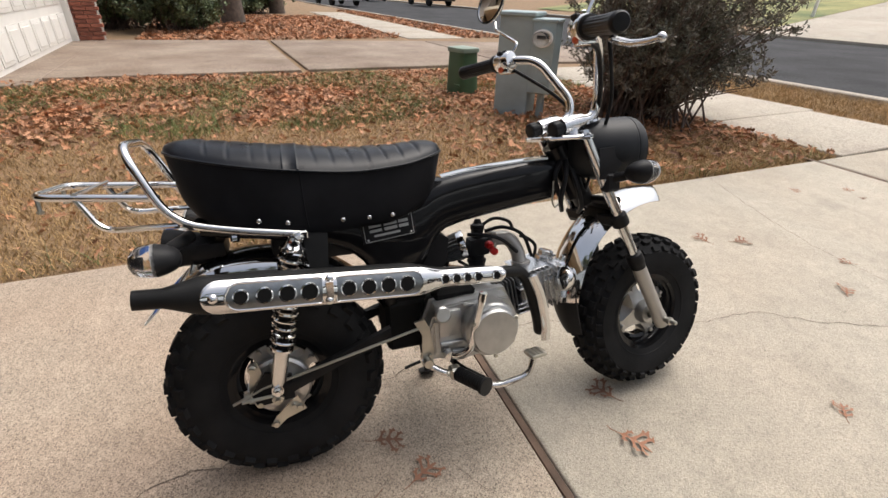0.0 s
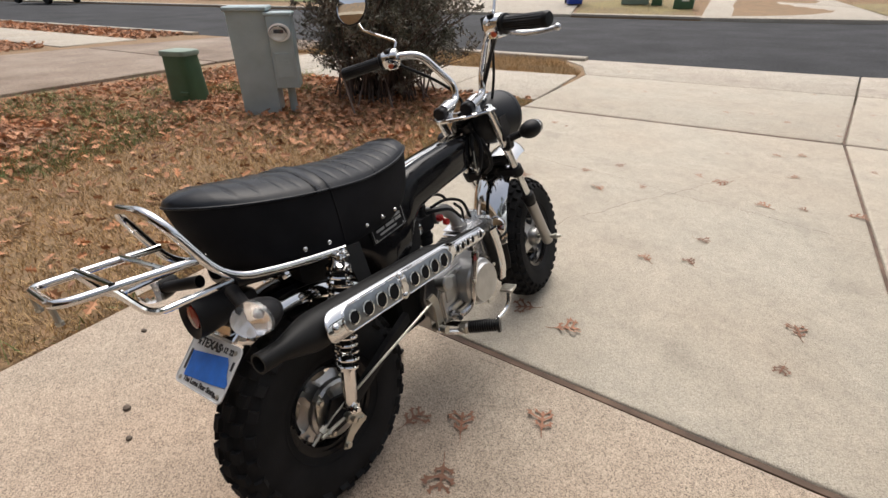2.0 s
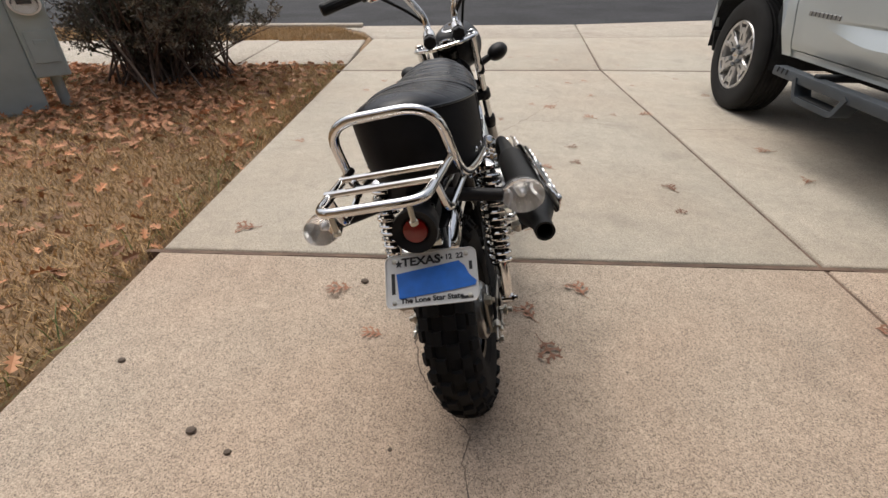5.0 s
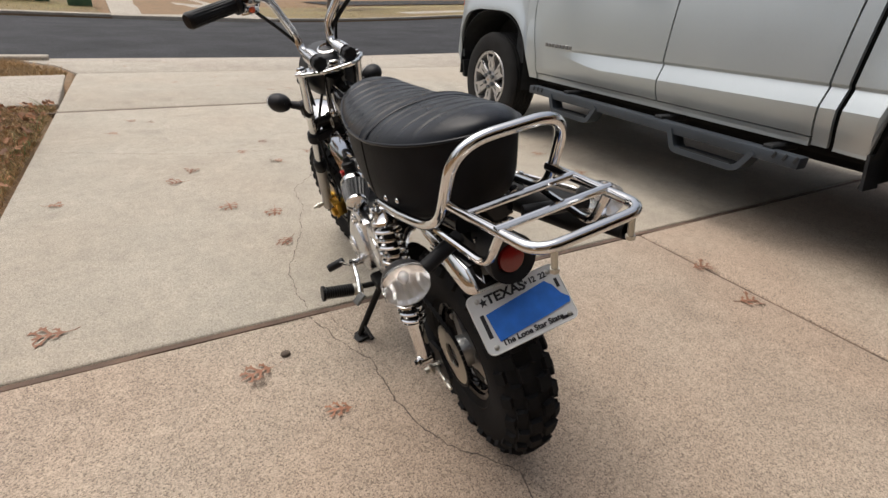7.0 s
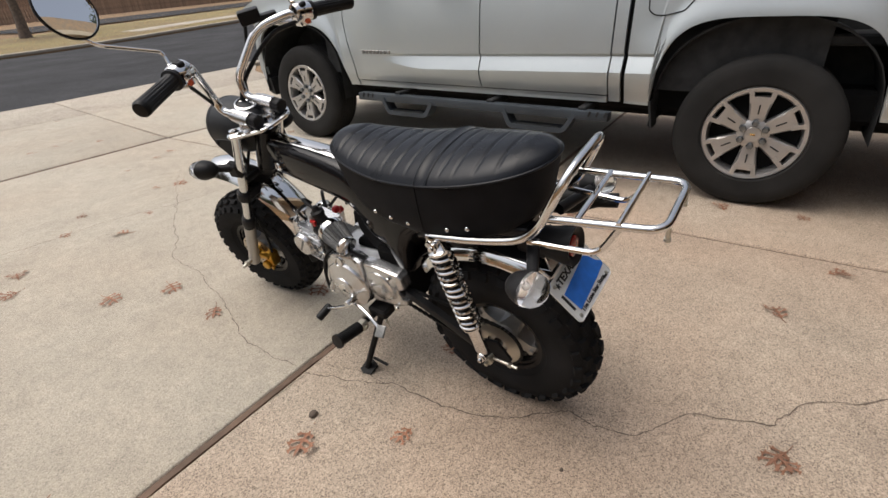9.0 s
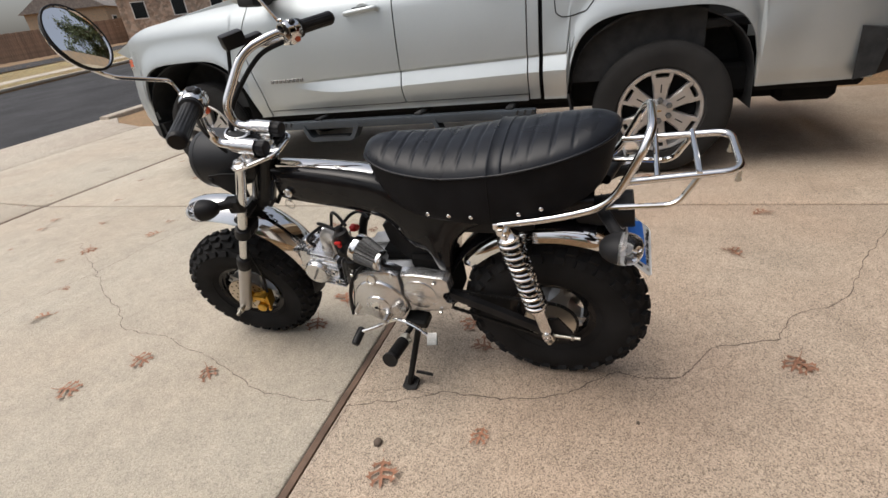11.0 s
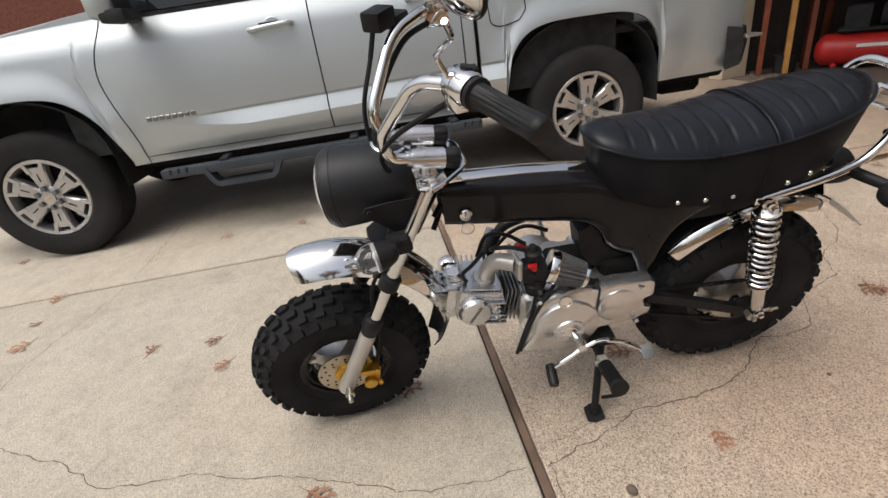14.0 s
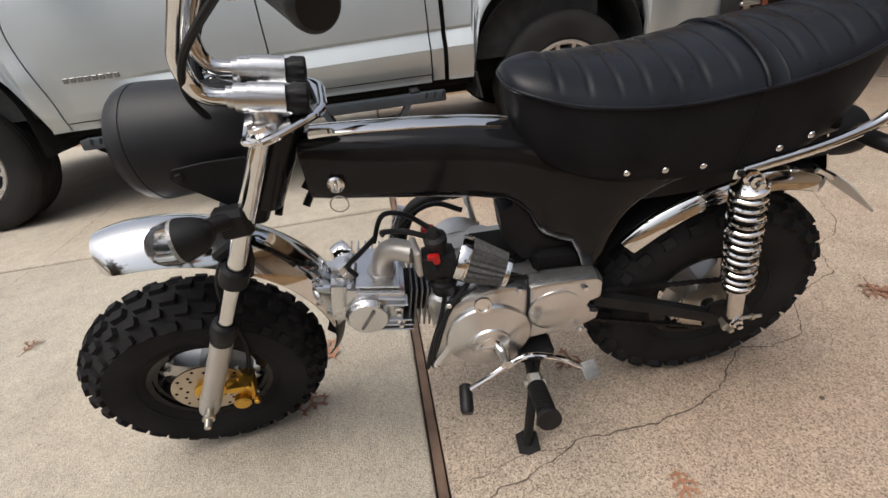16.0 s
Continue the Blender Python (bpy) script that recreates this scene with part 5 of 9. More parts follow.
# swing arm, chain, shocks, rear brake
for s in (-1, 1):
    bm = B()
    path = [(s * 0.072, 0.27, 0.335), (s * 0.080, 0.15, 0.295), (s * 0.092, 0.02, 0.250)]
    rings = []
    for p in path:
        p = Vector(p)
        rings.append([p + Vector((dx, 0, dz)) for dx, dz in ((-0.009, -0.013), (0.009, -0.013), (0.011, 0), (0.009, 0.013), (-0.009, 0.013), (-0.011, 0))])
    loft(bm, rings)
    plate(bm, [(s * 0.088, 0.035, 0.285), (s * 0.088, 0.035, 0.225), (s * 0.088, -0.045, 0.220), (s * 0.088, -0.055, 0.250), (s * 0.088, -0.02, 0.300)], (s * 0.008, 0, 0))
    arm = part("swing_arm", bm, BLACK_PLASTIC, bike, "black swing arm")
    bm = B()
    lathe(bm, [(0.009, 0), (0.009, 0.014), (0.013, 0.015), (0.013, 0.022), (0.007, 0.024), (0.006, 0.034), (0, 0.034)], (s * 0.095, 0.0, 0.2405), (s, 0, 0), 6)
    rod(bm, (s * 0.104, -0.01, 0.245), (s * 0.104, -0.075, 0.243), 0.004, seg=8)
    bolt(bm, (s * 0.104, -0.052, 0.243), (0, -1, 0), 0.007, 0.008)
    part("axle_adjuster", bm, STEEL, arm)
    top, low = Vector((s * 0.122, 0.080, 0.600)), Vector((s * 0.121, 0.004, 0.272))
    d = (low - top).normalized()
    bm = B()
    lathe(bm, [(0.012, -0.004), (0.020, 0.010), (0.0265, 0.014), (0.0265, 0.020), (0.013, 0.022)], top, d, 20, cap=False)
    for o in (top,):
        lathe(bm, [(0.013, -0.012), (0.013, 0.012)], o, (s, 0, 0), 16)
        lathe(bm, [(0.011, 0.012), (0.011, 0.018), (0.006, 0.020), (0.006, 0.026), (0, 0.026)], o, (s, 0, 0), 6)
    shock = part("shock_absorber", bm, CHROME, bike, "chrome rear shock absorber with exposed spring")
    bm = B()
    u, w, _ = frame_of(d)
    turns, n = 13, 280
    sweep(bm, [top + d * (0.023 + 0.213 * i / n) + (u * math.cos(2 * math.pi * turns * i / n) + w * math.sin(2 * math.pi * turns * i / n)) * 0.0240 for i in range(n + 1)], 0.0042, 8)
    part("spring", bm, CHROME, shock, "chrome coil spring")
    bm = B()
    lathe(bm, [(0.0125, 0.034), (0.0125, 0.240)], top, d, 20)
    part("damper", bm, BLACK_PLASTIC, shock, "dark damper body")
    bm = B()
    lathe(bm, [(0.012, 0.236), (0.024, 0.238), (0.024, 0.243), (0.0165, 0.246), (0.0165, 0.315), (0.012, 0.33)], top, d, 20)
    lathe(bm, [(0.013, -0.012), (0.013, 0.012)], low, (s, 0, 0), 16)
    lathe(bm, [(0.011, 0.012), (0.011, 0.018), (0.006, 0.020), (0.006, 0.026), (0, 0.026)], low, (s, 0, 0), 6)
    part("lower_tube", bm, CHROME, shock, "chrome lower shock tube")
# drum backing plate on the right
bm = B()
lathe(bm, [(0.020, 0.062), (0.064, 0.060), (0.070, 0.054), (0.070, 0.040), (0.060, 0.030)], AXLE_R, (1, 0, 0), 36, cap=False)
lathe(bm, [(0.0, 0.074), (0.02, 0.074), (0.026, 0.070), (0.034, 0.064), (0.06, 0.061)], AXLE_R, (1, 0, 0), 24, cap=False)
for a in (20, 100, 200, 300):
    d = Vector((0, math.cos(radians(a)), math.sin(radians(a))))
    rod(bm, AXLE_R + d * 0.02 + Vector((0.064, 0, 0)), AXLE_R + d * 0.066 + Vector((0.060, 0, 0)), 0.007, seg=8)
drum = part("brake_drum", bm, ALU, bike, "cast aluminium rear brake drum plate")
bm = B()
plate(bm, [(0.074, -0.05, 0.315), (0.074, -0.036, 0.322), (0.074, -0.022, 0.27), (0.074, -0.03, 0.215), (0.074, -0.048, 0.215), (0.074, -0.06, 0.26)], (0.006, 0, 0))
for p in ((0.078, -0.046, 0.310), (0.078, -0.040, 0.222), (0.078, 0.03, 0.20)):
    lathe(bm, [(0.011, 0), (0.011, 0.012), (0.006, 0.014), (0.006, 0.02), (0, 0.02)], p, (1, 0, 0), 8)
part("brake_arm", bm, STEEL, drum, "zinc-plated brake arm")
bm = B()
rod(bm, (0.094, -0.095, 0.235), (0.094, -0.030, 0.262), 0.0034, seg=8)
rod(bm, (0.094, -0.030, 0.262), (0.112, 0.335, 0.350), 0.0034, seg=8)
lathe(bm, [(0.009, 0), (0.009, 0.014), (0, 0.015)], (0.094, -0.055, 0.252), (0, -1, -0.3), 8)
part("brake_rod", bm, STEEL, drum, "long thin brake rod")
bm = B()
plate(bm, [(0.085, 0.04, 0.225), (0.085, -0.012, 0.180), (0.085, -0.026, 0.158), (0.085, -0.014, 0.150), (0.085, 0.010, 0.170), (0.085, 0.056, 0.186)], (0.004, 0, 0))
bolt(bm, (0.089, 0.042, 0.195), (1, 0, 0), 0.008, 0.008)
bolt(bm, (0.089, -0.014, 0.163), (1, 0, 0), 0.008, 0.008)
part("torque_plate", bm, STEEL, drum)
# chain and sprocket on the left
bm = B()
lathe(bm, [(0.03, 0), (0.066, 0), (0.066, 0.004), (0.03, 0.004), (0.03, 0)], AXLE_R + Vector((-0.062, 0, 0)), (-1, 0, 0), 36, cap=False)
for i in range(31):
    a = 2 * math.pi * i / 31
    box(bm, AXLE_R + Vector((-0.064, 0.068 * math.cos(a), 0.068 * math.sin(a))), (0.004, 0.006, 0.006), 0, turn(math.degrees(a)))
part("sprocket", bm, STEEL, rear_wheel, "steel sprocket")
bm = B()
pts = []
for i in range(20):
    a = radians(95 + 170 * i / 19)
    pts.append(AXLE_R + Vector((-0.064, 0.071 * math.cos(a), 0.071 * math.sin(a))))
fr = Vector((-0.064, 0.335, 0.318))
for i in range(8):
    a = radians(-85 + 180 * i / 7)
    pts.append(fr + Vector((0, 0.028 * math.cos(a), 0.028 * math.sin(a))))
pts.append(pts[0])
for a, b in zip(pts, pts[1:]):
    n = max(1, int(round((b - a).length / 0.0085)))
    for i in range(n):
        p = a.lerp(b, (i + 0.5) / n)
        d = (b - a).normalized()
        ang = math.degrees(math.atan2(d.z, d.y))
        box(bm, p, (0.009 if i % 2 else 0.006, 0.0098, 0.0065), 0, turn(ang))
part("chain", bm, SATIN_BLACK, bike, "dark oily drive chain")

# engine
bm = B()
box(bm, (0.005, 0.468, 0.325), (0.150, 0.225, 0.150), 0.030, turn(-4), 3)
box(bm, (0.0, 0.47, 0.245), (0.12, 0.20, 0.04), 0.012, None, 2)
engine = part("engine", bm, ALU, bike, "small horizontal aluminium engine")
bm = B()
# left covers: flywheel cover with its low dome, sprocket cover behind
rings = []
for x, k in ((-0.060, 1.0), (-0.090, 1.0), (-0.098, 0.97), (-0.102, 0.90)):
    loop = [(0.520, 0.412), (0.47, 0.426), (0.425, 0.424), (0.404, 0.412), (0.404, 0.33), (0.412, 0.262), (0.45, 0.240), (0.53, 0.238), (0.588, 0.226), (0.598, 0.238), (0.572, 0.32), (0.552, 0.388)]
    rings.append([Vector((x, 0.49 + (y - 0.49) * k, 0.325 + (z - 0.325) * k)) for y, z in loop])
loft(bm, rings)
lathe(bm, [(0.080, 0.0), (0.080, 0.008), (0.0775, 0.0115), (0.058, 0.019), (0.042, 0.023), (0.038, 0.0245), (0.036, 0.0285), (0.033, 0.030), (0.0, 0.031)], (-0.098, 0.478, 0.312), (-1, 0, 0), 48)
rod(bm, (-0.102, 0.520, 0.345), (-0.104, 0.578, 0.255), 0.009, seg=10)
sprocket_case = B()
rings = []
for x, k in ((-0.058, 1.0), (-0.084, 1.0), (-0.092, 0.96), (-0.095, 0.88)):
    loop = [(0.400, 0.410), (0.36, 0.414), (0.275, 0.408), (0.264, 0.398), (0.262, 0.362), (0.280, 0.355), (0.286, 0.338), (0.278, 0.322), (0.262, 0.316), (0.264, 0.298), (0.30, 0.280), (0.400, 0.268)]
    rings.append([Vector((x, 0.335 + (y - 0.335) * k, 0.345 + (z - 0.345) * k)) for y, z in loop])
loft(sprocket_case, rings)
lathe(sprocket_case, [(0.050, 0.0), (0.049, 0.006), (0.043, 0.009), (0, 0.010)], (-0.092, 0.352, 0.345), (-1, 0, 0), 32)
part("sprocket_cover", sprocket_case, ALU_SMOOTH, engine, "smooth silver sprocket cover", sharp=28)
part("left_cover", bm, ALU_SMOOTH, engine, "smooth silver left engine cover", sharp=28)
bm = B()
lathe(bm, [(0.019, 0.0), (0.019, 0.0015), (0.016, 0.003), (0.0, 0.003)], (-0.1275, 0.478, 0.312), (-1, 0, 0), 24)
part("badge", bm, CHROME, engine, "oval chrome badge")
bm = B()
lathe(bm, [(0.0165, -0.01), (0.0165, 0.010), (0.0150, 0.0125), (0.0110, 0.0125), (0.0105, 0.009), (0.0, 0.009)], (-0.098, 0.486, 0.394), (-1, 0, 0.35), 24)
part("inspection_plug", bm, CHROME, engine, "chrome screw plug")
for p in ((-0.099, 0.585, 0.240), (-0.099, 0.545, 0.405), (-0.099, 0.30, 0.285), (-0.099, 0.30, 0.395), (-0.099, 0.42, 0.415), (-0.099, 0.44, 0.25)):
    bm = B()
    bolt(bm, p, (-1, 0, 0), 0.006, 0.006)
    part("cover_bolt", bm, CHROME, engine)
bm = B()
# right clutch cover
lathe(bm, [(0.068, 0.0), (0.068, 0.05), (0.064, 0.056), (0.059, 0.058), (0.058, 0.066), (0.054, 0.072), (0.0, 0.074)], (0.105, 0.500, 0.335), (1, 0, 0), 44)
plate(bm, [(0.062, 0.56, 0.395), (0.062, 0.46, 0.402), (0.062, 0.375, 0.395), (0.062, 0.352, 0.34), (0.062, 0.362, 0.265), (0.062, 0.43, 0.245), (0.062, 0.56, 0.262), (0.062, 0.59, 0.33)], (0.055, 0, 0))
box(bm, (0.108, 0.405, 0.355), (0.045, 0.06, 0.070), 0.014, None, 2)
lathe(bm, [(0.02, 0), (0.02, 0.03), (0.016, 0.034), (0, 0.034)], (0.105, 0.385, 0.378), (1, 0, 0.2), 16)
bmesh.ops.bevel(bm, geom=[e for e in bm.edges if e.calc_face_angle(0) > 1.2 and e.calc_length() > 0.03], offset=0.005, segments=2, affect="EDGES")
part("clutch_cover", bm, ALU, engine, "round polished clutch cover", sharp=26)
for q, size in (((0.119, 0.425, 0.300), (0.010, 0.090, 0.009)), ((0.119, 0.440, 0.275), (0.010, 0.110, 0.008)), ((0.119, 0.372, 0.320), (0.010, 0.012, 0.085)), ((0.119, 0.470, 0.392), (0.012, 0.060, 0.010))):
    bm = B()
    box(bm, q, size, 0.002)
    part("cover_rib", bm, ALU, engine)
bm = B()
plate(bm, [(0.050, 0.568, 0.402), (0.050, 0.46, 0.409), (0.050, 0.369, 0.402), (0.050, 0.344, 0.34), (0.050, 0.355, 0.258), (0.050, 0.43, 0.238), (0.050, 0.566, 0.255), (0.050, 0.598, 0.33)], (0.022, 0, 0))
part("case_flange", bm, ALU, engine, "cast crankcase flange")
for k in range(3):
    a = radians(30 + 120 * k)
    bm = B()
    bolt(bm, (0.171, 0.50 + 0.062 * math.cos(a) * 0.98, 0.335 + 0.062 * math.sin(a) * 0.98), (1, 0, 0), 0.0055, 0.006)
    part("cover_bolt", bm, STEEL, engine)
for p in ((0.117, 0.372, 0.383), (0.117, 0.355, 0.275), (0.117, 0.57, 0.275), (0.117, 0.47, 0.392), (0.117, 0.435, 0.255)):
    bm = B()
    bolt(bm, p, (1, 0, 0), 0.0055, 0.006)
    part("cover_bolt", bm, STEEL, engine)
# cylinder with fins, head
bm = B()
rod(bm, (0, 0.55, 0.350), (0, 0.665, 0.372), 0.040, seg=24)
barrel = part("cylinder", bm, SATIN_BLACK, engine, "black finned cylinder barrel")
for i in range(6):
    bm = B()
    y = 0.566 + 0.0098 * i
    box(bm, (0.0, y, 0.353 + 0.19 * (y - 0.578)), (0.100, 0.0034, 0.096), 0.001, turn(11))
    part("fin", bm, FIN_GREY, barrel)
bm = B()
box(bm, (0.0, 0.678, 0.375), (0.112, 0.108, 0.096), 0.012, turn(11), 2)
box(bm, (0.0, 0.742, 0.388), (0.090, 0.034, 0.092), 0.012, turn(11), 2)
lathe(bm, [(0.041, 0.0), (0.041, 0.014), (0.038, 0.018), (0.037, 0.022), (0.035, 0.0245), (0.0, 0.0255)], (-0.052, 0.692, 0.372), (-1, 0, 0), 36)
part("cylinder_head", bm, ALU_SMOOTH, engine, "silver finned cylinder head with round cap")
for dims in [((0.0, 0.664, 0.390 + 0.0125 * i), (0.128 - 0.006 * i, 0.096 - 0.006 * i, 0.0036)) for i in range(4)] + [((0.0, 0.655, 0.318 + 0.013 * i), (0.122, 0.080, 0.0036)) for i in range(3)] + [((0.056, 0.645 + 0.013 * i, 0.370 + 0.0025 * i), (0.046, 0.0032, 0.110)) for i in range(7)]:
    bm = B()
    box(bm, *dims, 0.001, turn(11))
    part("head_fin", bm, ALU_SMOOTH, engine)
for p, axis in (((-0.004, 0.722, 0.428), (0, 0.30, 1)), ((0.0, 0.712, 0.322), (0, 0, -1))):
    bm = B()
    lathe(bm, [(0.026, -0.02), (0.026, 0.012), (0.021, 0.014), (0.020, 0.028), (0.016, 0.032), (0, 0.032)], p, axis, 6)
    part("tappet_cap", bm, ALU_SMOOTH, engine, "hexagonal tappet cap")
for p, axis in [((x, 0.756, 0.392 + dz), (0, 1, 0.2)) for x in (-0.034, 0.034) for dz in (-0.03, 0.03)] + [((-0.054, 0.636, 0.365 + dz), (-1, 0, 0)) for dz in (-0.028, 0.004)]:
    bm = B()
    lathe(bm, [(0.008, -0.004), (0.008, 0.008), (0.0045, 0.009), (0.0045, 0.02), (0, 0.02)], p, axis, 6)
    part("head_nut", bm, CHROME, engine)
bm = B()
box(bm, (-0.0785, 0.692, 0.372), (0.0016, 0.006, 0.052), 0.0006, turn(34))
part("cap_slot", bm, FIN_GREY, engine, "slot across the round cap")
# inlet, carburettor, filter
bm = B()
sweep(bm, spline([(-0.012, 0.655, 0.425), (-0.022, 0.648, 0.465), (-0.036, 0.628, 0.494), (-0.054, 0.592, 0.494)]), 0.0195, 16)
box(bm, (-0.058, 0.588, 0.488), (0.05, 0.012, 0.056), 0.004, turn(0, 0, 10))
lathe(bm, [(0.026, 0.0), (0.026, 0.010), (0.022, 0.012)], (-0.010, 0.656, 0.424), (0, 0, 1), 20)
part("inlet_pipe", bm, FORK_GREY, engine, "grey inlet manifold")
bm = B()
box(bm, (-0.064, 0.552, 0.476), (0.044, 0.060, 0.050), 0.012, None, 2)
lathe(bm, [(0.014, -0.026), (0.022, -0.022), (0.024, -0.004), (0.0265, 0.0), (0.0265, 0.006), (0.022, 0.010), (0.022, 0.022)], (-0.064, 0.548, 0.432), (0, 0, 1), 20)
lathe(bm, [(0.017, 0.0), (0.017, 0.028), (0.0195, 0.029), (0.0195, 0.040), (0.012, 0.044), (0.008, 0.056), (0, 0.056)], (-0.064, 0.550, 0.494), (-0.1, 0.1, 1), 16)
rod(bm, (-0.084, 0.560, 0.478), (-0.094, 0.560, 0.476), 0.009, seg=12)
part("carburettor", bm, BLACK_PLASTIC, engine, "black carburettor")
bm = B()
box(bm, (-0.088, 0.560, 0.508), (0.010, 0.020, 0.009), 0.003, None, 2)
lathe(bm, [(0.006, 0), (0.006, 0.006), (0, 0.007)], (-0.086, 0.556, 0.500), (-1, 0, 0), 12)
part("choke_lever", bm, RED_PLASTIC, engine, "red choke lever")
bm = B()
box(bm, (0.0, 0.56, 0.495), (0.022, 0.02, 0.02), 0.005)
lathe(bm, [(0.010, 0), (0.010, 0.012), (0, 0.013)], (0.012, 0.565, 0.482), (1, 0, 0), 12)
part("fuel_tap", bm, RED_PLASTIC, engine, "red fuel tap")
bm = B()
fo, fd_ = Vector((-0.070, 0.516, 0.484)), Vector((-0.26, -0.90, -0.30)).normalized()
u, w, _ = frame_of(fd_)
rings = []
for h, rad in ((0.014, 0.0365), (0.016, 0.0375), (0.078, 0.0275), (0.080, 0.0265)):
    ring = []
    for i in range(84):
        a = 2 * math.pi * i / 84
        k = rad + (0.0024, 0.0004, -0.0022, 0.0004)[i % 4]
        ring.append(fo + fd_ * h + (u * math.cos(a) + w * math.sin(a)) * k)
    rings.append(ring)
loft(bm, rings)
part("air_filter", bm, FILTER, engine, "grey pleated cone air filter", smooth=False)
bm = B()
lathe(bm, [(0.026, -0.004), (0.0385, -0.003), (0.0395, 0.0), (0.0395, 0.013), (0.0385, 0.016), (0.036, 0.016)], fo, fd_, 40)
lathe(bm, [(0.0300, 0.077), (0.0304, 0.080), (0.0300, 0.085), (0.027, 0.0865), (0.0, 0.0865)], fo, fd_, 40)
part("filter_collar", bm, CHROME, engine, "chrome filter collar")
for k, pts in enumerate((
    [(-0.064, 0.56, 0.53), (-0.062, 0.60, 0.548), (-0.045, 0.635, 0.540), (-0.025, 0.64, 0.52)],
    [(-0.030, 0.56, 0.525), (0.0, 0.60, 0.538), (0.030, 0.64, 0.520), (0.035, 0.665, 0.46)],
    [(-0.07, 0.545, 0.415), (-0.092, 0.56, 0.37), (-0.102, 0.585, 0.30), (-0.098, 0.600, 0.235)],
    [(-0.075, 0.50, 0.435), (-0.100, 0.54, 0.40), (-0.106, 0.570, 0.34), (-0.102, 0.592, 0.25)],
    [(-0.02, 0.70, 0.43), (-0.03, 0.71, 0.465), (-0.03, 0.685, 0.49), (-0.01, 0.655, 0.505)],
    [(-0.075, 0.40, 0.418), (-0.090, 0.45, 0.440), (-0.085, 0.47, 0.43), (-0.098, 0.43, 0.405)],
    [(0.0, 0.50, 0.53), (0.030, 0.54, 0.53), (0.035, 0.58, 0.515), (0.030, 0.625, 0.475)])):
    bm = B()
    sweep(bm, spline(pts), 0.0048, 8)
    part("hose", bm, BLACK_PLASTIC, engine, "black rubber hose")
# mount boxes coloured near-black so the gap under the frame stays unlit
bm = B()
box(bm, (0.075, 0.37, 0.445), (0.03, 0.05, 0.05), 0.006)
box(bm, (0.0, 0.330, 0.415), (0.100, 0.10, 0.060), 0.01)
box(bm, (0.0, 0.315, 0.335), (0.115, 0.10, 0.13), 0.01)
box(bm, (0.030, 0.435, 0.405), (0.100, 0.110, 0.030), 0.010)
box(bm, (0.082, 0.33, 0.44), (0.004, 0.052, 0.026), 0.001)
part("engine_mount", bm, SHADE_BLACK, engine, "engine mount, near-black colour for the shade under the frame")

# black gusset that ties the frame to the crankcase behind the filter
bm = B()
plate(bm, [(-0.034, y, z) for y, z in ((0.270, 0.402), (0.270, 0.56), (0.400, 0.56), (0.440, 0.535), (0.432, 0.475), (0.400, 0.430), (0.360, 0.408))], (0.060, 0, 0))
part("frame_gusset", bm, BLACK_PLASTIC, bike, "black frame gusset above the crankcase")

# exhaust
AX0, AX1 = Vector((0.142, 0.545, 0.470)), Vector((0.212, -0.075, 0.542))
ad = (AX1 - AX0).normalized()
bm = B()
sweep(bm, spline([(0.0, 0.700, 0.325), (0.045, 0.690, 0.282), (0.100, 0.655, 0.278), (0.118, 0.640, 0.32), (0.122, 0.618, 0.40), (0.130, 0.588, 0.455), AX0, AX0 + ad * 0.10]), 0.0140, 16)
u, w, _ = frame_of(ad)
lathe(bm, [(0.0165, 0.04), (0.022, 0.18), (0.034, 0.24), (0.036, 0.26), (0.036, 0.63), (0.034, 0.645), (0.018, 0.70), (0.0175, 0.745), (0.014, 0.745), (0.014, 0.68)], AX0, ad, 28, cap=False)
exhaust = part("exhaust", bm, SATIN_BLACK, bike, "satin black side exhaust")
out = (Vector((1, 0.13, 0.18)) - ad * Vector((1, 0.13, 0.18)).dot(ad)).normalized()
upv = ad.cross(out).normalized()
if upv.z < 0:
    upv = -upv


def on_pipe(l, h, lift, rad):
    """A place on the outer side of the pipe, wrapped round its radius."""
    a = h / rad
    return AX0 + ad * l + out * (math.cos(a) * (rad + lift)) + upv * (math.sin(a) * (rad + lift))


def shield_band(bm, stations):
    rings = []
    for l, h, rad in stations:
        outer = [on_pipe(l, h * (-1 + 2 * j / 12), 0.0 - 0.004 * abs(-1 + 2 * j / 12) ** 4, rad) for j in range(13)]
        inner = [on_pipe(l, h * (-1 + 2 * j / 12), -0.003, rad) for j in range(13)]
        rings.append(outer + inner[::-1])
    loft(bm, rings)


bm = B()
st = []
for i in range(57):
    s = 0.5 - 0.5 * math.cos(math.pi * i / 56)
    l = 0.025 + s * 0.615
    if l < 0.17:
        h, rad = 0.021, 0.034
    else:
        k = smooth01((l - 0.17) / 0.07)
        h, rad = 0.021 + 0.013 * k, 0.034 + 0.016 * k
    if l < 0.04:
        h *= math.sqrt(max(0.05, 1 - ((0.04 - l) / 0.017) ** 2))
    if l > 0.610:
        h *= math.sqrt(max(0.03, 1 - ((l - 0.610) / 0.0303) ** 2))
    st.append((l, h, rad))
shield_band(bm, st)
part("heat_shield", bm, CHROME, exhaust, "long chrome heat shield with round holes", sharp=50)
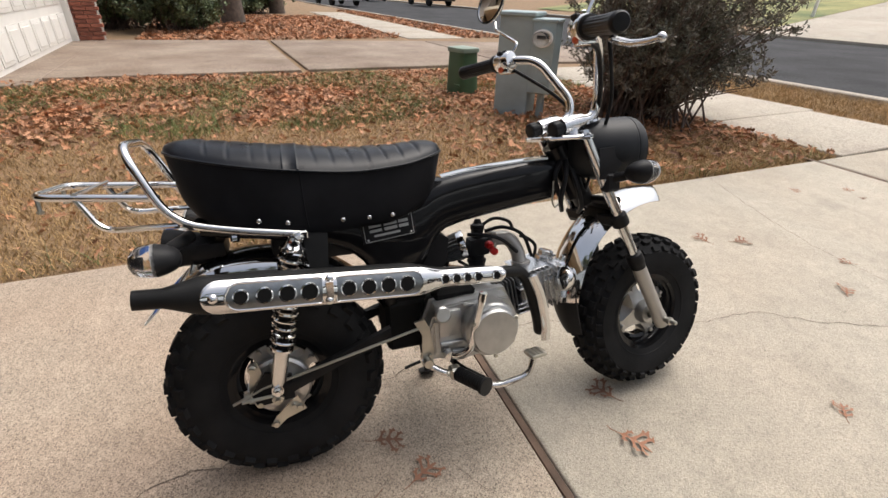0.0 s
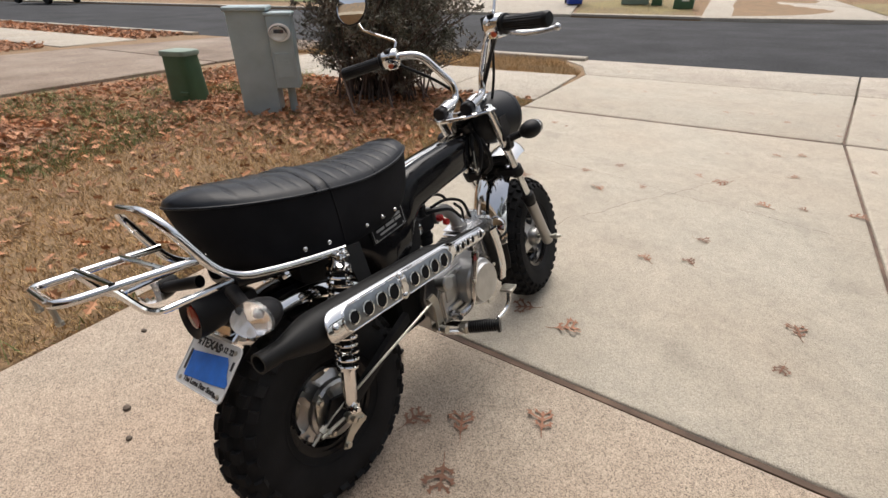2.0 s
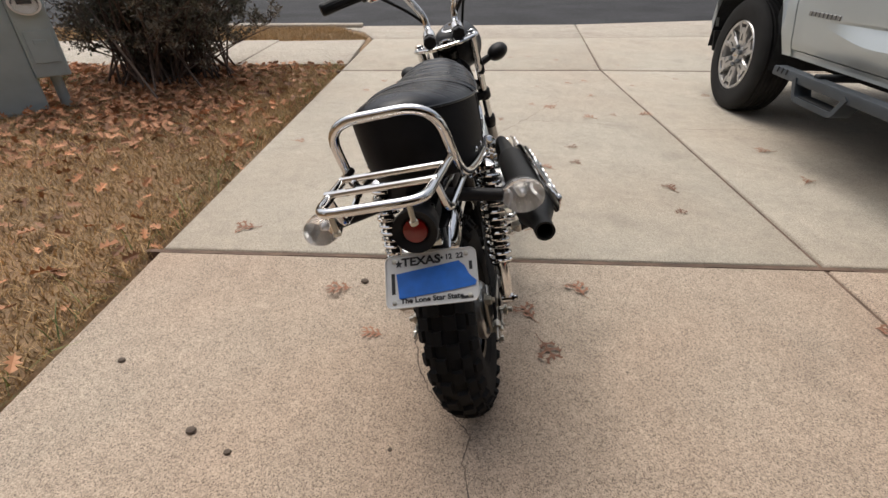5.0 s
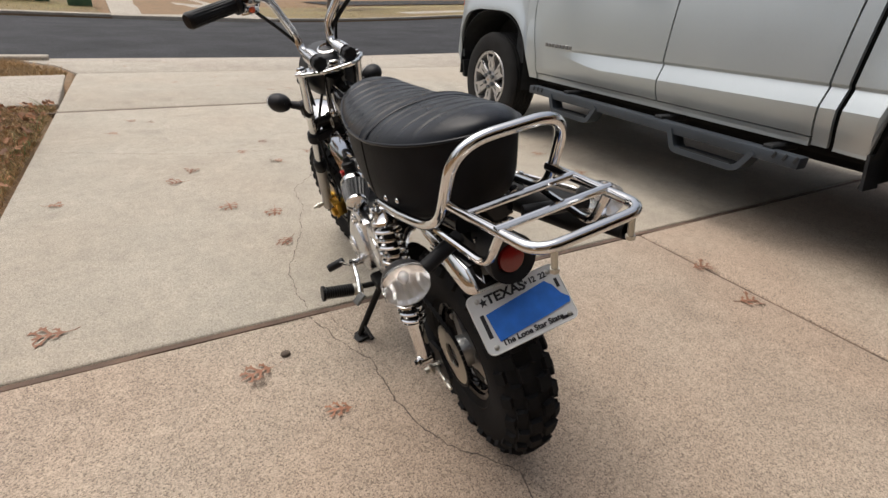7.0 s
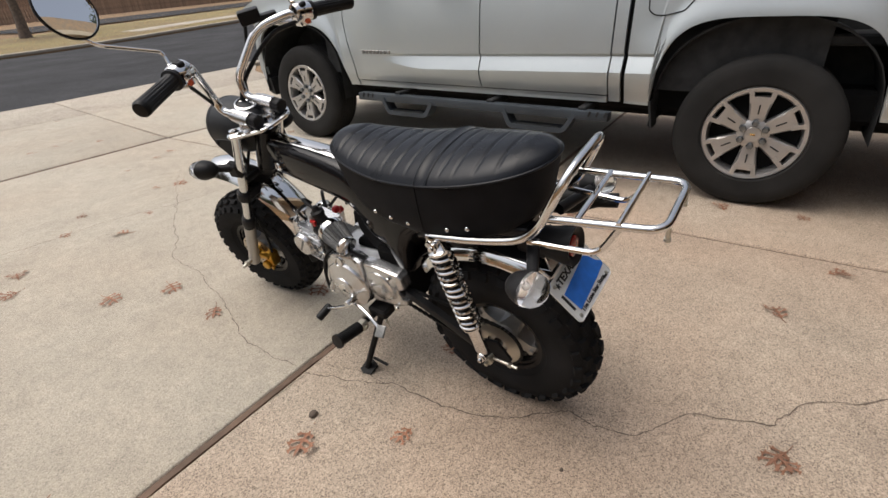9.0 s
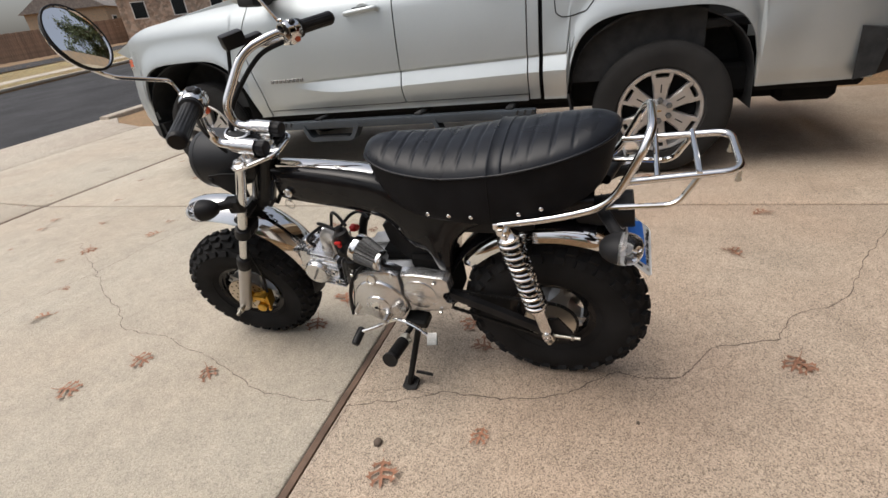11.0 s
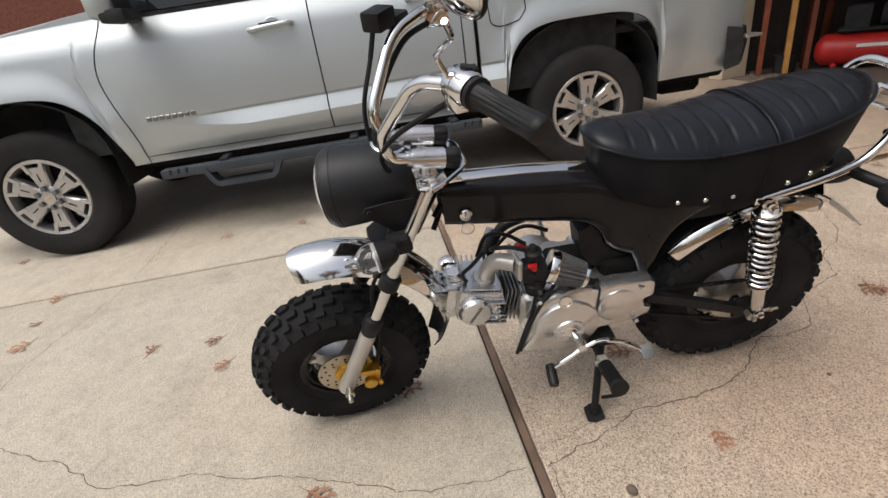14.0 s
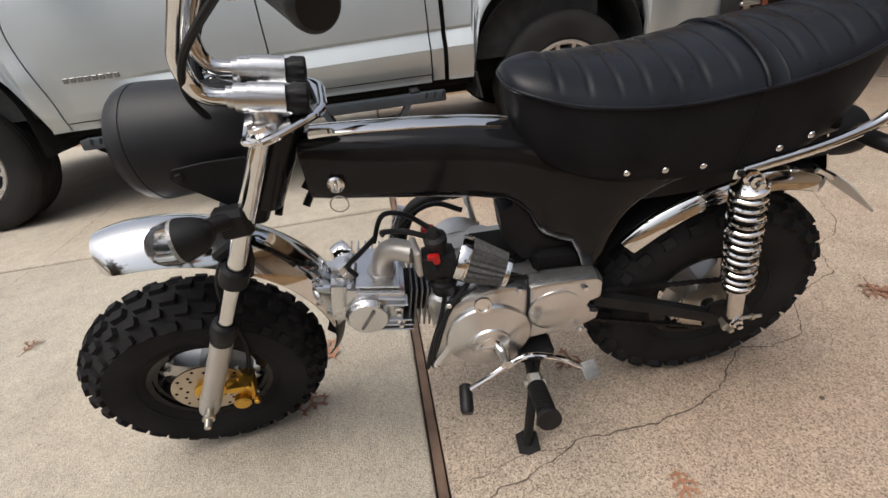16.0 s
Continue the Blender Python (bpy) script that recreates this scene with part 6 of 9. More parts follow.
for l0, l1 in ((0.232, 0.408), (0.436, 0.602)):
    bm = B()
    rings, edge = [], []
    for i in range(25):
        l = l0 + (l1 - l0) * i / 24
        e = min(l - l0, l1 - l)
        round_end = (l - l0 < e + 1e-6 and l0 < 0.3) or (l1 - l < e + 1e-6 and l0 > 0.3)
        h = 0.0245
        if round_end and e < 0.0245:
            h *= math.sqrt(max(0.02, 1 - (1 - e / 0.0245) ** 2))
        rings.append([on_pipe(l, h * (-1 + 2 * j / 8), 0.0010, 0.050) for j in range(9)] + [on_pipe(l, h * (1 - 2 * j / 8), -0.001, 0.050) for j in range(9)])
        edge.append((l, h))
    loft(bm, rings)
    part("shield_panel", bm, BRUSHED, exhaust, "brushed panel round the vent holes")
    bm = B()
    sweep(bm, [on_pipe(l, h, 0.0012, 0.050) for l, h in edge] + [on_pipe(l, -h, 0.0012, 0.050) for l, h in reversed(edge)], 0.0021, 8, closed=True)
    part("panel_rim", bm, CHROME, exhaust)
holes = [(0.050 + 0.0265 * i + (0.012 if i == 0 else 0.02), 0.0084, 0.034) for i in range(1, 5)] + [(0.050, 0.0084, 0.034)] + [(0.268 + 0.0395 * i, 0.0146 - 0.0004 * i, 0.050) for i in range(4)] + [(0.459 + 0.0392 * i, 0.0146 - 0.0011 * i, 0.050) for i in range(4)]
for l, rad, pr in holes:
    o = on_pipe(l, 0, 0.0014, pr)
    bm, bm2 = B(), B()
    lathe(bm, [(rad, 0), (rad, 0.0008), (0, 0.0008)], o, out, 24)
    lathe(bm2, [(rad + 0.0030, -0.001), (rad + 0.0026, 0.0012), (rad, 0.0016), (rad - 0.0006, 0.0)], o, out, 24, cap=False)
    part("vent_hole", bm, SHADE_BLACK, exhaust, "dark round vent hole")
    part("hole_rim", bm2, CHROME, exhaust)
for l, h in ((0.422, 0.022), (0.422, -0.022), (0.621, 0.0), (0.034, 0.0)):
    pr = 0.050 if l > 0.2 else 0.034
    bm = B()
    dome(bm, on_pipe(l, h, 0.0005, pr), out + upv * h * 10, 0.0085, 0.006, 14)
    part("shield_screw", bm, CHROME, exhaust)
bm = B()
box(bm, on_pipe(0.422, 0, 0.0008, 0.050), (0.004, 0.014, 0.034), 0.001)
part("shield_strip", bm, CHROME, exhaust)
bm = B()
plate(bm, [(0.112, 0.098, 0.612), (0.112, 0.148, 0.606), (0.134, 0.140, 0.520), (0.134, 0.105, 0.520)], (0.006, 0, 0))
part("exhaust_hanger", bm, SATIN_BLACK, exhaust, "black exhaust hanger plate")
# chrome guard on the downpipe
bm = B()
rings = []
for p in spline([(0.128, 0.658, 0.262), (0.138, 0.652, 0.31), (0.143, 0.634, 0.39), (0.150, 0.606, 0.452)], 6):
    rings.append([p + Vector((0.005 * math.cos(a) + 0.004 * math.sin(a), 0.010 * math.sin(a), 0.003 * math.sin(a))) for a in (2 * math.pi * i / 14 for i in range(14))])
loft(bm, rings)
part("downpipe_guard", bm, CHROME, exhaust, "chrome downpipe guard")

# pegs, pedals, stand
bm = B()
sweep(bm, rounded([(-0.20, 0.415, 0.235), (-0.11, 0.40, 0.220), (0.11, 0.43, 0.222), (0.20, 0.455, 0.238)], 0.03), 0.008, 12)
pegbar = part("footrest_bar", bm, SATIN_BLACK, bike, "black footrest bar")
for s in (-1, 1):
    bm = B()
    p0, p1 = Vector((0.158, 0.408, 0.238)), Vector((0.262, 0.462, 0.240))
    if s < 0:
        p0, p1 = Vector((-0.172, 0.403, 0.228)), Vector((-0.268, 0.404, 0.254))
    d = (p1 - p0).normalized()
    prof = [(0.0, 0.0), (0.012, 0.0)]
    for i in range(12):
        prof += [(0.0195, 0.004 + i * 0.0076), (0.0195, 0.0075 + i * 0.0076), (0.0160, 0.008 + i * 0.0076), (0.0160, 0.011 + i * 0.0076)]
    prof += [(0.0235, 0.097), (0.0235, 0.106), (0.0, 0.107)]
    prof = [(r * 0.92, q * 0.84) for r, q in prof]
    lathe(bm, prof, p0, d, 18)
    part("foot_peg", bm, GRIP_RUBBER, pegbar, "ribbed rubber foot peg", sharp=60)
    bm = B()
    box(bm, p0 - d * 0.010, (0.03, 0.028, 0.030), 0.005)
    lathe(bm, [(0.006, -0.02), (0.006, 0.02), (0.0, 0.02)], p0 - d * 0.008, (0, 1, 0), 10)
    part("peg_hinge", bm, STEEL, pegbar)
bm = B()
sweep(bm, rounded([(0.110, 0.335, 0.262), (0.135, 0.365, 0.242), (0.168, 0.500, 0.186), (0.180, 0.586, 0.206), (0.178, 0.600, 0.256)], 0.025), 0.0082, 12)
pedal = part("brake_pedal", bm, CHROME, bike, "chrome foot brake pedal")
bm = B()
box(bm, (0.178, 0.602, 0.262), (0.040, 0.042, 0.009), 0.003, turn(0, 0, 8), 2)
for i in range(3):
    box(bm, (0.178, 0.591 + 0.011 * i, 0.267), (0.034, 0.003, 0.003), 0.0, turn(0, 0, 8))
part("pedal_pad", bm, STEEL, pedal, "small ribbed steel pedal pad")
bm = B()
plate(bm, [(0.106, 0.32, 0.365), (0.106, 0.345, 0.37), (0.106, 0.365, 0.33), (0.106, 0.362, 0.25), (0.106, 0.335, 0.25), (0.106, 0.338, 0.33)], (0.008, 0, 0))
rod(bm, (0.09, 0.345, 0.262), (0.135, 0.345, 0.262), 0.011, seg=14)
part("pedal_arm", bm, STEEL, pedal)
# kick starter
bm = B()
sweep(bm, rounded([(0.125, 0.395, 0.280), (0.150, 0.405, 0.280), (0.162, 0.440, 0.295), (0.176, 0.468, 0.432)], 0.02), 0.0088, 12)
lathe(bm, [(0.013, -0.008), (0.013, 0.02), (0, 0.021)], (0.130, 0.395, 0.280), (1, 0, 0), 14)
lathe(bm, [(0.010, -0.01), (0.010, 0.01), (0, 0.01)], (0.176, 0.468, 0.432), (0.05, 0.2, 1), 10)
part("kick_starter", bm, CHROME, bike, "chrome kick starter arm")
# gear lever, heel and toe
bm = B()
sweep(bm, spline([(-0.172, 0.532, 0.248), (-0.160, 0.49, 0.260), (-0.150, 0.45, 0.276), (-0.152, 0.41, 0.296), (-0.160, 0.36, 0.286), (-0.172, 0.314, 0.262)]), 0.0055, 10)
lathe(bm, [(0.011, 0), (0.011, 0.05), (0, 0.05)], (-0.105, 0.455, 0.275), (-1, 0, 0.1), 14)
gear = part("gear_lever", bm, CHROME, bike, "chrome heel-and-toe gear lever")
bm = B()
lathe(bm, [(0.008, 0), (0.0115, 0.003), (0.0125, 0.012), (0.0125, 0.048), (0.010, 0.054), (0, 0.055)], (-0.158, 0.535, 0.248), (-1, 0.08, -0.25), 16)
part("toe_rubber", bm, GRIP_RUBBER, gear, "black toe rubber")
bm = B()
box(bm, (-0.178, 0.306, 0.262), (0.034, 0.030, 0.007), 0.0025, turn(-8, -34, 12), 2)
for i in range(5):
    for j in range(5):
        box(bm, Vector((-0.178, 0.306, 0.262)) + turn(-8, -34, 12) @ Vector((-0.0124 + 0.0062 * i, -0.0108 + 0.0054 * j, 0.0042)), (0.0040, 0.0034, 0.002), 0, turn(-8, -34, 12))
part("heel_pad", bm, KNURLED, gear, "knurled steel heel pad")
bm = B()
sweep(bm, rounded([(-0.085, 0.375, 0.235), (-0.105, 0.385, 0.21), (-0.186, 0.418, 0.060), (-0.190, 0.420, 0.052)], 0.02), [0.011, 0.010, 0.009, 0.009], 12)
stand = part("side_stand", bm, SATIN_BLACK, bike, "black side stand folded out")
bm = B()
plate(bm, [(-0.170, 0.440, 0.044), (-0.205, 0.440, 0.037), (-0.213, 0.42, 0.0352), (-0.205, 0.395, 0.037), (-0.170, 0.395, 0.044), (-0.163, 0.418, 0.046)], (0.0015, 0, 0.010))
part("stand_foot", bm, SATIN_BLACK, stand)
bm = B()
rod(bm, (-0.172, 0.395, 0.090), (-0.168, 0.345, 0.080), 0.005, seg=8)
part("stand_peg", bm, SATIN_BLACK, stand)
bm = B()
sweep(bm, [Vector((-0.098, 0.37 + 0.006 * math.cos(k), 0.225 - 0.0018 * k + 0.006 * math.sin(k))) for k in [0.5 * i for i in range(60)]], 0.0014, 5)
part("stand_spring", bm, STEEL, stand)
bm = B()
box(bm, (-0.09, 0.385, 0.235), (0.05, 0.07, 0.03), 0.006)
part("stand_bracket", bm, SATIN_BLACK, stand)


# ---- the pickup truck ----
TRUCK = Matrix.Translation((2.951, -0.919, 0.0)) @ Matrix.Rotation(radians(-5.24), 4, "Z")
truck = thing("pickup_truck", "silver four-door pickup truck with alloy wheels and black step bars", "truck", TRUCK)
WHEELBASE = 3.25


def arch_z(y):
    """The lower edge of the body side, lifted over the wheel arches."""
    sill = 0.475
    best = sill
    for c in (0.0, WHEELBASE):
        t = abs(y - c - (0.02 if c else 0.03)) / 0.475
        if t < 1:
            best = max(best, 0.36 + 0.545 * (1 - t**3.8) ** (1 / 3.8))
    if y > WHEELBASE + 0.45:
        best = max(best, 0.40)
    return best


def belt_z(y):
    if y > 2.62:
        return 1.235 - 0.10 * smooth01((y - 2.62) / 1.5) - 0.10 * smooth01((y - 3.5) / 0.55)
    if y < 0.68:
        return 1.245
    return 1.235 - 0.012 * (y - 0.7)


def crease(y):
    """Lower and upper edge of the pressed shoulder along the doors."""
    top = 0.705 + 0.02 * (1.5 - y)
    return top - 0.030 - 0.050 * smooth01((2.46 - y) / 0.50), top


def half_width(y, z):
    s = (z - 0.49) / 0.75
    w = 0.905 + 0.030 * math.sin(math.pi * min(1, max(0, s)) ** 0.8) - 0.045 * smooth01((s - 0.78) / 0.25) - 0.015 * smooth01((0.1 - s) / 0.12)
    band = smooth01((2.46 - y) / 0.50) * smooth01((y - 0.40) / 0.08)
    low, top = crease(y)
    if band > 0:
        if z >= top:
            w -= 0.013 * band * (1 - smooth01((z - top) / 0.016))
        elif z >= low:
            w += band * (-0.013 + 0.036 * (top - z) / (top - low))
        else:
            w += 0.023 * band * (1 - smooth01((low - z) / 0.13))
    for c in (0.0, WHEELBASE):
        d = abs(y - c - 0.02)
        if d < 0.72:
            edge = arch_z(y) if d < 0.47 else 0.5
            prox = smooth01(1 - (z - edge) / 0.16) if d < 0.47 else smooth01(1 - (d - 0.47) / 0.20) * smooth01((0.90 - z) / 0.2)
            w += 0.022 * prox
    if y > 3.55:
        w -= 0.62 * max(0.0, (y - 3.55) / 0.75) ** 2.2 * (0.75 + 0.25 * smooth01((z - 0.6) / 0.4))
    if y < -0.70:
        w -= 0.05 * ((-0.70 - y) / 0.3) ** 2
    return w


def side_panel(name, y0, y1, s, mat, label, z0=None, z1=None, shift=None, parent=None):
    """A pressed panel of the body side between two stations, with its folded edges."""
    bm = B()
    n = max(4, int((y1 - y0) / 0.022))
    m_ = 44
    grid = []
    for i in range(n + 1):
        y = y0 + (y1 - y0) * i / n
        zl = z0 if z0 is not None else arch_z(y)
        zh = z1 if z1 is not None else belt_z(y)
        col = []
        low, top = crease(y)
        if zl < low - 0.05 and zh > top + 0.1:
            zs = []
            for z_a, z_b, q in ((zl, low, 12), (low, top, 6), (top, top + 0.016, 4), (top + 0.016, zh, 22)):
                zs += [z_a + (z_b - z_a) * k / q for k in range(q)]
            zs.append(zh)
        else:
            zs = [zl + (zh - zl) * j / m_ for j in range(m_ + 1)]
        for z in zs:
            ys = y + (shift(i / n, z) if shift else 0)
            col.append(Vector((s * half_width(y, z), ys, z)))
        grid.append(col)
    vs = [[bm.verts.new(p) for p in col] for col in grid]
    inn = [[bm.verts.new(p - Vector((s * 0.022, 0, 0))) for p in col] for col in grid]
    for i in range(n):
        for j in range(m_):
            bm.faces.new((vs[i][j], vs[i + 1][j], vs[i + 1][j + 1], vs[i][j + 1]))
        bm.faces.new((vs[i][0], inn[i][0], inn[i + 1][0], vs[i + 1][0]))
        bm.faces.new((vs[i][m_], vs[i + 1][m_], inn[i + 1][m_], inn[i][m_]))
    for j in range(m_):
        bm.faces.new((vs[0][j], vs[0][j + 1], inn[0][j + 1], inn[0][j]))
        bm.faces.new((vs[n][j], inn[n][j], inn[n][j + 1], vs[n][j + 1]))
    return part(name, bm, mat, parent or truck, label, sharp=14)


for s in (-1, 1):
    side_panel("front_wing", 2.712, 4.17, s, SILVER, "silver front wing", shift=lambda t, z: (1 - t) ** 3 * (-0.10 * smooth01((z - 0.95) / 0.35) - 0.08 * smooth01((0.95 - z) / 0.40)))
    fdoor = side_panel("front_door", 1.556, 2.704, s, SILVER, "silver front door", z0=0.515, shift=lambda t, z: t**3 * (-0.10 * smooth01((z - 0.95) / 0.35) - 0.08 * smooth01((0.95 - z) / 0.40)))
    rdoor = side_panel("rear_door", 0.742, 1.548, s, SILVER, "silver rear door", z0=0.515)
    side_panel("sill", 0.745, 2.72, s, SILVER, "silver sill", z0=0.472, z1=0.509)
    side_panel("cab_corner", 0.672, 0.734, s, SILVER, "silver cab corner", z0=0.48)
    side_panel("bed_side", -0.985, 0.648, s, SILVER, "silver cargo bed side")
    # dark gap behind the seams and inside the arches
    bm = B()
    box(bm, (s * 0.80, 1.4, 0.86), (0.10, 3.2, 0.62), 0.0)
    part("inner_body", bm, TRUCK_BLACK, truck)
    for c in (0.0, WHEELBASE):
        bm = B()
        rings = []
        for i in range(21):
            a = math.pi * i / 20
            y, z = c + 0.025 + 0.475 * math.cos(a), 0.36 + 0.54 * math.sin(a) ** 0.6
            rings.append([Vector((s * 0.91, y, z)), Vector((s * 0.55, y, z)), Vector((s * 0.55, y, z + 0.01)), Vector((s * 0.91, y, z + 0.012))])
        loft(bm, rings)
        plate(bm, [(s * 0.56, c - 0.46, 0.40), (s * 0.56, c + 0.5, 0.40), (s * 0.56, c + 0.5, 0.98), (s * 0.56, c - 0.46, 0.98)], (s * -0.01, 0, 0))
        part("wheel_arch_liner", bm, TRUCK_BLACK, truck, "black wheel arch liner")
    # door handles
    for y, z, door in ((1.76, 1.080, fdoor), (0.91, 1.122, rdoor)):
        x = half_width(y, z)
        bm = B()
        lathe(bm, [(0.05, 0), (0.045, 0.004), (0, 0.004)], (s * (x - 0.003), y - 0.01, z), (s, 0, 0), 24)
        part("handle_recess", bm, SILVER, door)
        bm = B()
        sweep(bm, spline([(s * (x + 0.006), y - 0.115, z + 0.006), (s * (x + 0.030), y - 0.085, z + 0.008), (s * (x + 0.034), y, z + 0.004), (s * (x + 0.030), y + 0.085, z - 0.002), (s * (x + 0.006), y + 0.115, z - 0.004)]), 0.0145, 12)
        part("door_handle", bm, SILVER, door, "silver door handle")
        bm = B()
        box(bm, (s * (x + 0.002), y + 0.01, z + 0.018), (0.006, 0.10, 0.016), 0.002)
        part("handle_shadow_gap", bm, TRUCK_BLACK, door)
    # waist trim and mirror
    bm = B()
    rings = []
    for i in range(20):
        y = 0.70 + (2.64 - 0.70) * i / 19
        zz = belt_z(y) + 0.004
        x = half_width(y, belt_z(y))
        rings.append([Vector((s * (x + 0.003), y, zz - 0.006)), Vector((s * (x + 0.004), y, zz + 0.014)), Vector((s * (x - 0.03), y, zz + 0.014)), Vector((s * (x - 0.03), y, zz - 0.006))])
    loft(bm, rings)
    part("waist_trim", bm, TRUCK_BLACK, truck, "black waist trim")
    bm = B()
    rings = []
    for t, k in ((0, 0.62), (0.02, 0.86), (0.05, 1.0), (0.10, 1.0), (0.13, 0.9), (0.145, 0.6)):
        rings.append([Vector((s * (1.045 + 0.100 * k * math.copysign(abs(math.cos(a)) ** 0.35, math.cos(a))), 2.40 + t, 1.285 + 0.080 * k * math.copysign(abs(math.sin(a)) ** 0.35, math.sin(a)))) for a in (2 * math.pi * i / 20 for i in range(20))])
    loft(bm, rings)
    wing_mirror = part("wing_mirror", bm, SILVER, truck, "silver-capped wing mirror")
    bm = B()
    box(bm, (s * 1.045, 2.425, 1.215), (0.20, 0.12, 0.06), 0.02, None, 2)
    box(bm, (s * 0.93, 2.45, 1.225), (0.12, 0.08, 0.05), 0.015, None, 2)
    box(bm, (s * 1.05, 2.398, 1.285), (0.18, 0.012, 0.13), 0.005)
    part("mirror_base", bm, TRUCK_BLACK, wing_mirror, "black mirror base")
    # step bar with two dropped hoops
    bm = B()
    X = s * 0.985
    box(bm, (X, 1.62, 0.415), (0.075, 1.86, 0.052), 0.010, None, 2)
    step = part("step_bar", bm, STEP_PAINT, truck, "dark slate painted steel step bar")
    for ya, yb in ((2.31, 1.88), (1.335, 0.885)):
        bm = B()
        prof = [(X, ya, 0.415), (X, ya - 0.045, 0.318), (X, yb + 0.055, 0.318), (X, yb, 0.415)]
        pth = rounded(prof, 0.03, 4)
        rings = []
        for i, p in enumerate(pth):
            d = (pth[min(i + 1, len(pth) - 1)] - pth[max(i - 1, 0)]).normalized()
            nn = Vector((1, 0, 0)).cross(d)
            rings.append([p + Vector((dx, 0, 0)) + nn * dn for dx, dn in ((-0.045, -0.014), (0.045, -0.014), (0.045, 0.014), (-0.045, 0.014))])
        loft(bm, rings)
        part("step_hoop", bm, STEP_PAINT, step, "dropped step hoop")
        bm = B()
        box(bm, (X, (ya + yb) / 2, 0.334), (0.075, abs(ya - yb) - 0.17, 0.006), 0.0)
        part("step_tread", bm, TRUCK_BLACK, step, "black ribbed tread")
    for y in (2.45, 0.75):
        for k in range(3):
            bm = B()
            box(bm, (X + s * 0.039, y + 0.045 * (k - 1), 0.428), (0.004, 0.012, 0.030), 0.001, turn(20))
            part("step_slot", bm, TRUCK_BLACK, step)
    for y in (2.2, 1.45, 0.85):
        bm = B()
        box(bm, (s * 0.88, y, 0.44), (0.22, 0.05, 0.035), 0.006)
        part("step_bracket", bm, TRUCK_BLACK, step)
    # mud guard behind the arch front edge
    bm = B()
    plate(bm, [(s * 0.80, 0.50, 0.50), (s * 0.935, 0.50, 0.50), (s * 0.93, 0.475, 0.36), (s * 0.80, 0.475, 0.36)], (0, 0.012, 0))
    part("splash_guard", bm, TRUCK_BLACK, truck)


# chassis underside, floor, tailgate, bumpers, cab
# chassis parts take the shade colour so nothing lit shows through the arches
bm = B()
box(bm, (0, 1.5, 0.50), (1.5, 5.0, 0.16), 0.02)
part("underside", bm, SHADE_BLACK, truck, "underside, near-black for its shade")
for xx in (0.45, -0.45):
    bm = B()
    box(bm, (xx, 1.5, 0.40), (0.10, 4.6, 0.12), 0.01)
    part("chassis_rail", bm, SHADE_BLACK, truck, "chassis rail, near-black for its shade")
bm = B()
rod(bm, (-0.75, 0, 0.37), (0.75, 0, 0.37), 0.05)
part("rear_axle", bm, SHADE_BLACK, truck, "rear axle tube, near-black for its shade")
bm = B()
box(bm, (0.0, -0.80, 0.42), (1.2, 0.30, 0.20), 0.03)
part("rear_crossmember", bm, SHADE_BLACK, truck, "rear crossmember, near-black for its shade")
bm = B()
lathe(bm, [(0.20, 0.0), (0.34, 0.01), (0.365, 0.05), (0.365, 0.17), (0.34, 0.21), (0.20, 0.22)], (0.0, -0.66, 0.33), (0, 0, 1), 40)
part("spare_wheel", bm, TRUCK_TYRE, truck, "spare wheel slung under the cargo bed")
bm = B()
box(bm, (0, -0.975, 0.90), (1.62, 0.05, 0.66), 0.015, None, 2)
part("tailgate", bm, SILVER, truck, "silver tailgate")
bm = B()
box(bm, (0, -0.15, 0.80), (1.66, 1.6, 0.05), 0.01)
for s in (-1, 1):
    box(bm, (s * 0.845, -0.16, 1.235), (0.09, 1.62, 0.03), 0.010, None, 2)
part("cargo_bed", bm, TRUCK_BLACK, truck, "dark cargo bed with rail caps")
for s in (-1, 1):
    bm = B()
    box(bm, (s * 0.862, -0.955, 1.03), (0.075, 0.10, 0.32), 0.012, None, 2)
    tl_ = part("tail_light", bm, TRUCK_BLACK, truck, "red tail light in dark housing")
    bm = B()
    box(bm, (s * 0.878, -0.968, 1.03), (0.065, 0.09, 0.27), 0.012, None, 2)
    part("red_lens", bm, TAIL_RED, tl_, "red lens")
bm = B()
pth = []
for i in range(15):
    u = -1 + 2 * i / 14
    pth.append(Vector((u * 0.93, -1.13 + 0.20 * abs(u) ** 6, 0.60)))
rings = []
for p in pth:
    rings.append([p + Vector((0, dy, dz)) for dy, dz in ((0.06, -0.12), (-0.03, -0.10), (-0.05, 0.02), (-0.03, 0.11), (0.07, 0.13))])
loft(bm, rings)
rb = part("rear_bumper", bm, TRUCK_BLACK, truck, "black rear bumper with corner steps")
for s in (-1, 1):
    bm = B()
    box(bm, (s * 0.90, -1.03, 0.66), (0.09, 0.11, 0.018), 0.004)
    part("step_pad", bm, ALU, rb, "grey step pad")
bm = B()
rings = []
for x in [-0.86 + 1.72 * i / 12 for i in range(13)]:
    k = 1 - (abs(x) / 0.9) ** 4 * 0.22
    rings.append([Vector((x, 2.60, 1.30 - 0.02 * (abs(x) / 0.86) ** 3)), Vector((x, 3.2, 1.265 - 0.06 * (abs(x) / 0.86) ** 4)), Vector((x, 3.6, 1.22 - 0.07 * (abs(x) / 0.86) ** 4)), Vector((x, 4.0 * k + 3.2 * (1 - k) + 0.02, 1.12 - 0.06 * (abs(x) / 0.86) ** 4)), Vector((x, 4.12 * k + 3.2 * (1 - k), 1.03)), Vector((x, 4.0 * k + 3.2 * (1 - k), 0.98)), Vector((x, 2.6, 1.0))])
loft(bm, rings)
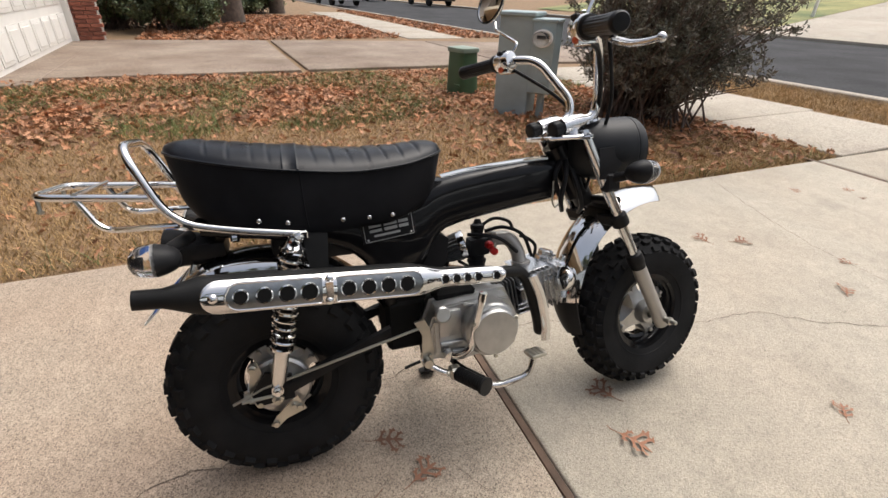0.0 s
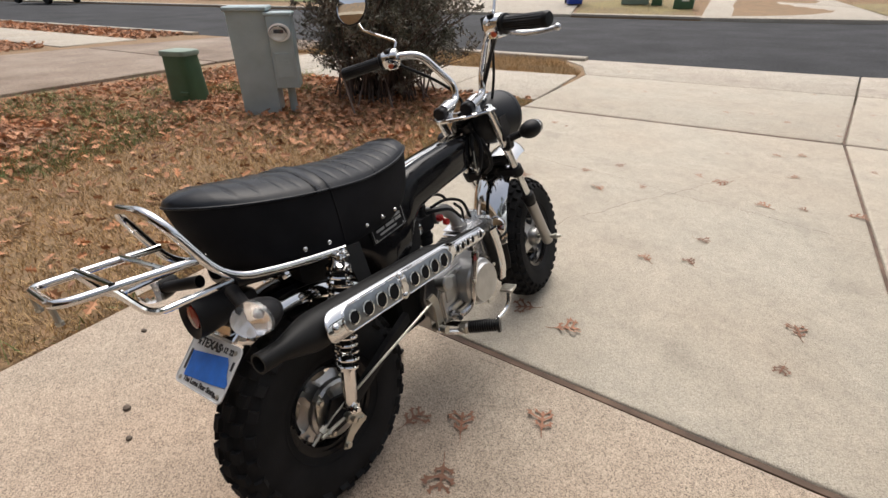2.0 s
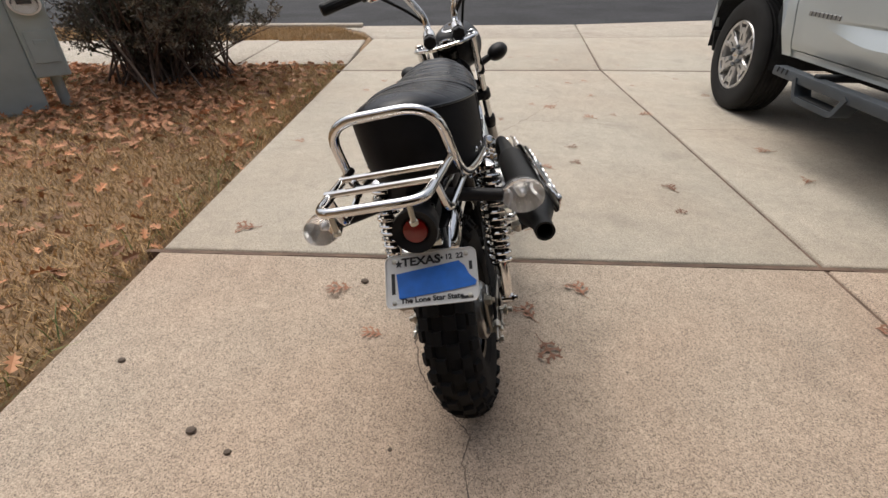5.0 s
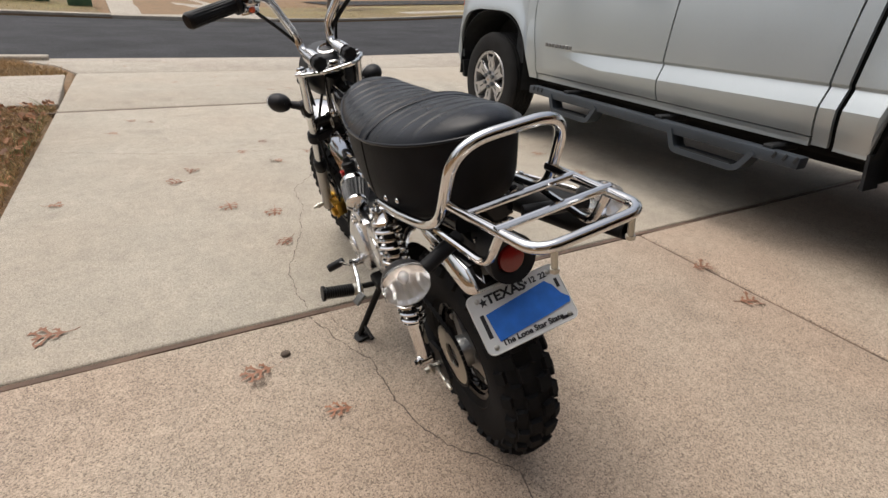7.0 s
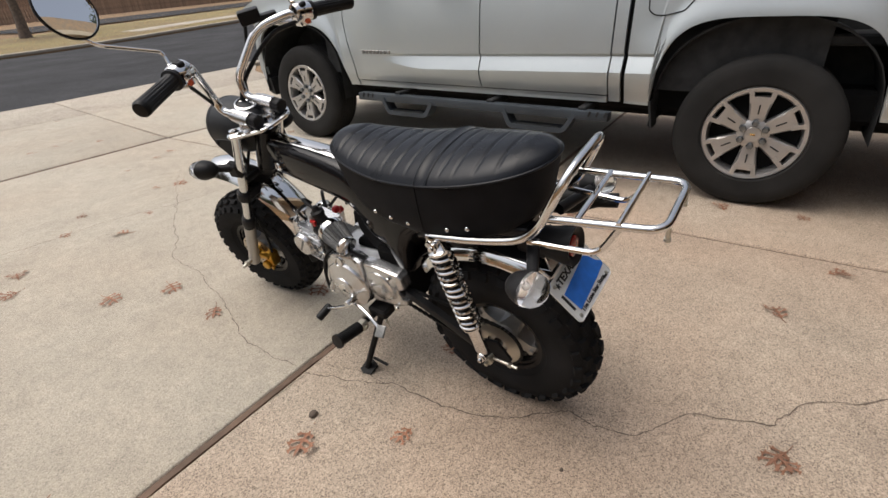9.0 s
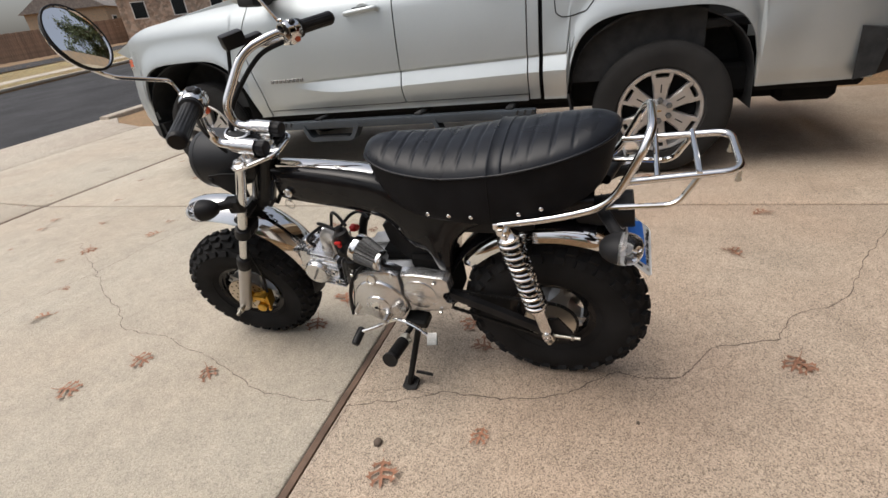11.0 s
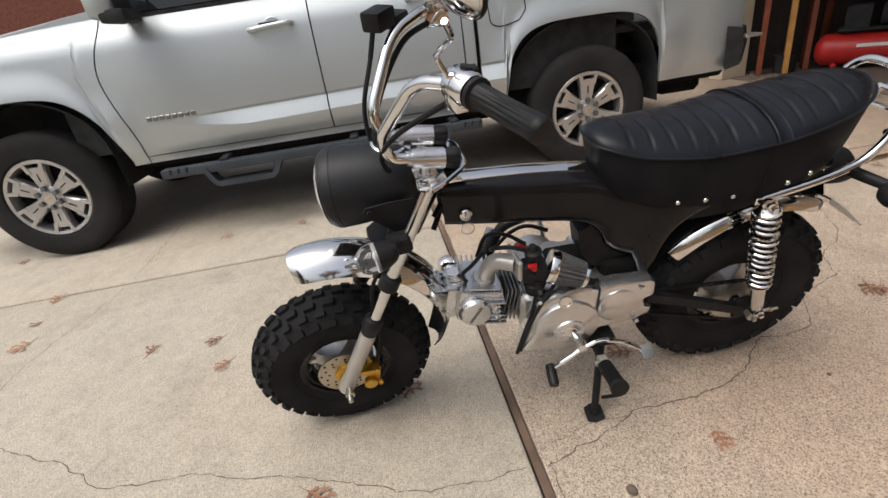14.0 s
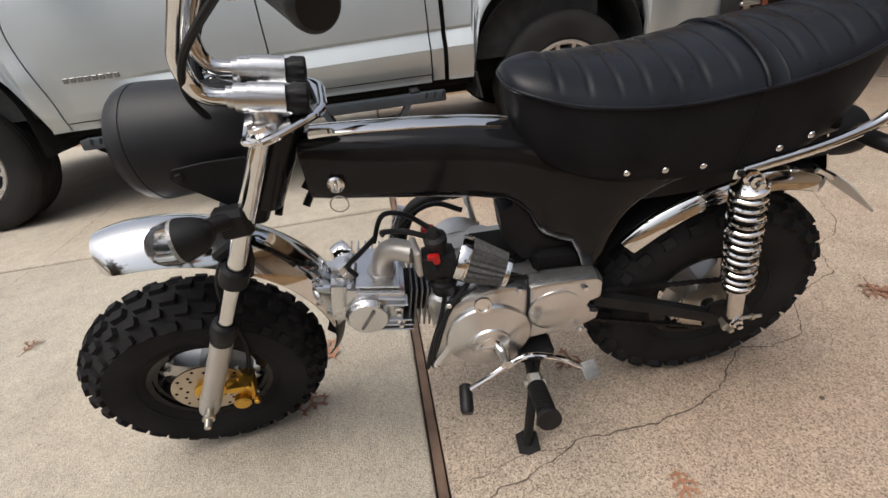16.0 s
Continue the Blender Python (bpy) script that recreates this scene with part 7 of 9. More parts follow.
part("bonnet", bm, SILVER, truck, "silver bonnet")
bm = B()
rings = []
for x in [-0.90 + 1.80 * i / 16 for i in range(17)]:
    k = (abs(x) / 0.9) ** 3.5
    y = 4.24 - 0.42 * k
    deep = 0.25 - 0.19 * k
    rings.append([Vector((x, y - deep, 0.40 + 0.06 * k)), Vector((x, y - 0.05, 0.40 + 0.06 * k)), Vector((x, y, 0.50 + 0.04 * k)), Vector((x, y - 0.01, 0.70)), Vector((x, y - 0.06, 1.02)), Vector((x, y - deep - 0.05, 1.02))])
loft(bm, rings)
part("front_bumper", bm, SILVER, truck, "silver front bumper")
for s in (-1, 1):
    # lamp unit that wraps round the corner of the wing
    bm = B()
    rings = []
    for i in range(11):
        y = 3.80 + 0.33 * i / 10
        lo, hi = 0.905 - 0.03 * i / 10, 0.975 + 0.05 * min(1.0, i / 5)
        col = [lo + (hi - lo) * j / 5 for j in range(6)]
        rings.append([Vector((s * (half_width(y, z) + 0.006), y, z)) for z in col] + [Vector((s * (half_width(y, z) - 0.03), y, z)) for z in reversed(col)])
    loft(bm, rings)
    lamp_unit = part("headlight", bm, REFLECTOR, truck, "clear wrap-round headlight")
    bm = B()
    rings = []
    for i in range(5):
        y = 3.82 + 0.10 * i / 4
        rings.append([Vector((s * (half_width(y, z) + 0.009), y, z)) for z in (0.915, 0.94, 0.965)] + [Vector((s * half_width(y, z), y, z)) for z in (0.965, 0.94, 0.915)])
    loft(bm, rings)
    part("side_marker", bm, ORANGE, lamp_unit, "amber side marker lens")
    # black valance under the corner of the bumper
    bm = B()
    rings = []
    for i in range(9):
        y = 3.70 + 0.36 * i / 8
        x = half_width(y, 0.5)
        rings.append([Vector((s * (x + 0.004), y, 0.475)), Vector((s * (x - 0.02), y, 0.33 + 0.02 * i / 8)), Vector((s * (x - 0.10), y, 0.33 + 0.02 * i / 8)), Vector((s * (x - 0.10), y, 0.475))])
    loft(bm, rings)
    part("valance", bm, TRUCK_BLACK, truck, "black plastic bumper valance")
bm = B()
box(bm, (0, 4.10, 0.82), (1.0, 0.10, 0.30), 0.03, None, 2)
part("grille", bm, TRUCK_BLACK, truck, "black grille")
# greenhouse
bm = B()
cab = [(0.70, 1.22), (0.78, 1.72), (1.2, 1.785), (1.7, 1.775), (1.95, 1.72), (2.68, 1.26)]
rings = []
for x in (-0.80, -0.66, 0.66, 0.80):
    k = 1.0 if abs(x) < 0.7 else 0.0
    rings.append([Vector((x * (1.0 if z < 1.4 else (0.86 if k == 0 else 0.95)), y, z - (0.02 if k == 0 and z > 1.5 else 0))) for y, z in cab])
loft(bm, rings)
part("cab_roof", bm, SILVER, truck, "silver cab and roof")
for s in (-1, 1):
    for nm, ya, yb in (("front_window", 1.58, 2.58), ("rear_window", 0.86, 1.52)):
        bm = B()
        zlo = 1.235
        if nm == "front_window":
            lp = [(2.56, zlo), (1.58, zlo + 0.012), (1.58, 1.66), (1.96, 1.665)]
        else:
            lp = [(1.52, zlo + 0.012), (0.84, zlo + 0.02), (0.86, 1.62), (1.52, 1.66)]
        pts = [Vector((s * (0.868 - 0.38 * max(0, z - 1.24) ** 1.15 * 0.62), y, z)) for y, z in lp]
        plate(bm, pts, (s * 0.008, 0, 0))
        part(nm, bm, TINT, truck, "dark tinted side window")
    bm = B()
    sweep(bm, rounded([(s * 0.872, 2.62, 1.245), (s * 0.75, 1.95, 1.685), (s * 0.72, 1.2, 1.735), (s * 0.74, 0.82, 1.66), (s * 0.862, 0.74, 1.25)], 0.06), 0.022, 8)
    part("roof_rail", bm, SILVER, truck)
bm = B()
plate(bm, [(-0.72, 2.66, 1.285), (0.72, 2.66, 1.285), (0.62, 1.97, 1.735), (-0.62, 1.97, 1.735)], (0, 0.01, 0.012))
part("windscreen", bm, TINT, truck, "dark windscreen")
# filler flap outline, badge bars
for s in (-1,):
    bm = B()
    lp = [(0.585, 1.045), (0.57, 1.065), (0.43, 1.072), (0.375, 1.045), (0.37, 0.985), (0.41, 0.935), (0.50, 0.915), (0.545, 0.918), (0.575, 0.94)]
    sweep(bm, rounded([Vector((s * (half_width(y, z) + 0.0005), y, z)) for y, z in lp + lp[:2]], 0.012, 3), 0.0035, 6)
    part("filler_flap_gap", bm, TRUCK_BLACK, truck, "thin gap round the fuel flap")
for s in (-1, 1):
    for k in range(8):
        bm = B()
        y = 2.535 - 0.0345 * k
        z = 0.714
        o = Vector((s * (half_width(y, z) + 0.002), y, z))
        box(bm, o, (0.006, 0.026, 0.024), 0.002)
        part("badge_bar", bm, BADGE, truck, "plain grey badge block")


def truck_wheel(y, s):
    c = Vector((s * 0.80, y, 0.372))
    R, w = 0.372, 0.255
    bm = B()
    prof = [(0.222, -0.42 * w), (0.24, -0.48 * w), (0.30, -0.50 * w), (0.335, -0.485 * w), (0.356, -0.44 * w), (0.366, -0.40 * w), (R, -0.34 * w)]
    for k in range(7):
        x = -0.34 + 0.68 * k / 6
        prof += [(R, (x - 0.035) * w), (R, (x + 0.035) * w), (R - 0.008, (x + 0.045) * w), (R - 0.008, (x + 0.068) * w)] if k < 6 else [(R, x * w)]
    prof += [(0.366, 0.40 * w), (0.356, 0.44 * w), (0.335, 0.485 * w), (0.30, 0.50 * w), (0.24, 0.48 * w), (0.222, 0.42 * w)]
    lathe(bm, prof, c, (s, 0, 0), 72, cap=False)
    tyre = part("wheel", bm, TRUCK_TYRE, truck, "road wheel with worn black tyre", sharp=30)
    bm = B()
    face = 0.445 * w
    lathe(bm, [(0.222, face - 0.03), (0.229, face), (0.224, face + 0.006), (0.207, face + 0.002), (0.200, face - 0.02), (0.197, face - 0.14), (0.10, face - 0.15)], c, (s, 0, 0), 60, cap=False)
    for k in range(6):
        a = 2 * math.pi * k / 6 + math.pi / 2
        d = Vector((0, math.cos(a), math.sin(a)))
        t = Vector((0, -math.sin(a), math.cos(a)))
        out_ = Vector((s, 0, 0))
        # broad spoke, its edges turned back
        rings = []
        for rr, ww, hx in ((0.040, 0.026, -0.012), (0.075, 0.036, -0.010), (0.12, 0.042, -0.004), (0.162, 0.050, 0.000), (0.182, 0.055, 0.000)):
            o = c + d * rr + out_ * (face + hx)
            rings.append([o + t * ww * 0.82, o - t * ww * 0.82, o - t * ww - out_ * 0.010, o - t * ww * 1.02 - out_ * 0.05, o + t * ww * 1.02 - out_ * 0.05, o + t * ww - out_ * 0.010])
        loft(bm, rings)
        # two arms that run on to the rim round a pocket
        for q in (-1, 1):
            rings = []
            for rr, off, ww, hx in ((0.150, 0.0330, 0.0130, 0.002), (0.176, 0.0410, 0.0105, 0.004), (0.194, 0.0460, 0.0105, 0.006), (0.212, 0.0510, 0.0130, 0.006)):
                o = c + d * rr + t * (q * off) + out_ * (face + hx)
                rings.append([o + t * ww, o - t * ww, o - t * ww * 1.1 - out_ * 0.05, o + t * ww * 1.1 - out_ * 0.05])
            loft(bm, rings)
    lathe(bm, [(0.075, face - 0.05), (0.072, face - 0.014), (0.060, face - 0.008), (0.038, face - 0.006), (0.036, face + 0.002), (0.0, face + 0.004)], c, (s, 0, 0), 36)
    part("rim", bm, ALLOY, tyre, "six-spoke alloy rim", sharp=30)
    for k in range(6):
        a = 2 * math.pi * k / 6 + math.pi / 2
        bm = B()
        d = Vector((0, math.cos(a), math.sin(a)))
        box(bm, c + d * 0.122 + Vector((s * (face - 0.0025), 0, 0)), (0.004, 0.046, 0.0065), 0.001, turn(math.degrees(a)))
        part("spoke_slot", bm, TRUCK_BLACK, tyre)
        bm = B()
        o = c + Vector((s * (face - 0.006), 0.057 * math.cos(a), 0.057 * math.sin(a)))
        lathe(bm, [(0.017, 0), (0.017, 0.016), (0.013, 0.022), (0, 0.023)], o, (s, 0, 0), 6)
        part("wheel_nut", bm, BRUSHED, tyre, "dark chrome wheel nut")
    # near-black disc puts the shade between the spokes into its colour
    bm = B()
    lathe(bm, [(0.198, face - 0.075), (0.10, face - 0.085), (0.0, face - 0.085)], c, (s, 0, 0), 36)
    part("brake_plate", bm, SHADE_BLACK, tyre)
    bm = B()
    box(bm, c + Vector((s * (face + 0.0055), 0, 0)), (0.003, 0.022, 0.006), 0.001)
    part("centre_badge", bm, GOLD, tyre, "small gold badge bar")


for s in (-1, 1):
    for y in (0.0, WHEELBASE):
        truck_wheel(y, s)


# ---- garage of this house ----
def slab_box(name, c, s, mat, label, cat, bevel=0.004):
    bm = B()
    box(bm, c, s, bevel)
    return tagged(finish(name, bm, mat, smooth=False), label, cat, kind="structure")


JAMB_X = 3.92
slab_box("wall_garage_east", (JAMB_X + 1.4, GARAGE_Y - 0.12, 1.5), (2.4, 0.24, 3.0), STUCCO, "pale stone house wall beside the garage", "wall")
slab_box("wall_garage_west", (-3.2, GARAGE_Y - 0.12, 1.5), (4.0, 0.24, 3.0), STUCCO, "pale stone house wall beside the garage", "wall")
slab_box("garage_jamb_east", (JAMB_X + 0.10, GARAGE_Y - 0.02, 1.15), (0.20, 0.30, 2.3), TAN_TRIM, "tan painted garage door jamb", "trim", 0.008)
slab_box("garage_jamb_west", (-1.10, GARAGE_Y - 0.02, 1.15), (0.20, 0.30, 2.3), TAN_TRIM, "tan painted garage door jamb", "trim", 0.008)
slab_box("garage_header", (1.45, GARAGE_Y - 0.12, 2.65), (5.3, 0.24, 0.70), STUCCO, "pale stone wall over the garage door", "wall")
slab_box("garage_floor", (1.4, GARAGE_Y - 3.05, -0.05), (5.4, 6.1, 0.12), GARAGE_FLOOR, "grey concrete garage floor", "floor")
slab_box("garage_back_wall", (1.4, GARAGE_Y - 6.1, 1.4), (5.6, 0.15, 2.8), GARAGE_WALL, "painted garage back wall, colour darkened to look dim", "wall")
slab_box("garage_side_wall_east", (4.17, GARAGE_Y - 3.1, 1.4), (0.12, 5.9, 2.8), GARAGE_WALL, "painted garage side wall, colour darkened to look dim", "wall")
slab_box("garage_side_wall_west", (-1.35, GARAGE_Y - 3.1, 1.4), (0.12, 5.9, 2.8), GARAGE_WALL, "painted garage side wall, colour darkened to look dim", "wall")
slab_box("garage_ceiling", (1.4, GARAGE_Y - 3.1, 2.85), (5.8, 6.3, 0.12), GARAGE_WALL, "garage ceiling, colour darkened to look dim", "ceiling")
slab_box("house_upper_wall", (1.4, GARAGE_Y - 0.12, 3.6), (13.0, 0.24, 1.2), STUCCO, "pale stone upper house wall", "wall")
# overhang added out of view to cut skylight on the garage front
slab_box("garage_shade_eave", (1.4, GARAGE_Y + 0.62, 2.72), (13.0, 1.24, 0.14), TAN_TRIM, "unseen tan eave added to shade the garage front", "roof")

# things just inside the garage
comp = thing("air_compressor", "red horizontal air compressor tank on the garage floor", "compressor", pose(3.24, -4.50, 0.01, 0, 0, 39))
bm = B()
prof = [(0.0, -0.46), (0.06, -0.455), (0.11, -0.43), (0.145, -0.39), (0.15, -0.36), (0.15, 0.36), (0.145, 0.39), (0.11, 0.43), (0.06, 0.455), (0.0, 0.46)]
lathe(bm, prof, (0, 0, 0.19), (1, 0, 0), 32)
part("tank", bm, TANK_RED, comp, "red steel air tank")
for x in (-0.28, 0.28):
    bm = B()
    box(bm, (x, 0, 0.035), (0.05, 0.26, 0.07), 0.01)
    part("foot", bm, TANK_RED, comp)
bm = B()
box(bm, (0.05, 0, 0.37), (0.5, 0.24, 0.03), 0.008)
box(bm, (0.16, 0, 0.48), (0.20, 0.20, 0.22), 0.03, None, 2)
lathe(bm, [(0.09, -0.11), (0.10, -0.09), (0.10, 0.09), (0.09, 0.11), (0, 0.11)], (-0.12, 0, 0.48), (1, 0, 0), 24)
part("pump", bm, TRUCK_BLACK, comp, "black pump and motor")
bm = B()
box(bm, (-0.02, 0.1485, 0.23), (0.30, 0.006, 0.030), 0.001)
part("maker_bar", bm, WHITE_PAINT, comp, "plain pale bar where the lettering is")
bm = B()
plate(bm, [(-0.39, 0.128, 0.245), (-0.345, 0.138, 0.245), (-0.345, 0.143, 0.20), (-0.367, 0.14, 0.165), (-0.39, 0.134, 0.20)], (-0.01, 0.012, 0))
part("badge", bm, LABEL_GREY, comp, "small shield badge")


def leaning_board(x, y, w, t, h, lean_x, mat, label):
    bm = B()
    box(bm, (0, 0, h / 2), (w, t, h), 0.004)
    ob = finish("board", bm, mat)
    ob.matrix_world = pose(x, y, 0.012, 0, lean_x, -40)
    return tagged(ob, label, "board", group="boards leaning in the garage")


leaning_board(3.84, -3.80, 0.10, 0.05, 2.1, -2, CEDAR, "dark red cedar post leaning in the garage")
leaning_board(3.66, -3.95, 0.11, 0.05, 2.0, 4, PINE, "orange pine plank leaning in the garage")
leaning_board(3.72, -4.25, 0.22, 0.05, 2.1, 1, CEDAR, "dark red cedar post standing in the garage")
rackt = thing("storage_shelf", "dark cluttered storage shelf against the garage wall", "shelf", pose(3.6, -5.55, 0.01, 0, 0, 0))
for z in (0.25, 0.85, 1.45, 2.05):
    bm = B()
    box(bm, (0, 0, z), (0.9, 1.6, 0.03), 0.004)
    part("shelf_board", bm, CEDAR, rackt)
for x in (-0.42, 0.42):
    for y in (-0.77, 0.77):
        bm = B()
        box(bm, (x, y, 1.07), (0.05, 0.05, 2.14), 0.004)
        part("shelf_post", bm, CEDAR, rackt)
rng = random.Random(4)
for k in range(10):
    bm = B()
    hh = rng.uniform(0.15, 0.4)
    box(bm, (0, 0, hh / 2), (rng.uniform(0.2, 0.35), rng.uniform(0.2, 0.35), hh), 0.01)
    ob = finish("storage_box", bm, rng.choice([TRUCK_BLACK, FILTER, UTILITY_GREEN, GARAGE_WALL, CEDAR]))
    ob.matrix_world = pose(3.45 + rng.uniform(-0.15, 0.15), -5.55 + rng.uniform(-0.6, 0.6), 0.026 + (0.26, 0.86, 1.46)[k % 3], 0, 0, rng.uniform(-20, 20))
    tagged(ob, "dim boxed tools on the garage shelf", "box", group="boxes on the garage shelf")
bin_ = thing("dark_tub", "black plastic tub on the garage floor", "tub", pose(3.74, -4.02, 0.012))
bm = B()
loft(bm, [[Vector((0.11 * k * math.cos(a), 0.11 * k * math.sin(a), z)) for a in (2 * math.pi * i / 24 for i in range(24))] for z, k in ((0, 0.85), (0.16, 1.0), (0.17, 1.06), (0.18, 1.06), (0.175, 0.96), (0.02, 0.8))])
part("tub", bm, TRUCK_BLACK, bin_)

# ---- neighbour's house ----
nh = thing("neighbour_house", "brick house with a white panelled garage door", "house", pose(0, 0, 0))
NY = -2.45
bm = B()
box(bm, (-8.2, NY - 4.0, 3.1), (6.2, 7.8, 1.2), 0.0)
box(bm, (-11.15, NY - 4.1, 1.5), (0.4, 7.8, 3.0), 0.0)
box(bm, (-10.75, NY + 0.10, 1.5), (0.44, 0.60, 3.0), 0.0)
box(bm, (-5.4, NY - 4.1, 1.5), (0.6, 7.8, 3.0), 0.0)
part("wall", bm, MORTAR, nh, "house walls")
bm = B()
plate(bm, [(-4.6, NY + 0.5, 3.6), (-12.1, NY + 0.5, 3.6), (-12.1, NY - 4.2, 5.6), (-4.6, NY - 4.2, 5.6)], (0, 0, 0.15))
plate(bm, [(-4.6, NY - 8.6, 3.6), (-12.1, NY - 8.6, 3.6), (-12.1, NY - 4.2, 5.6), (-4.6, NY - 4.2, 5.6)], (0, 0, 0.15))
part("roof", bm, ROOF, nh, "shingled roof")
bm = B()
box(bm, (-8.05, NY - 0.08, 1.15), (4.6, 0.05, 2.3), 0.0)
gdoor = part("garage_door", bm, WHITE_PAINT, nh, "white panelled garage door")
for r in range(4):
    for k in range(8):
        bm = B()
        box(bm, (-10.02 + 0.562 * k, NY - 0.048, 0.30 + 0.56 * r), (0.47, 0.014, 0.42), 0.012, None, 2)
        box(bm, (-10.02 + 0.562 * k, NY - 0.040, 0.30 + 0.56 * r), (0.37, 0.014, 0.32), 0.010, None, 1)
        part("door_panel", bm, WHITE_PAINT, gdoor)
for x in (-10.40, -5.68):
    bm = B()
    box(bm, (x, NY - 0.04, 1.2), (0.12, 0.16, 2.4), 0.006)
    part("door_frame", bm, WHITE_PAINT, nh, "white door frame")
bm = B()
box(bm, (-8.2, NY + 0.14, -0.02), (5.2, 0.42, 0.09), 0.01)
part("apron", bm, NEIGHBOUR, nh)
brick_me = None
for r in range(34):
    for k in range(3):
        if brick_me is None:
            bm = B()
            box(bm, (0, 0, 0), (0.09, 0.195, 0.062), 0.004)
            first = part("brick", bm, BRICK, nh)
            brick_me = first.data
            ob = first
        else:
            ob = new("brick", brick_me)
            ob.parent = nh
        ob.location = (-10.52, NY + 0.33 - 0.205 * k + (0.05 if r % 2 else 0.0), 0.06 + 0.072 * r)

# ---- utility boxes on the lawn ----
ped = thing("meter_pedestal", "grey-blue electric meter pedestal on the lawn", "utility box", pose(-2.84, 2.44, -0.02, 0, 0, 38) @ Matrix.Diagonal((1.32, 1.25, 1.06, 1)))
bm = B()
box(bm, (-0.05, 0.02, 0.41), (0.25, 0.22, 0.86), 0.006)
part("cabinet", bm, UTILITY_GREY, ped)
bm = B()
box(bm, (-0.05, 0.015, 0.855), (0.28, 0.26, 0.035), 0.008)
part("lid", bm, UTILITY_GREY, ped, "overhanging lid")
bm = B()
box(bm, (0.155, -0.02, 0.52), (0.16, 0.18, 0.58), 0.006)
box(bm, (0.155, -0.02, 0.815), (0.18, 0.20, 0.025), 0.005)
mbox = part("meter_box", bm, UTILITY_GREY, ped, "meter socket box")
bm = B()
box(bm, (0.155, -0.113, 0.42), (0.12, 0.006, 0.20), 0.003)
box(bm, (0.155, -0.117, 0.45), (0.06, 0.004, 0.03), 0.002)
part("cover_plate", bm, UTILITY_GREY, mbox)
bm = B()
lathe(bm, [(0.066, 0), (0.066, 0.02), (0.070, 0.022), (0.070, 0.036), (0.060, 0.04)], (0.155, -0.11, 0.68), (0, -1, 0), 32, cap=False)
lathe(bm, [(0.062, 0.03), (0.0, 0.032)], (0.155, -0.11, 0.68), (0, -1, 0), 32, cap=False)
part("meter", bm, WHITE_PAINT, mbox, "round electric meter")
bm = B()
lathe(bm, [(0.057, 0.036), (0.057, 0.085), (0.050, 0.10), (0.0, 0.105)], (0.155, -0.11, 0.68), (0, -1, 0), 32)
gl = part("meter_glass", bm, CLEAR, mbox, "glass meter dome")
gl.visible_shadow = False
bm = B()
box(bm, (0.155, -0.148, 0.69), (0.06, 0.006, 0.026), 0.002)
part("meter_dial", bm, FILTER, mbox)
bm = B()
rod(bm, (0.16, -0.02, 0.0), (0.16, -0.02, 0.26), 0.027, seg=18)
part("conduit", bm, UTILITY_GREY, ped, "grey plastic conduit")

gp = thing("green_pedestal", "small green telecom pedestal on the lawn", "utility box", pose(-3.95, 2.36, -0.02, 0, 0, 12) @ Matrix.Diagonal((1.18, 1.15, 1.12, 1)))
bm = B()
rings = []
for z, k in ((0, 1.0), (0.05, 0.99), (0.42, 0.88), (0.425, 0.84)):
    rings.append([Vector((0.14 * k * math.copysign(abs(math.cos(a)) ** 0.45, math.cos(a)), 0.12 * k * math.copysign(abs(math.sin(a)) ** 0.45, math.sin(a)), z)) for a in (2 * math.pi * (i + 0.5) / 24 for i in range(24))])
loft(bm, rings)
part("housing", bm, UTILITY_GREEN, gp)
bm = B()
rings = []
for z, k in ((0.415, 0.98), (0.44, 1.0), (0.455, 0.96), (0.462, 0.6)):
    rings.append([Vector((0.14 * k * math.copysign(abs(math.cos(a)) ** 0.45, math.cos(a)), 0.12 * k * math.copysign(abs(math.sin(a)) ** 0.45, math.sin(a)), z)) for a in (2 * math.pi * (i + 0.5) / 24 for i in range(24))])
loft(bm, rings)
part("cap", bm, CAP_GREEN, gp, "pale green cap")
bm = B()
box(bm, (0.06, -0.115, 0.10), (0.09, 0.02, 0.03), 0.005)
part("latch", bm, UTILITY_GREEN, gp)


# ---- plants ----
def leaf_quad(bm, p, d, size, rng, ratio=0.4):
    d = d.normalized()
    a = Vector((rng.uniform(-1, 1), rng.uniform(-1, 1), rng.uniform(-1, 1)))
    w = d.cross(a)
    if w.length < 1e-4:
        w = d.orthogonal()
    w.normalize()
    up = d.cross(w)
    l, ww = size, size * ratio
    vs = [bm.verts.new(q) for q in (p, p + d * l * 0.5 + w * ww * 0.5 + up * l * 0.06, p + d * l, p + d * l * 0.5 - w * ww * 0.5 + up * l * 0.06)]
    bm.faces.new(vs)


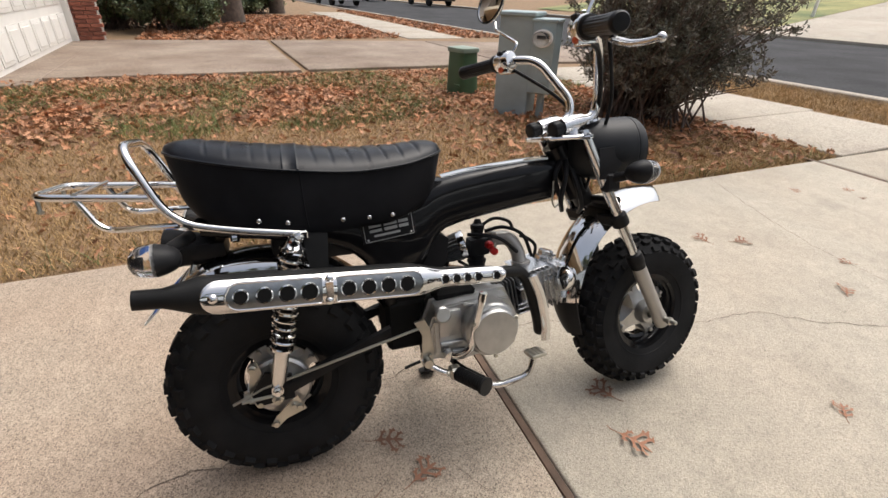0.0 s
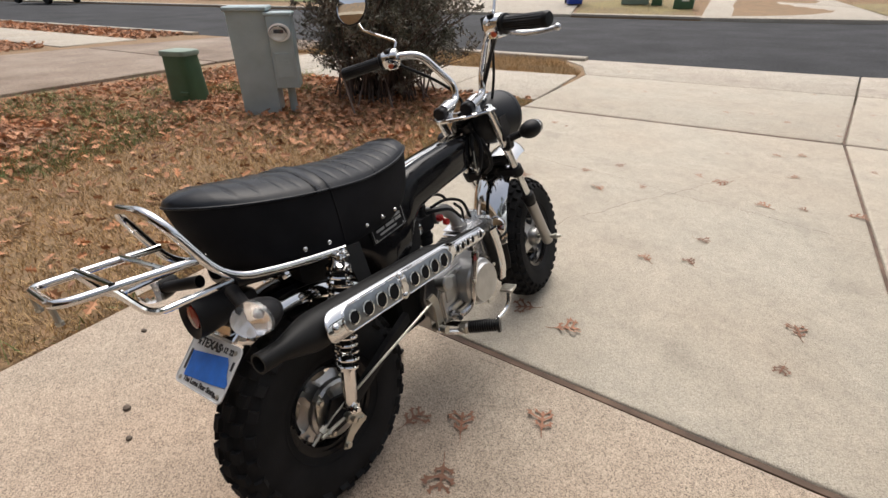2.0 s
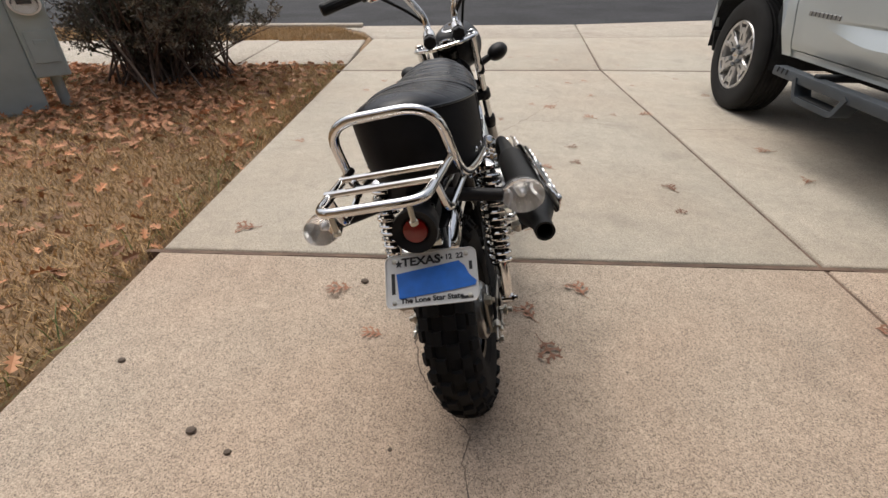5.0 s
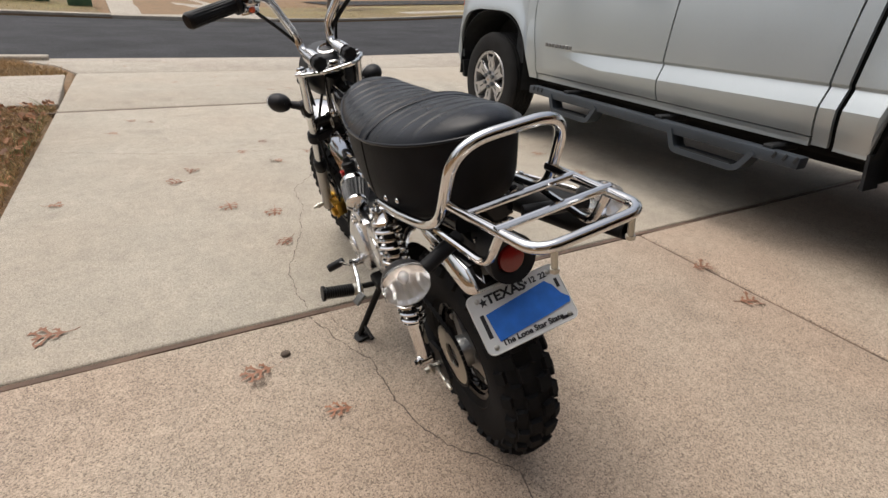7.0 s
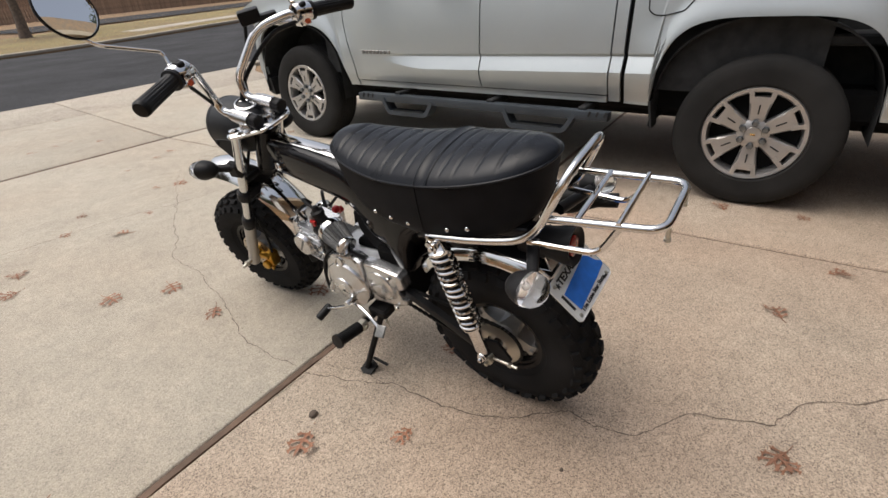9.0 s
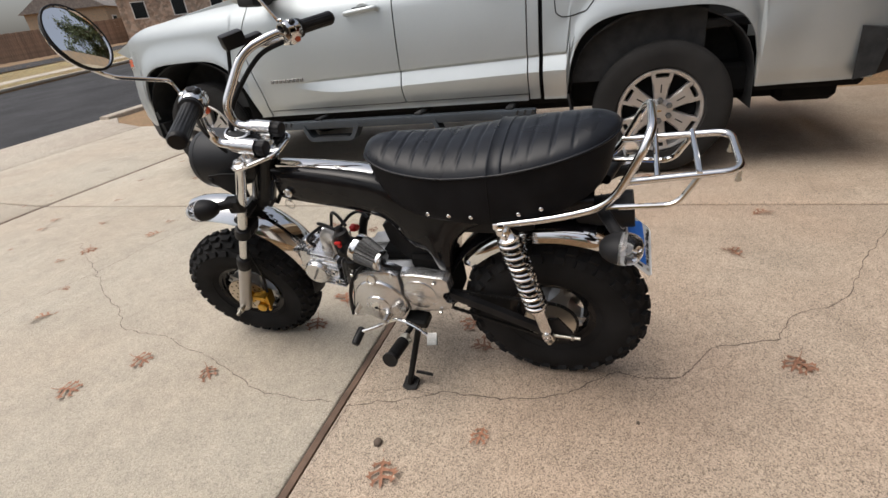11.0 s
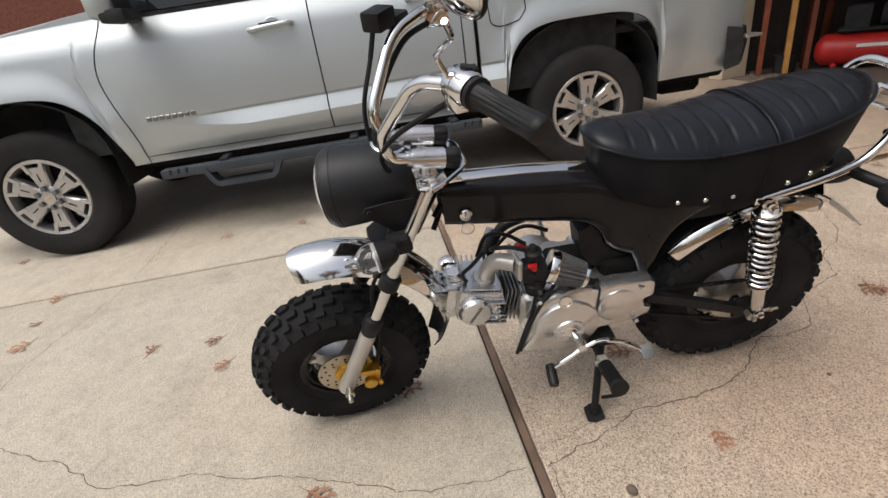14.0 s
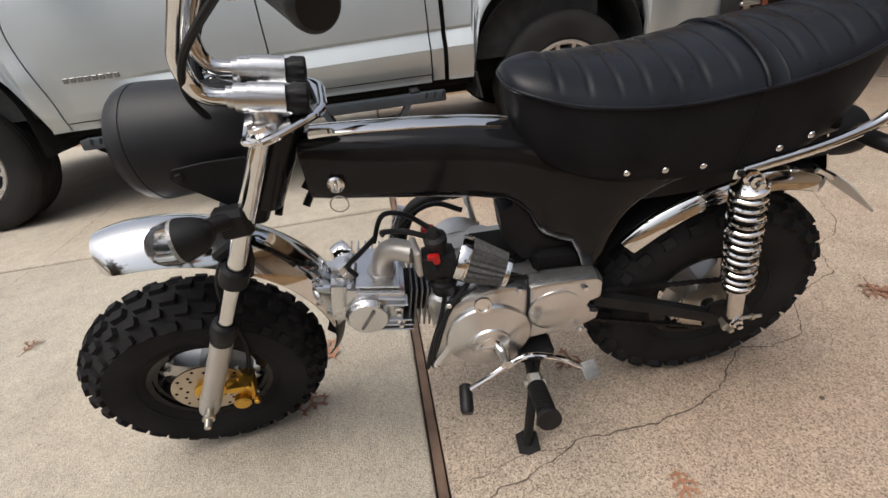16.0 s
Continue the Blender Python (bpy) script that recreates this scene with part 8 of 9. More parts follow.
def bush(name, label, at, spread, tall, stems, seed, leaf_mat, leaf_size, leaves, ratio=0.4, full=0.0, twigs=True, clear=None):
    """Many thin stems that fork outward, set with small leaves along their ends."""
    rng = random.Random(seed)
    ob = thing(name, label, "bush", Matrix.Translation(at))
    bs, bl = B(), B()
    ends = []
    for i in range(stems):
        a = 2 * math.pi * rng.random()
        out = spread * math.sqrt(rng.random()) * 0.95
        h = tall * (rng.uniform(0.12, 1.0) if full else rng.uniform(0.25, 1.0)) * (1 - 0.30 * (out / spread) ** 2)
        base = Vector((rng.gauss(0, 0.20 * spread), rng.gauss(0, 0.20 * spread), 0))
        tip = Vector((math.cos(a) * out, math.sin(a) * out, h))
        if clear and (min((base - clear).to_2d().length, (tip - clear).to_2d().length) < 0.75):
            continue
        mid = base.lerp(tip, 0.5) + Vector((rng.uniform(-0.1, 0.1), rng.uniform(-0.1, 0.1), 0.12 * h))
        path = spline([base, mid, tip], 3)
        sweep(bs, path, [0.011, 0.006, 0.003], 5)
        for k in range(7):
            s = rng.uniform(0.3, 1.0)
            p = path[min(len(path) - 1, int(s * len(path)))]
            q = p + Vector((rng.gauss(0, 0.14), rng.gauss(0, 0.14), rng.uniform(-0.02, 0.24))) * (0.6 + spread * 0.35)
            if twigs:
                sweep(bs, [p, p.lerp(q, 0.5) + Vector((0, 0, 0.02)), q], [0.004, 0.0025, 0.0015], 3)
            ends.append((p, q))
    for i in range(leaves):
        p, q = ends[rng.randrange(len(ends))]
        o = p.lerp(q, rng.random() ** 0.6) + Vector((rng.gauss(0, 0.02), rng.gauss(0, 0.02), rng.gauss(0, 0.02)))
        if o.z < 0.08 or clear and (o - clear).to_2d().length < 0.62:
            continue
        leaf_quad(bl, o, Vector((rng.gauss(0, 1), rng.gauss(0, 1), rng.gauss(0.5, 0.8))), leaf_size * rng.uniform(0.6, 1.3), rng, ratio)
    part("stem", bs, TWIG, ob, "thin brown twiggy stems")
    part("foliage", bl, leaf_mat, ob, smooth=False)
    return ob


bush("sage_bush", "large twiggy grey-green bush at the lawn corner", (-2.30, 3.45, -0.02), 1.15, 2.0, 240, 11, BUSH_LEAF, 0.042, 56000, 0.35, clear=Vector((-0.50, -1.10, 0)))
bush("hedge_shrub", "dense dark green shrub by the neighbour's house", (-12.75, -0.75, -0.02), 1.1, 2.2, 150, 12, HEDGE_LEAF, 0.085, 30000, 0.6, 1.0)
bush("hedge_shrub", "dense dark green shrub by the neighbour's house", (-13.9, -2.2, -0.02), 1.5, 2.4, 150, 13, HEDGE_LEAF, 0.09, 26000, 0.6, 1.0)
bush("hedge_shrub", "dense dark shrub further along the street", (-21.5, 1.5, -0.02), 1.9, 2.0, 110, 14, HEDGE_LEAF, 0.13, 14000, 0.6, 1.0)
bush("hedge_shrub", "dense dark shrub further along the street", (-19.0, -0.5, -0.02), 1.8, 2.0, 110, 15, HEDGE_LEAF, 0.13, 14000, 0.6, 1.0)


def tree(name, label, at, r, tall, seed, leaf_mat, leaves, leaf_size, crown):
    rng = random.Random(seed)
    ob = thing(name, label, "tree", Matrix.Translation(at))
    bm = B()
    trunk = spline([(0, 0, -0.05), (0.03, 0.02, tall * 0.2), (-0.05, 0.05, tall * 0.45), (0.05, 0.0, tall * 0.6)], 6)
    sweep(bm, trunk, [r * 1.45, r * 1.05, r * 0.95, r * 0.9, r * 0.8], 12)
    ends = []
    for i in range(11):
        a = 2 * math.pi * i / 11 + rng.uniform(-0.3, 0.3)
        p = trunk[-1 - rng.randrange(6)]
        q = p + Vector((math.cos(a) * crown * rng.uniform(0.5, 1), math.sin(a) * crown * rng.uniform(0.5, 1), tall * rng.uniform(0.15, 0.45)))
        path = spline([p, p.lerp(q, 0.5) + Vector((0, 0, 0.25)), q], 4)
        sweep(bm, path, [r * 0.5, r * 0.25, r * 0.08], 7)
        for k in range(9):
            s = path[rng.randrange(3, len(path))]
            e = s + Vector((rng.gauss(0, 0.6), rng.gauss(0, 0.6), rng.gauss(0.25, 0.4)))
            sweep(bm, [s, e], [r * 0.12, r * 0.03], 5)
            ends.append((s, e))
    part("trunk", bm, BARK, ob, "rough grey-brown trunk and limbs")
    bl = B()
    for i in range(leaves):
        p, q = ends[rng.randrange(len(ends))]
        o = p.lerp(q, rng.random()) + Vector((rng.gauss(0, 0.22), rng.gauss(0, 0.22), rng.gauss(0, 0.2)))
        leaf_quad(bl, o, Vector((rng.gauss(0, 1), rng.gauss(0, 1), rng.gauss(-0.2, 0.8))), leaf_size * rng.uniform(0.6, 1.3), rng, 0.5)
    part("crown", bl, leaf_mat, ob, smooth=False)


tree("oak_tree", "oak tree with a thick trunk in leaf litter", (-15.4, 0.6, 0), 0.24, 6.5, 21, LITTER, 5000, 0.13, 2.6)
tree("oak_tree", "oak tree beside the street verge", (-21.0, 2.6, 0), 0.22, 6.5, 22, HEDGE_LEAF, 4000, 0.14, 2.4)
tree("oak_tree", "young tree on the far verge", (9.6, 24.5, height(9.6, 24.5)), 0.16, 5.5, 23, HEDGE_LEAF, 4000, 0.13, 2.0)
tree("oak_tree", "large half-bare oak tree beyond the parked truck", (13.2, -3.0, height(13.2, -3.0)), 0.30, 10.0, 24, HEDGE_LEAF, 12000, 0.26, 5.2)
tree("oak_tree", "large half-bare oak tree beyond the parked truck", (12.5, -7.5, height(12.5, -7.5)), 0.28, 8.5, 25, HEDGE_LEAF, 8000, 0.24, 4.4)


def oak_leaf_mesh(seed):
    """A dry red-oak leaf: narrow middle, three pairs of pointed lobes, a thin stalk."""
    rng = random.Random(seed)
    bm = B()
    curl, twist = rng.uniform(0.05, 0.28), rng.uniform(-0.15, 0.15)

    def lift(x, y):
        return curl * abs(x) * (0.6 + abs(x)) + 0.06 * math.sin(math.pi * y) + twist * x * (y - 0.5)

    def vert(x, y):
        return bm.verts.new((x, y, lift(x, y)))

    spine = [(0, 0.0, 0.012), (0, 0.14, 0.035), (0, 0.27, 0.060), (0, 0.39, 0.030), (0, 0.53, 0.055), (0, 0.64, 0.026), (0, 0.77, 0.050), (0, 0.90, 0.045), (0, 1.07, 0.004)]
    rows = [(vert(-w, y), vert(0, y), vert(w, y)) for _, y, w in spine]
    for p, q in zip(rows, rows[1:]):
        bm.faces.new((p[0], p[1], q[1], q[0]))
        bm.faces.new((p[1], p[2], q[2], q[1]))
    for side in (-1, 1):
        for r, reach, fwd in ((1, 0.30, 0.12), (3, 0.46, 0.20), (5, 0.36, 0.22)):
            k = reach * rng.uniform(0.75, 1.2)
            f = fwd * rng.uniform(0.7, 1.3)
            a_, b_ = rows[r][0 if side < 0 else 2], rows[r + 1][0 if side < 0 else 2]
            ym = (spine[r][1] + spine[r + 1][1]) / 2
            n1, n2 = vert(side * k * 0.45, ym + f * 0.45 - 0.035), vert(side * k * 0.45, ym + f * 0.45 + 0.035)
            w1, w2 = vert(side * k * 0.74, ym + f * 0.75 - 0.055), vert(side * k * 0.70, ym + f * 0.75 + 0.060)
            t1, t2, t3 = vert(side * k * 0.96, ym + f * 0.80 - 0.085), vert(side * k * 1.10, ym + f * 1.15), vert(side * k * 0.70, ym + f * 1.10 + 0.11)
            mid = vert(side * k * 0.86, ym + f * 0.92)
            for q in ((a_, n1, n2, b_), (n1, w1, w2, n2), (w1, t1, mid), (w1, mid, w2), (mid, t2, w2), (w2, t2, t3)):
                bm.faces.new(q if side > 0 else tuple(reversed(q)))
    sweep(bm, [(0.03, -0.30, 0.05), (0.02, -0.14, 0.0), (0, 0.04, 0.012)], [0.012, 0.012, 0.01], 5)
    bmesh.ops.transform(bm, matrix=Matrix.Translation((0, -0.45, 0.01)), verts=bm.verts[:])
    me = bpy.data.meshes.new("oak_leaf")
    bm.to_mesh(me)
    bm.free()
    me.materials.append(OAK_LEAF)
    return me


LEAF_MESHES = [oak_leaf_mesh(40 + i) for i in range(6)]
rng = random.Random(7)


def drop_leaf(x, y, size, spin=None, mesh=None):
    ob = new("oak_leaf", LEAF_MESHES[rng.randrange(6) if mesh is None else mesh])
    s = size * rng.uniform(0.9, 1.1)
    ob.matrix_world = pose(x, y, height(x, y) + 0.001, rng.uniform(-6, 6), rng.uniform(-8, 8), rng.uniform(0, 360) if spin is None else spin) @ Matrix.Diagonal((s, s, s, 1))
    return tagged(ob, "dry brown lobed oak leaf on the driveway", "leaf", group="oak leaves on the driveway")


BIG = ((0.60, 0.58), (0.66, 0.14), (0.46, 0.02), (0.33, -0.03), (0.49, -0.15), (0.43, 0.63), (0.13, 0.90), (0.0, 1.37), (0.17, 1.22), (0.40, 1.97), (-0.17, 0.16), (0.32, -0.93), (1.40, -1.19), (1.0, -0.97), (1.57, -0.09), (1.48, -0.33), (1.34, 0.96), (2.13, 1.47), (2.08, 1.03), (1.27, 2.15), (1.06, 2.43), (-0.64, 0.60), (-0.17, 1.80), (-0.08, 1.96), (1.69, 2.22), (1.96, -0.78))
for x, y in BIG:
    drop_leaf(x, y, 0.088)
SMALL = ((0.44, 2.45), (0.26, 2.24), (0.63, 2.11), (0.92, 2.48), (0.78, 1.24), (0.96, 1.30), (0.99, 1.55), (1.46, 2.19), (1.22, 4.45), (1.02, 4.40), (1.54, 3.25), (1.38, 3.17), (1.50, 4.25), (1.28, 0.72), (-0.03, -0.07), (1.32, -2.04), (1.16, -2.02), (-0.68, 1.68), (0.31, -0.94), (-0.42, 2.95), (2.4, 2.75), (2.7, 4.3), (0.2, 5.0), (0.9, 5.3), (1.97, -1.13), (1.45, 2.74), (-0.3, 3.3), (2.2, 4.9))
for x, y in SMALL:
    drop_leaf(x, y, 0.06)
for i in range(26):
    drop_leaf(rng.uniform(-0.6, 4.2), rng.uniform(3.0, 6.9), rng.uniform(0.03, 0.06))
for x, y, r in ((-0.09, 0.20, 0.012), (-0.44, -0.41, 0.011), (-0.33, -0.47, 0.008), (0.05, -0.47, 0.005), (-0.74, -0.17, 0.009)):
    bm = B()
    rings = [[Vector((r * k * math.cos(a) * 1.2, r * k * math.sin(a), z * r)) for a in (2 * math.pi * i / 10 for i in range(10))] for z, k in ((0, 0.6), (0.35, 1.0), (0.8, 0.85), (1.1, 0.35))]
    loft(bm, rings)
    ob = finish("acorn_cap", bm, CRACK)
    ob.location = (x, y, 0.0)
    tagged(ob, "small dark acorn cap on the concrete", "acorn", group="acorn caps on the driveway")


# ---- lawn ----
def blade(bm, p, h, lean, w, a):
    dx, dy = math.cos(a), math.sin(a)
    q = (p[0] + lean[0] * 0.45, p[1] + lean[1] * 0.45, p[2] + h * 0.65)
    t = (p[0] + lean[0], p[1] + lean[1], p[2] + h)
    vs = [(p[0] - dx * w, p[1] - dy * w, p[2]), (p[0] + dx * w, p[1] + dy * w, p[2]), (q[0] + dx * w * 0.8, q[1] + dy * w * 0.8, q[2]), (q[0] - dx * w * 0.8, q[1] - dy * w * 0.8, q[2]), t]
    return vs


def grass(name, label, n, area, mat, seed, hmin, hmax, keep):
    rng = random.Random(seed)
    verts, faces = [], []
    for i in range(n):
        x, y = area(rng)
        if not keep(x, y, rng):
            continue
        h = rng.uniform(hmin, hmax)
        lean = (rng.gauss(0, 1) * h * 0.8, rng.gauss(0, 1) * h * 0.8)
        k = len(verts)
        verts += blade(None, (x, y, ground_level(x, y) - 0.004), h, lean, rng.uniform(0.0012, 0.0026), rng.uniform(0, 6.28))
        faces += [(k, k + 1, k + 2, k + 3), (k + 3, k + 2, k + 4)]
    me = bpy.data.meshes.new(name)
    me.from_pydata(verts, [], faces)
    me.materials.append(mat)
    return tagged(new(name, me), label, "grass", kind="stuff")


def on_lawn(x, y, rng):
    return x < left_edge(y) - 0.012 - 0.02 * rng.random() and not (4.05 < y < 5.72) and y < 6.9 and x > -6.05 + 0.10 * (y + 2.4)


def near_patch(rng):
    d = rng.random() ** 1.6
    return -0.70 - 4.85 * d, rng.uniform(-3.3, 4.1)


grass("dry_lawn_grass", "dormant straw-brown lawn grass beside the driveway", 210000, near_patch, DRY_GRASS, 31, 0.012, 0.045, on_lawn)
grass("green_weed_grass", "patches of green weeds among the dry lawn", 95000, near_patch, GREEN_GRASS, 32, 0.02, 0.13, lambda x, y, r: on_lawn(x, y, r) and (noise.noise(Vector((x * 1.1, y * 1.1, 3.0))) > 0.52 - 0.56 * smooth01((-2.6 - x) / 0.6) or x > left_edge(y) - 0.10 and r.random() < 0.12))
grass("verge_grass", "straw-coloured grass on the street verge", 26000, lambda r: (r.uniform(-6, -0.75), r.uniform(5.7, 6.9)), DRY_GRASS, 33, 0.03, 0.09, lambda x, y, r: x < left_edge(5.8) - 0.06 - 0.62 * max(0, (y - 5.9)))


def litter(name, label, n, place, mat, seed, smin, smax):
    rng = random.Random(seed)
    verts, faces = [], []
    for i in range(n):
        x, y = place(rng)
        if x is None:
            continue
        z = ground_level(x, y) + rng.uniform(0.006, 0.05)
        s = rng.uniform(smin, smax)
        m = Euler((rng.gauss(0, 0.45), rng.gauss(0, 0.45), rng.uniform(0, 6.28))).to_matrix()
        k = len(verts)
        shape = ((0, -1.2, 0), (0.12, -0.7, 0.05), (0.65, -0.45, 0.35), (0.14, -0.25, 0.05), (0.85, 0.25, 0.45), (0.14, 0.3, 0.05), (0.55, 0.9, 0.3), (0, 1.2, 0), (-0.55, 0.9, 0.3), (-0.14, 0.3, 0.05), (-0.85, 0.25, 0.45), (-0.14, -0.25, 0.05), (-0.65, -0.45, 0.35), (-0.12, -0.7, 0.05))
        c = rng.uniform(0.3, 1.2)
        for a, b, d in shape:
            v = m @ Vector((a * s * 0.5, b * s * 0.5, d * s * 0.5 * c))
            verts.append((x + v.x, y + v.y, z + v.z))
        verts.append((x, y, z))
        for j in range(14):
            faces.append((k + j, k + (j + 1) % 14, k + 14))
    me = bpy.data.meshes.new(name)
    me.from_pydata(verts, [], faces)
    me.materials.append(mat)
    return tagged(new(name, me), label, "leaves", kind="stuff")


def lawn_litter(rng):
    x, y = -0.75 - 5.2 * rng.random(), rng.uniform(-3.5, 4.05)
    if not on_lawn(x, y, rng):
        return None, None
    # thick drifts on the far side of the lawn and under the bush, thin towards the driveway
    d = 1.15 * smooth01((-2.85 - x) / 0.6) + 0.9 * math.exp(-((x + 2.3) ** 2 + (y - 3.0) ** 2) / 1.5)
    d *= 0.60 + 0.8 * noise.noise(Vector((x * 0.7, y * 0.7, 1.0)))
    return (x, y) if rng.random() < d + 0.05 else (None, None)


litter("lawn_leaf_litter", "drift of fallen brown oak leaves on the lawn", 46000, lawn_litter, LITTER, 51, 0.03, 0.072)
litter("far_leaf_litter", "fallen leaves under the neighbour's tree", 9000, lambda r: (r.uniform(-19, -10.4), r.uniform(-1.5, 4.0)), LITTER, 52, 0.07, 0.14)
litter("far_leaf_litter", "fallen leaves on the verge along the street", 3500, lambda r: (r.uniform(-24, -10.4), r.uniform(5.7, 6.9)), LITTER, 53, 0.07, 0.14)
litter("street_leaf_litter", "scattered pale leaves on the asphalt", 420, lambda r: (r.uniform(-10, 12), 7.3 + 7 * r.random() ** 2), PALE_LEAF, 54, 0.05, 0.09)


# ---- across the street ----
def on_ground(x, y, rz=0):
    return pose(x, y, height(x, y), 0, 0, rz)


wb = thing("wheelie_bin", "blue wheeled recycling bin at the kerb", "bin", on_ground(-4.6, 19.4, 20))
bm = B()
rings = []
for z, k in ((0.05, 0.82), (0.12, 0.86), (0.95, 1.0), (0.99, 1.04), (1.02, 1.04)):
    rings.append([Vector((0.33 * k * math.copysign(abs(math.cos(a)) ** 0.35, math.cos(a)), 0.40 * k * math.copysign(abs(math.sin(a)) ** 0.35, math.sin(a)), z)) for a in (2 * math.pi * (i + 0.5) / 24 for i in range(24))])
loft(bm, rings)
part("body", bm, BIN_BLUE, wb)
bm = B()
box(bm, (0, 0, 1.06), (0.70, 0.84, 0.08), 0.03, None, 2)
part("lid", bm, BIN_BLUE, wb)
for s in (-1, 1):
    bm = B()
    lathe(bm, [(0.13, -0.03), (0.13, 0.03), (0, 0.03)], (s * 0.30, 0.36, 0.13), (1, 0, 0), 20)
    part("wheel", bm, TRUCK_BLACK, wb)
bm = B()
box(bm, (-0.05, -0.40, 0.72), (0.16, 0.01, 0.06), 0.0)
box(bm, (0.12, -0.405, 0.90), (0.18, 0.01, 0.05), 0.0)
part("label_bar", bm, WHITE_PAINT, wb, "plain white label bars")


def cabinet(x, y, rz, sx, sy, sz, label):
    ob = thing("utility_cabinet", label, "utility box", on_ground(x, y, rz))
    bm = B()
    box(bm, (0, 0, sz / 2), (sx, sy, sz), 0.02, None, 2)
    part("housing", bm, CAP_GREEN if sx > 0.7 else UTILITY_GREEN, ob)
    bm = B()
    box(bm, (0, 0, sz - 0.03), (sx + 0.05, sy + 0.05, 0.06), 0.01)
    part("lid", bm, UTILITY_GREEN, ob)
    bm = B()
    box(bm, (0.05, -sy / 2 - 0.004, sz * 0.68), (0.22, 0.008, 0.2), 0.0)
    part("notice", bm, WHITE_PAINT, ob, "blank white notice")
    return ob


cabinet(-2.45, 19.9, 8, 0.95, 0.8, 0.85, "green padmount transformer cabinet on the far verge")
cabinet(-1.65, 19.6, 4, 0.35, 0.3, 1.0, "grey-green meter post cabinet on the far verge")
cabinet(-0.70, 18.9, 0, 0.62, 0.35, 0.5, "small slatted green utility cabinet on the far verge")
post = thing("mailbox_post", "white wooden post beside the far driveway", "post", on_ground(-11.9, 22.5))
bm = B()
box(bm, (0, 0, 0.5), (0.10, 0.10, 1.0), 0.008)
part("post", bm, WHITE_PAINT, post)
bm = B()
box(bm, (0, -0.1, 1.1), (0.2, 0.5, 0.22), 0.05, None, 2)
part("mailbox", bm, WHITE_PAINT, post)


def parked_car(name, label, x, y, rz, paint, tall):
    """A far parked car: body, glasshouse, four wheels and lamps."""
    ob = thing(name, label, "car", on_ground(x, y, rz))
    bm = B()
    prof = [(-2.2, 0.35), (-2.25, 0.75), (-2.1, 0.98), (-1.0, 1.02), (1.0, 1.0), (2.0, 0.85), (2.25, 0.62), (2.22, 0.35)]
    rings = []
    for xx, k in ((-0.9, 0.94), (-0.84, 1.0), (0.84, 1.0), (0.9, 0.94)):
        rings.append([Vector((xx, yy, 0.35 + (zz - 0.35) * k)) for yy, zz in prof])
    loft(bm, rings)
    part("body", bm, paint, ob)
    bm = B()
    prof = [(-2.0, 0.98), (-1.7, tall - 0.04), (0.1, tall), (0.5, tall - 0.08), (1.2, 0.98)]
    rings = []
    for xx, k in ((-0.80, 0.0), (-0.68, 1.0), (0.68, 1.0), (0.80, 0.0)):
        rings.append([Vector((xx * (1 if k or zz < 1.2 else 0.9), yy, zz)) for yy, zz in prof])
    loft(bm, rings)
    part("glasshouse", bm, TINT, ob)
    bm = B()
    box(bm, (0, -0.75, tall), (1.25, 1.7, 0.05), 0.02)
    part("roof", bm, paint, ob)
    for s in (-1, 1):
        for yy in (-1.4, 1.4):
            bm = B()
            lathe(bm, [(0.34, -0.1), (0.36, 0), (0.34, 0.1), (0.2, 0.11), (0, 0.11)], (s * 0.82, yy, 0.36), (s, 0, 0), 20)
            part("wheel", bm, TRUCK_TYRE, ob)
        bm = B()
        box(bm, (s * 0.68, 2.17, 0.72), (0.32, 0.12, 0.14), 0.03)
        part("headlight", bm, REFLECTOR, ob)
    bm = B()
    box(bm, (0, 2.24, 0.60), (0.8, 0.06, 0.20), 0.02)
    part("grille", bm, TRUCK_BLACK, ob)


parked_car("parked_car", "white car parked at the kerb far down the street", -34.0, 8.2, -84, CAR_WHITE, 1.62)
parked_car("parked_car", "dark car parked on the far side of the street", -35.5, 15.6, -84, CAR_DARK, 1.6)
parked_car("parked_car", "dark car parked at the kerb far down the street", -47.0, 14.5, -86, CAR_DARK, 1.6)
parked_car("parked_car", "dark car parked at the kerb far down the street", -53.0, 9.0, -86, CAR_DARK, 1.5)

# stop sign beyond the truck
ss = thing("stop_sign", "red octagonal road sign on a steel post", "road sign", pose(7.4, 4.95, height(7.4, 4.95) - 0.02, 0, 0, -60))
bm = B()
box(bm, (0, 0, 1.3), (0.05, 0.04, 2.6), 0.004)
part("post", bm, STEEL, ss, "perforated steel post")
for rad, mat, off, nm in ((0.40, WHITE_PAINT, -0.024, "sign_edge"), (0.375, SIGN_RED, -0.028, "sign_face")):
    bm = B()
    plate(bm, [(rad * math.cos(radians(22.5 + 45 * i)), off, 2.38 + rad * math.sin(radians(22.5 + 45 * i))) for i in range(8)], (0, 0.004, 0))
    part(nm, bm, mat, ss)

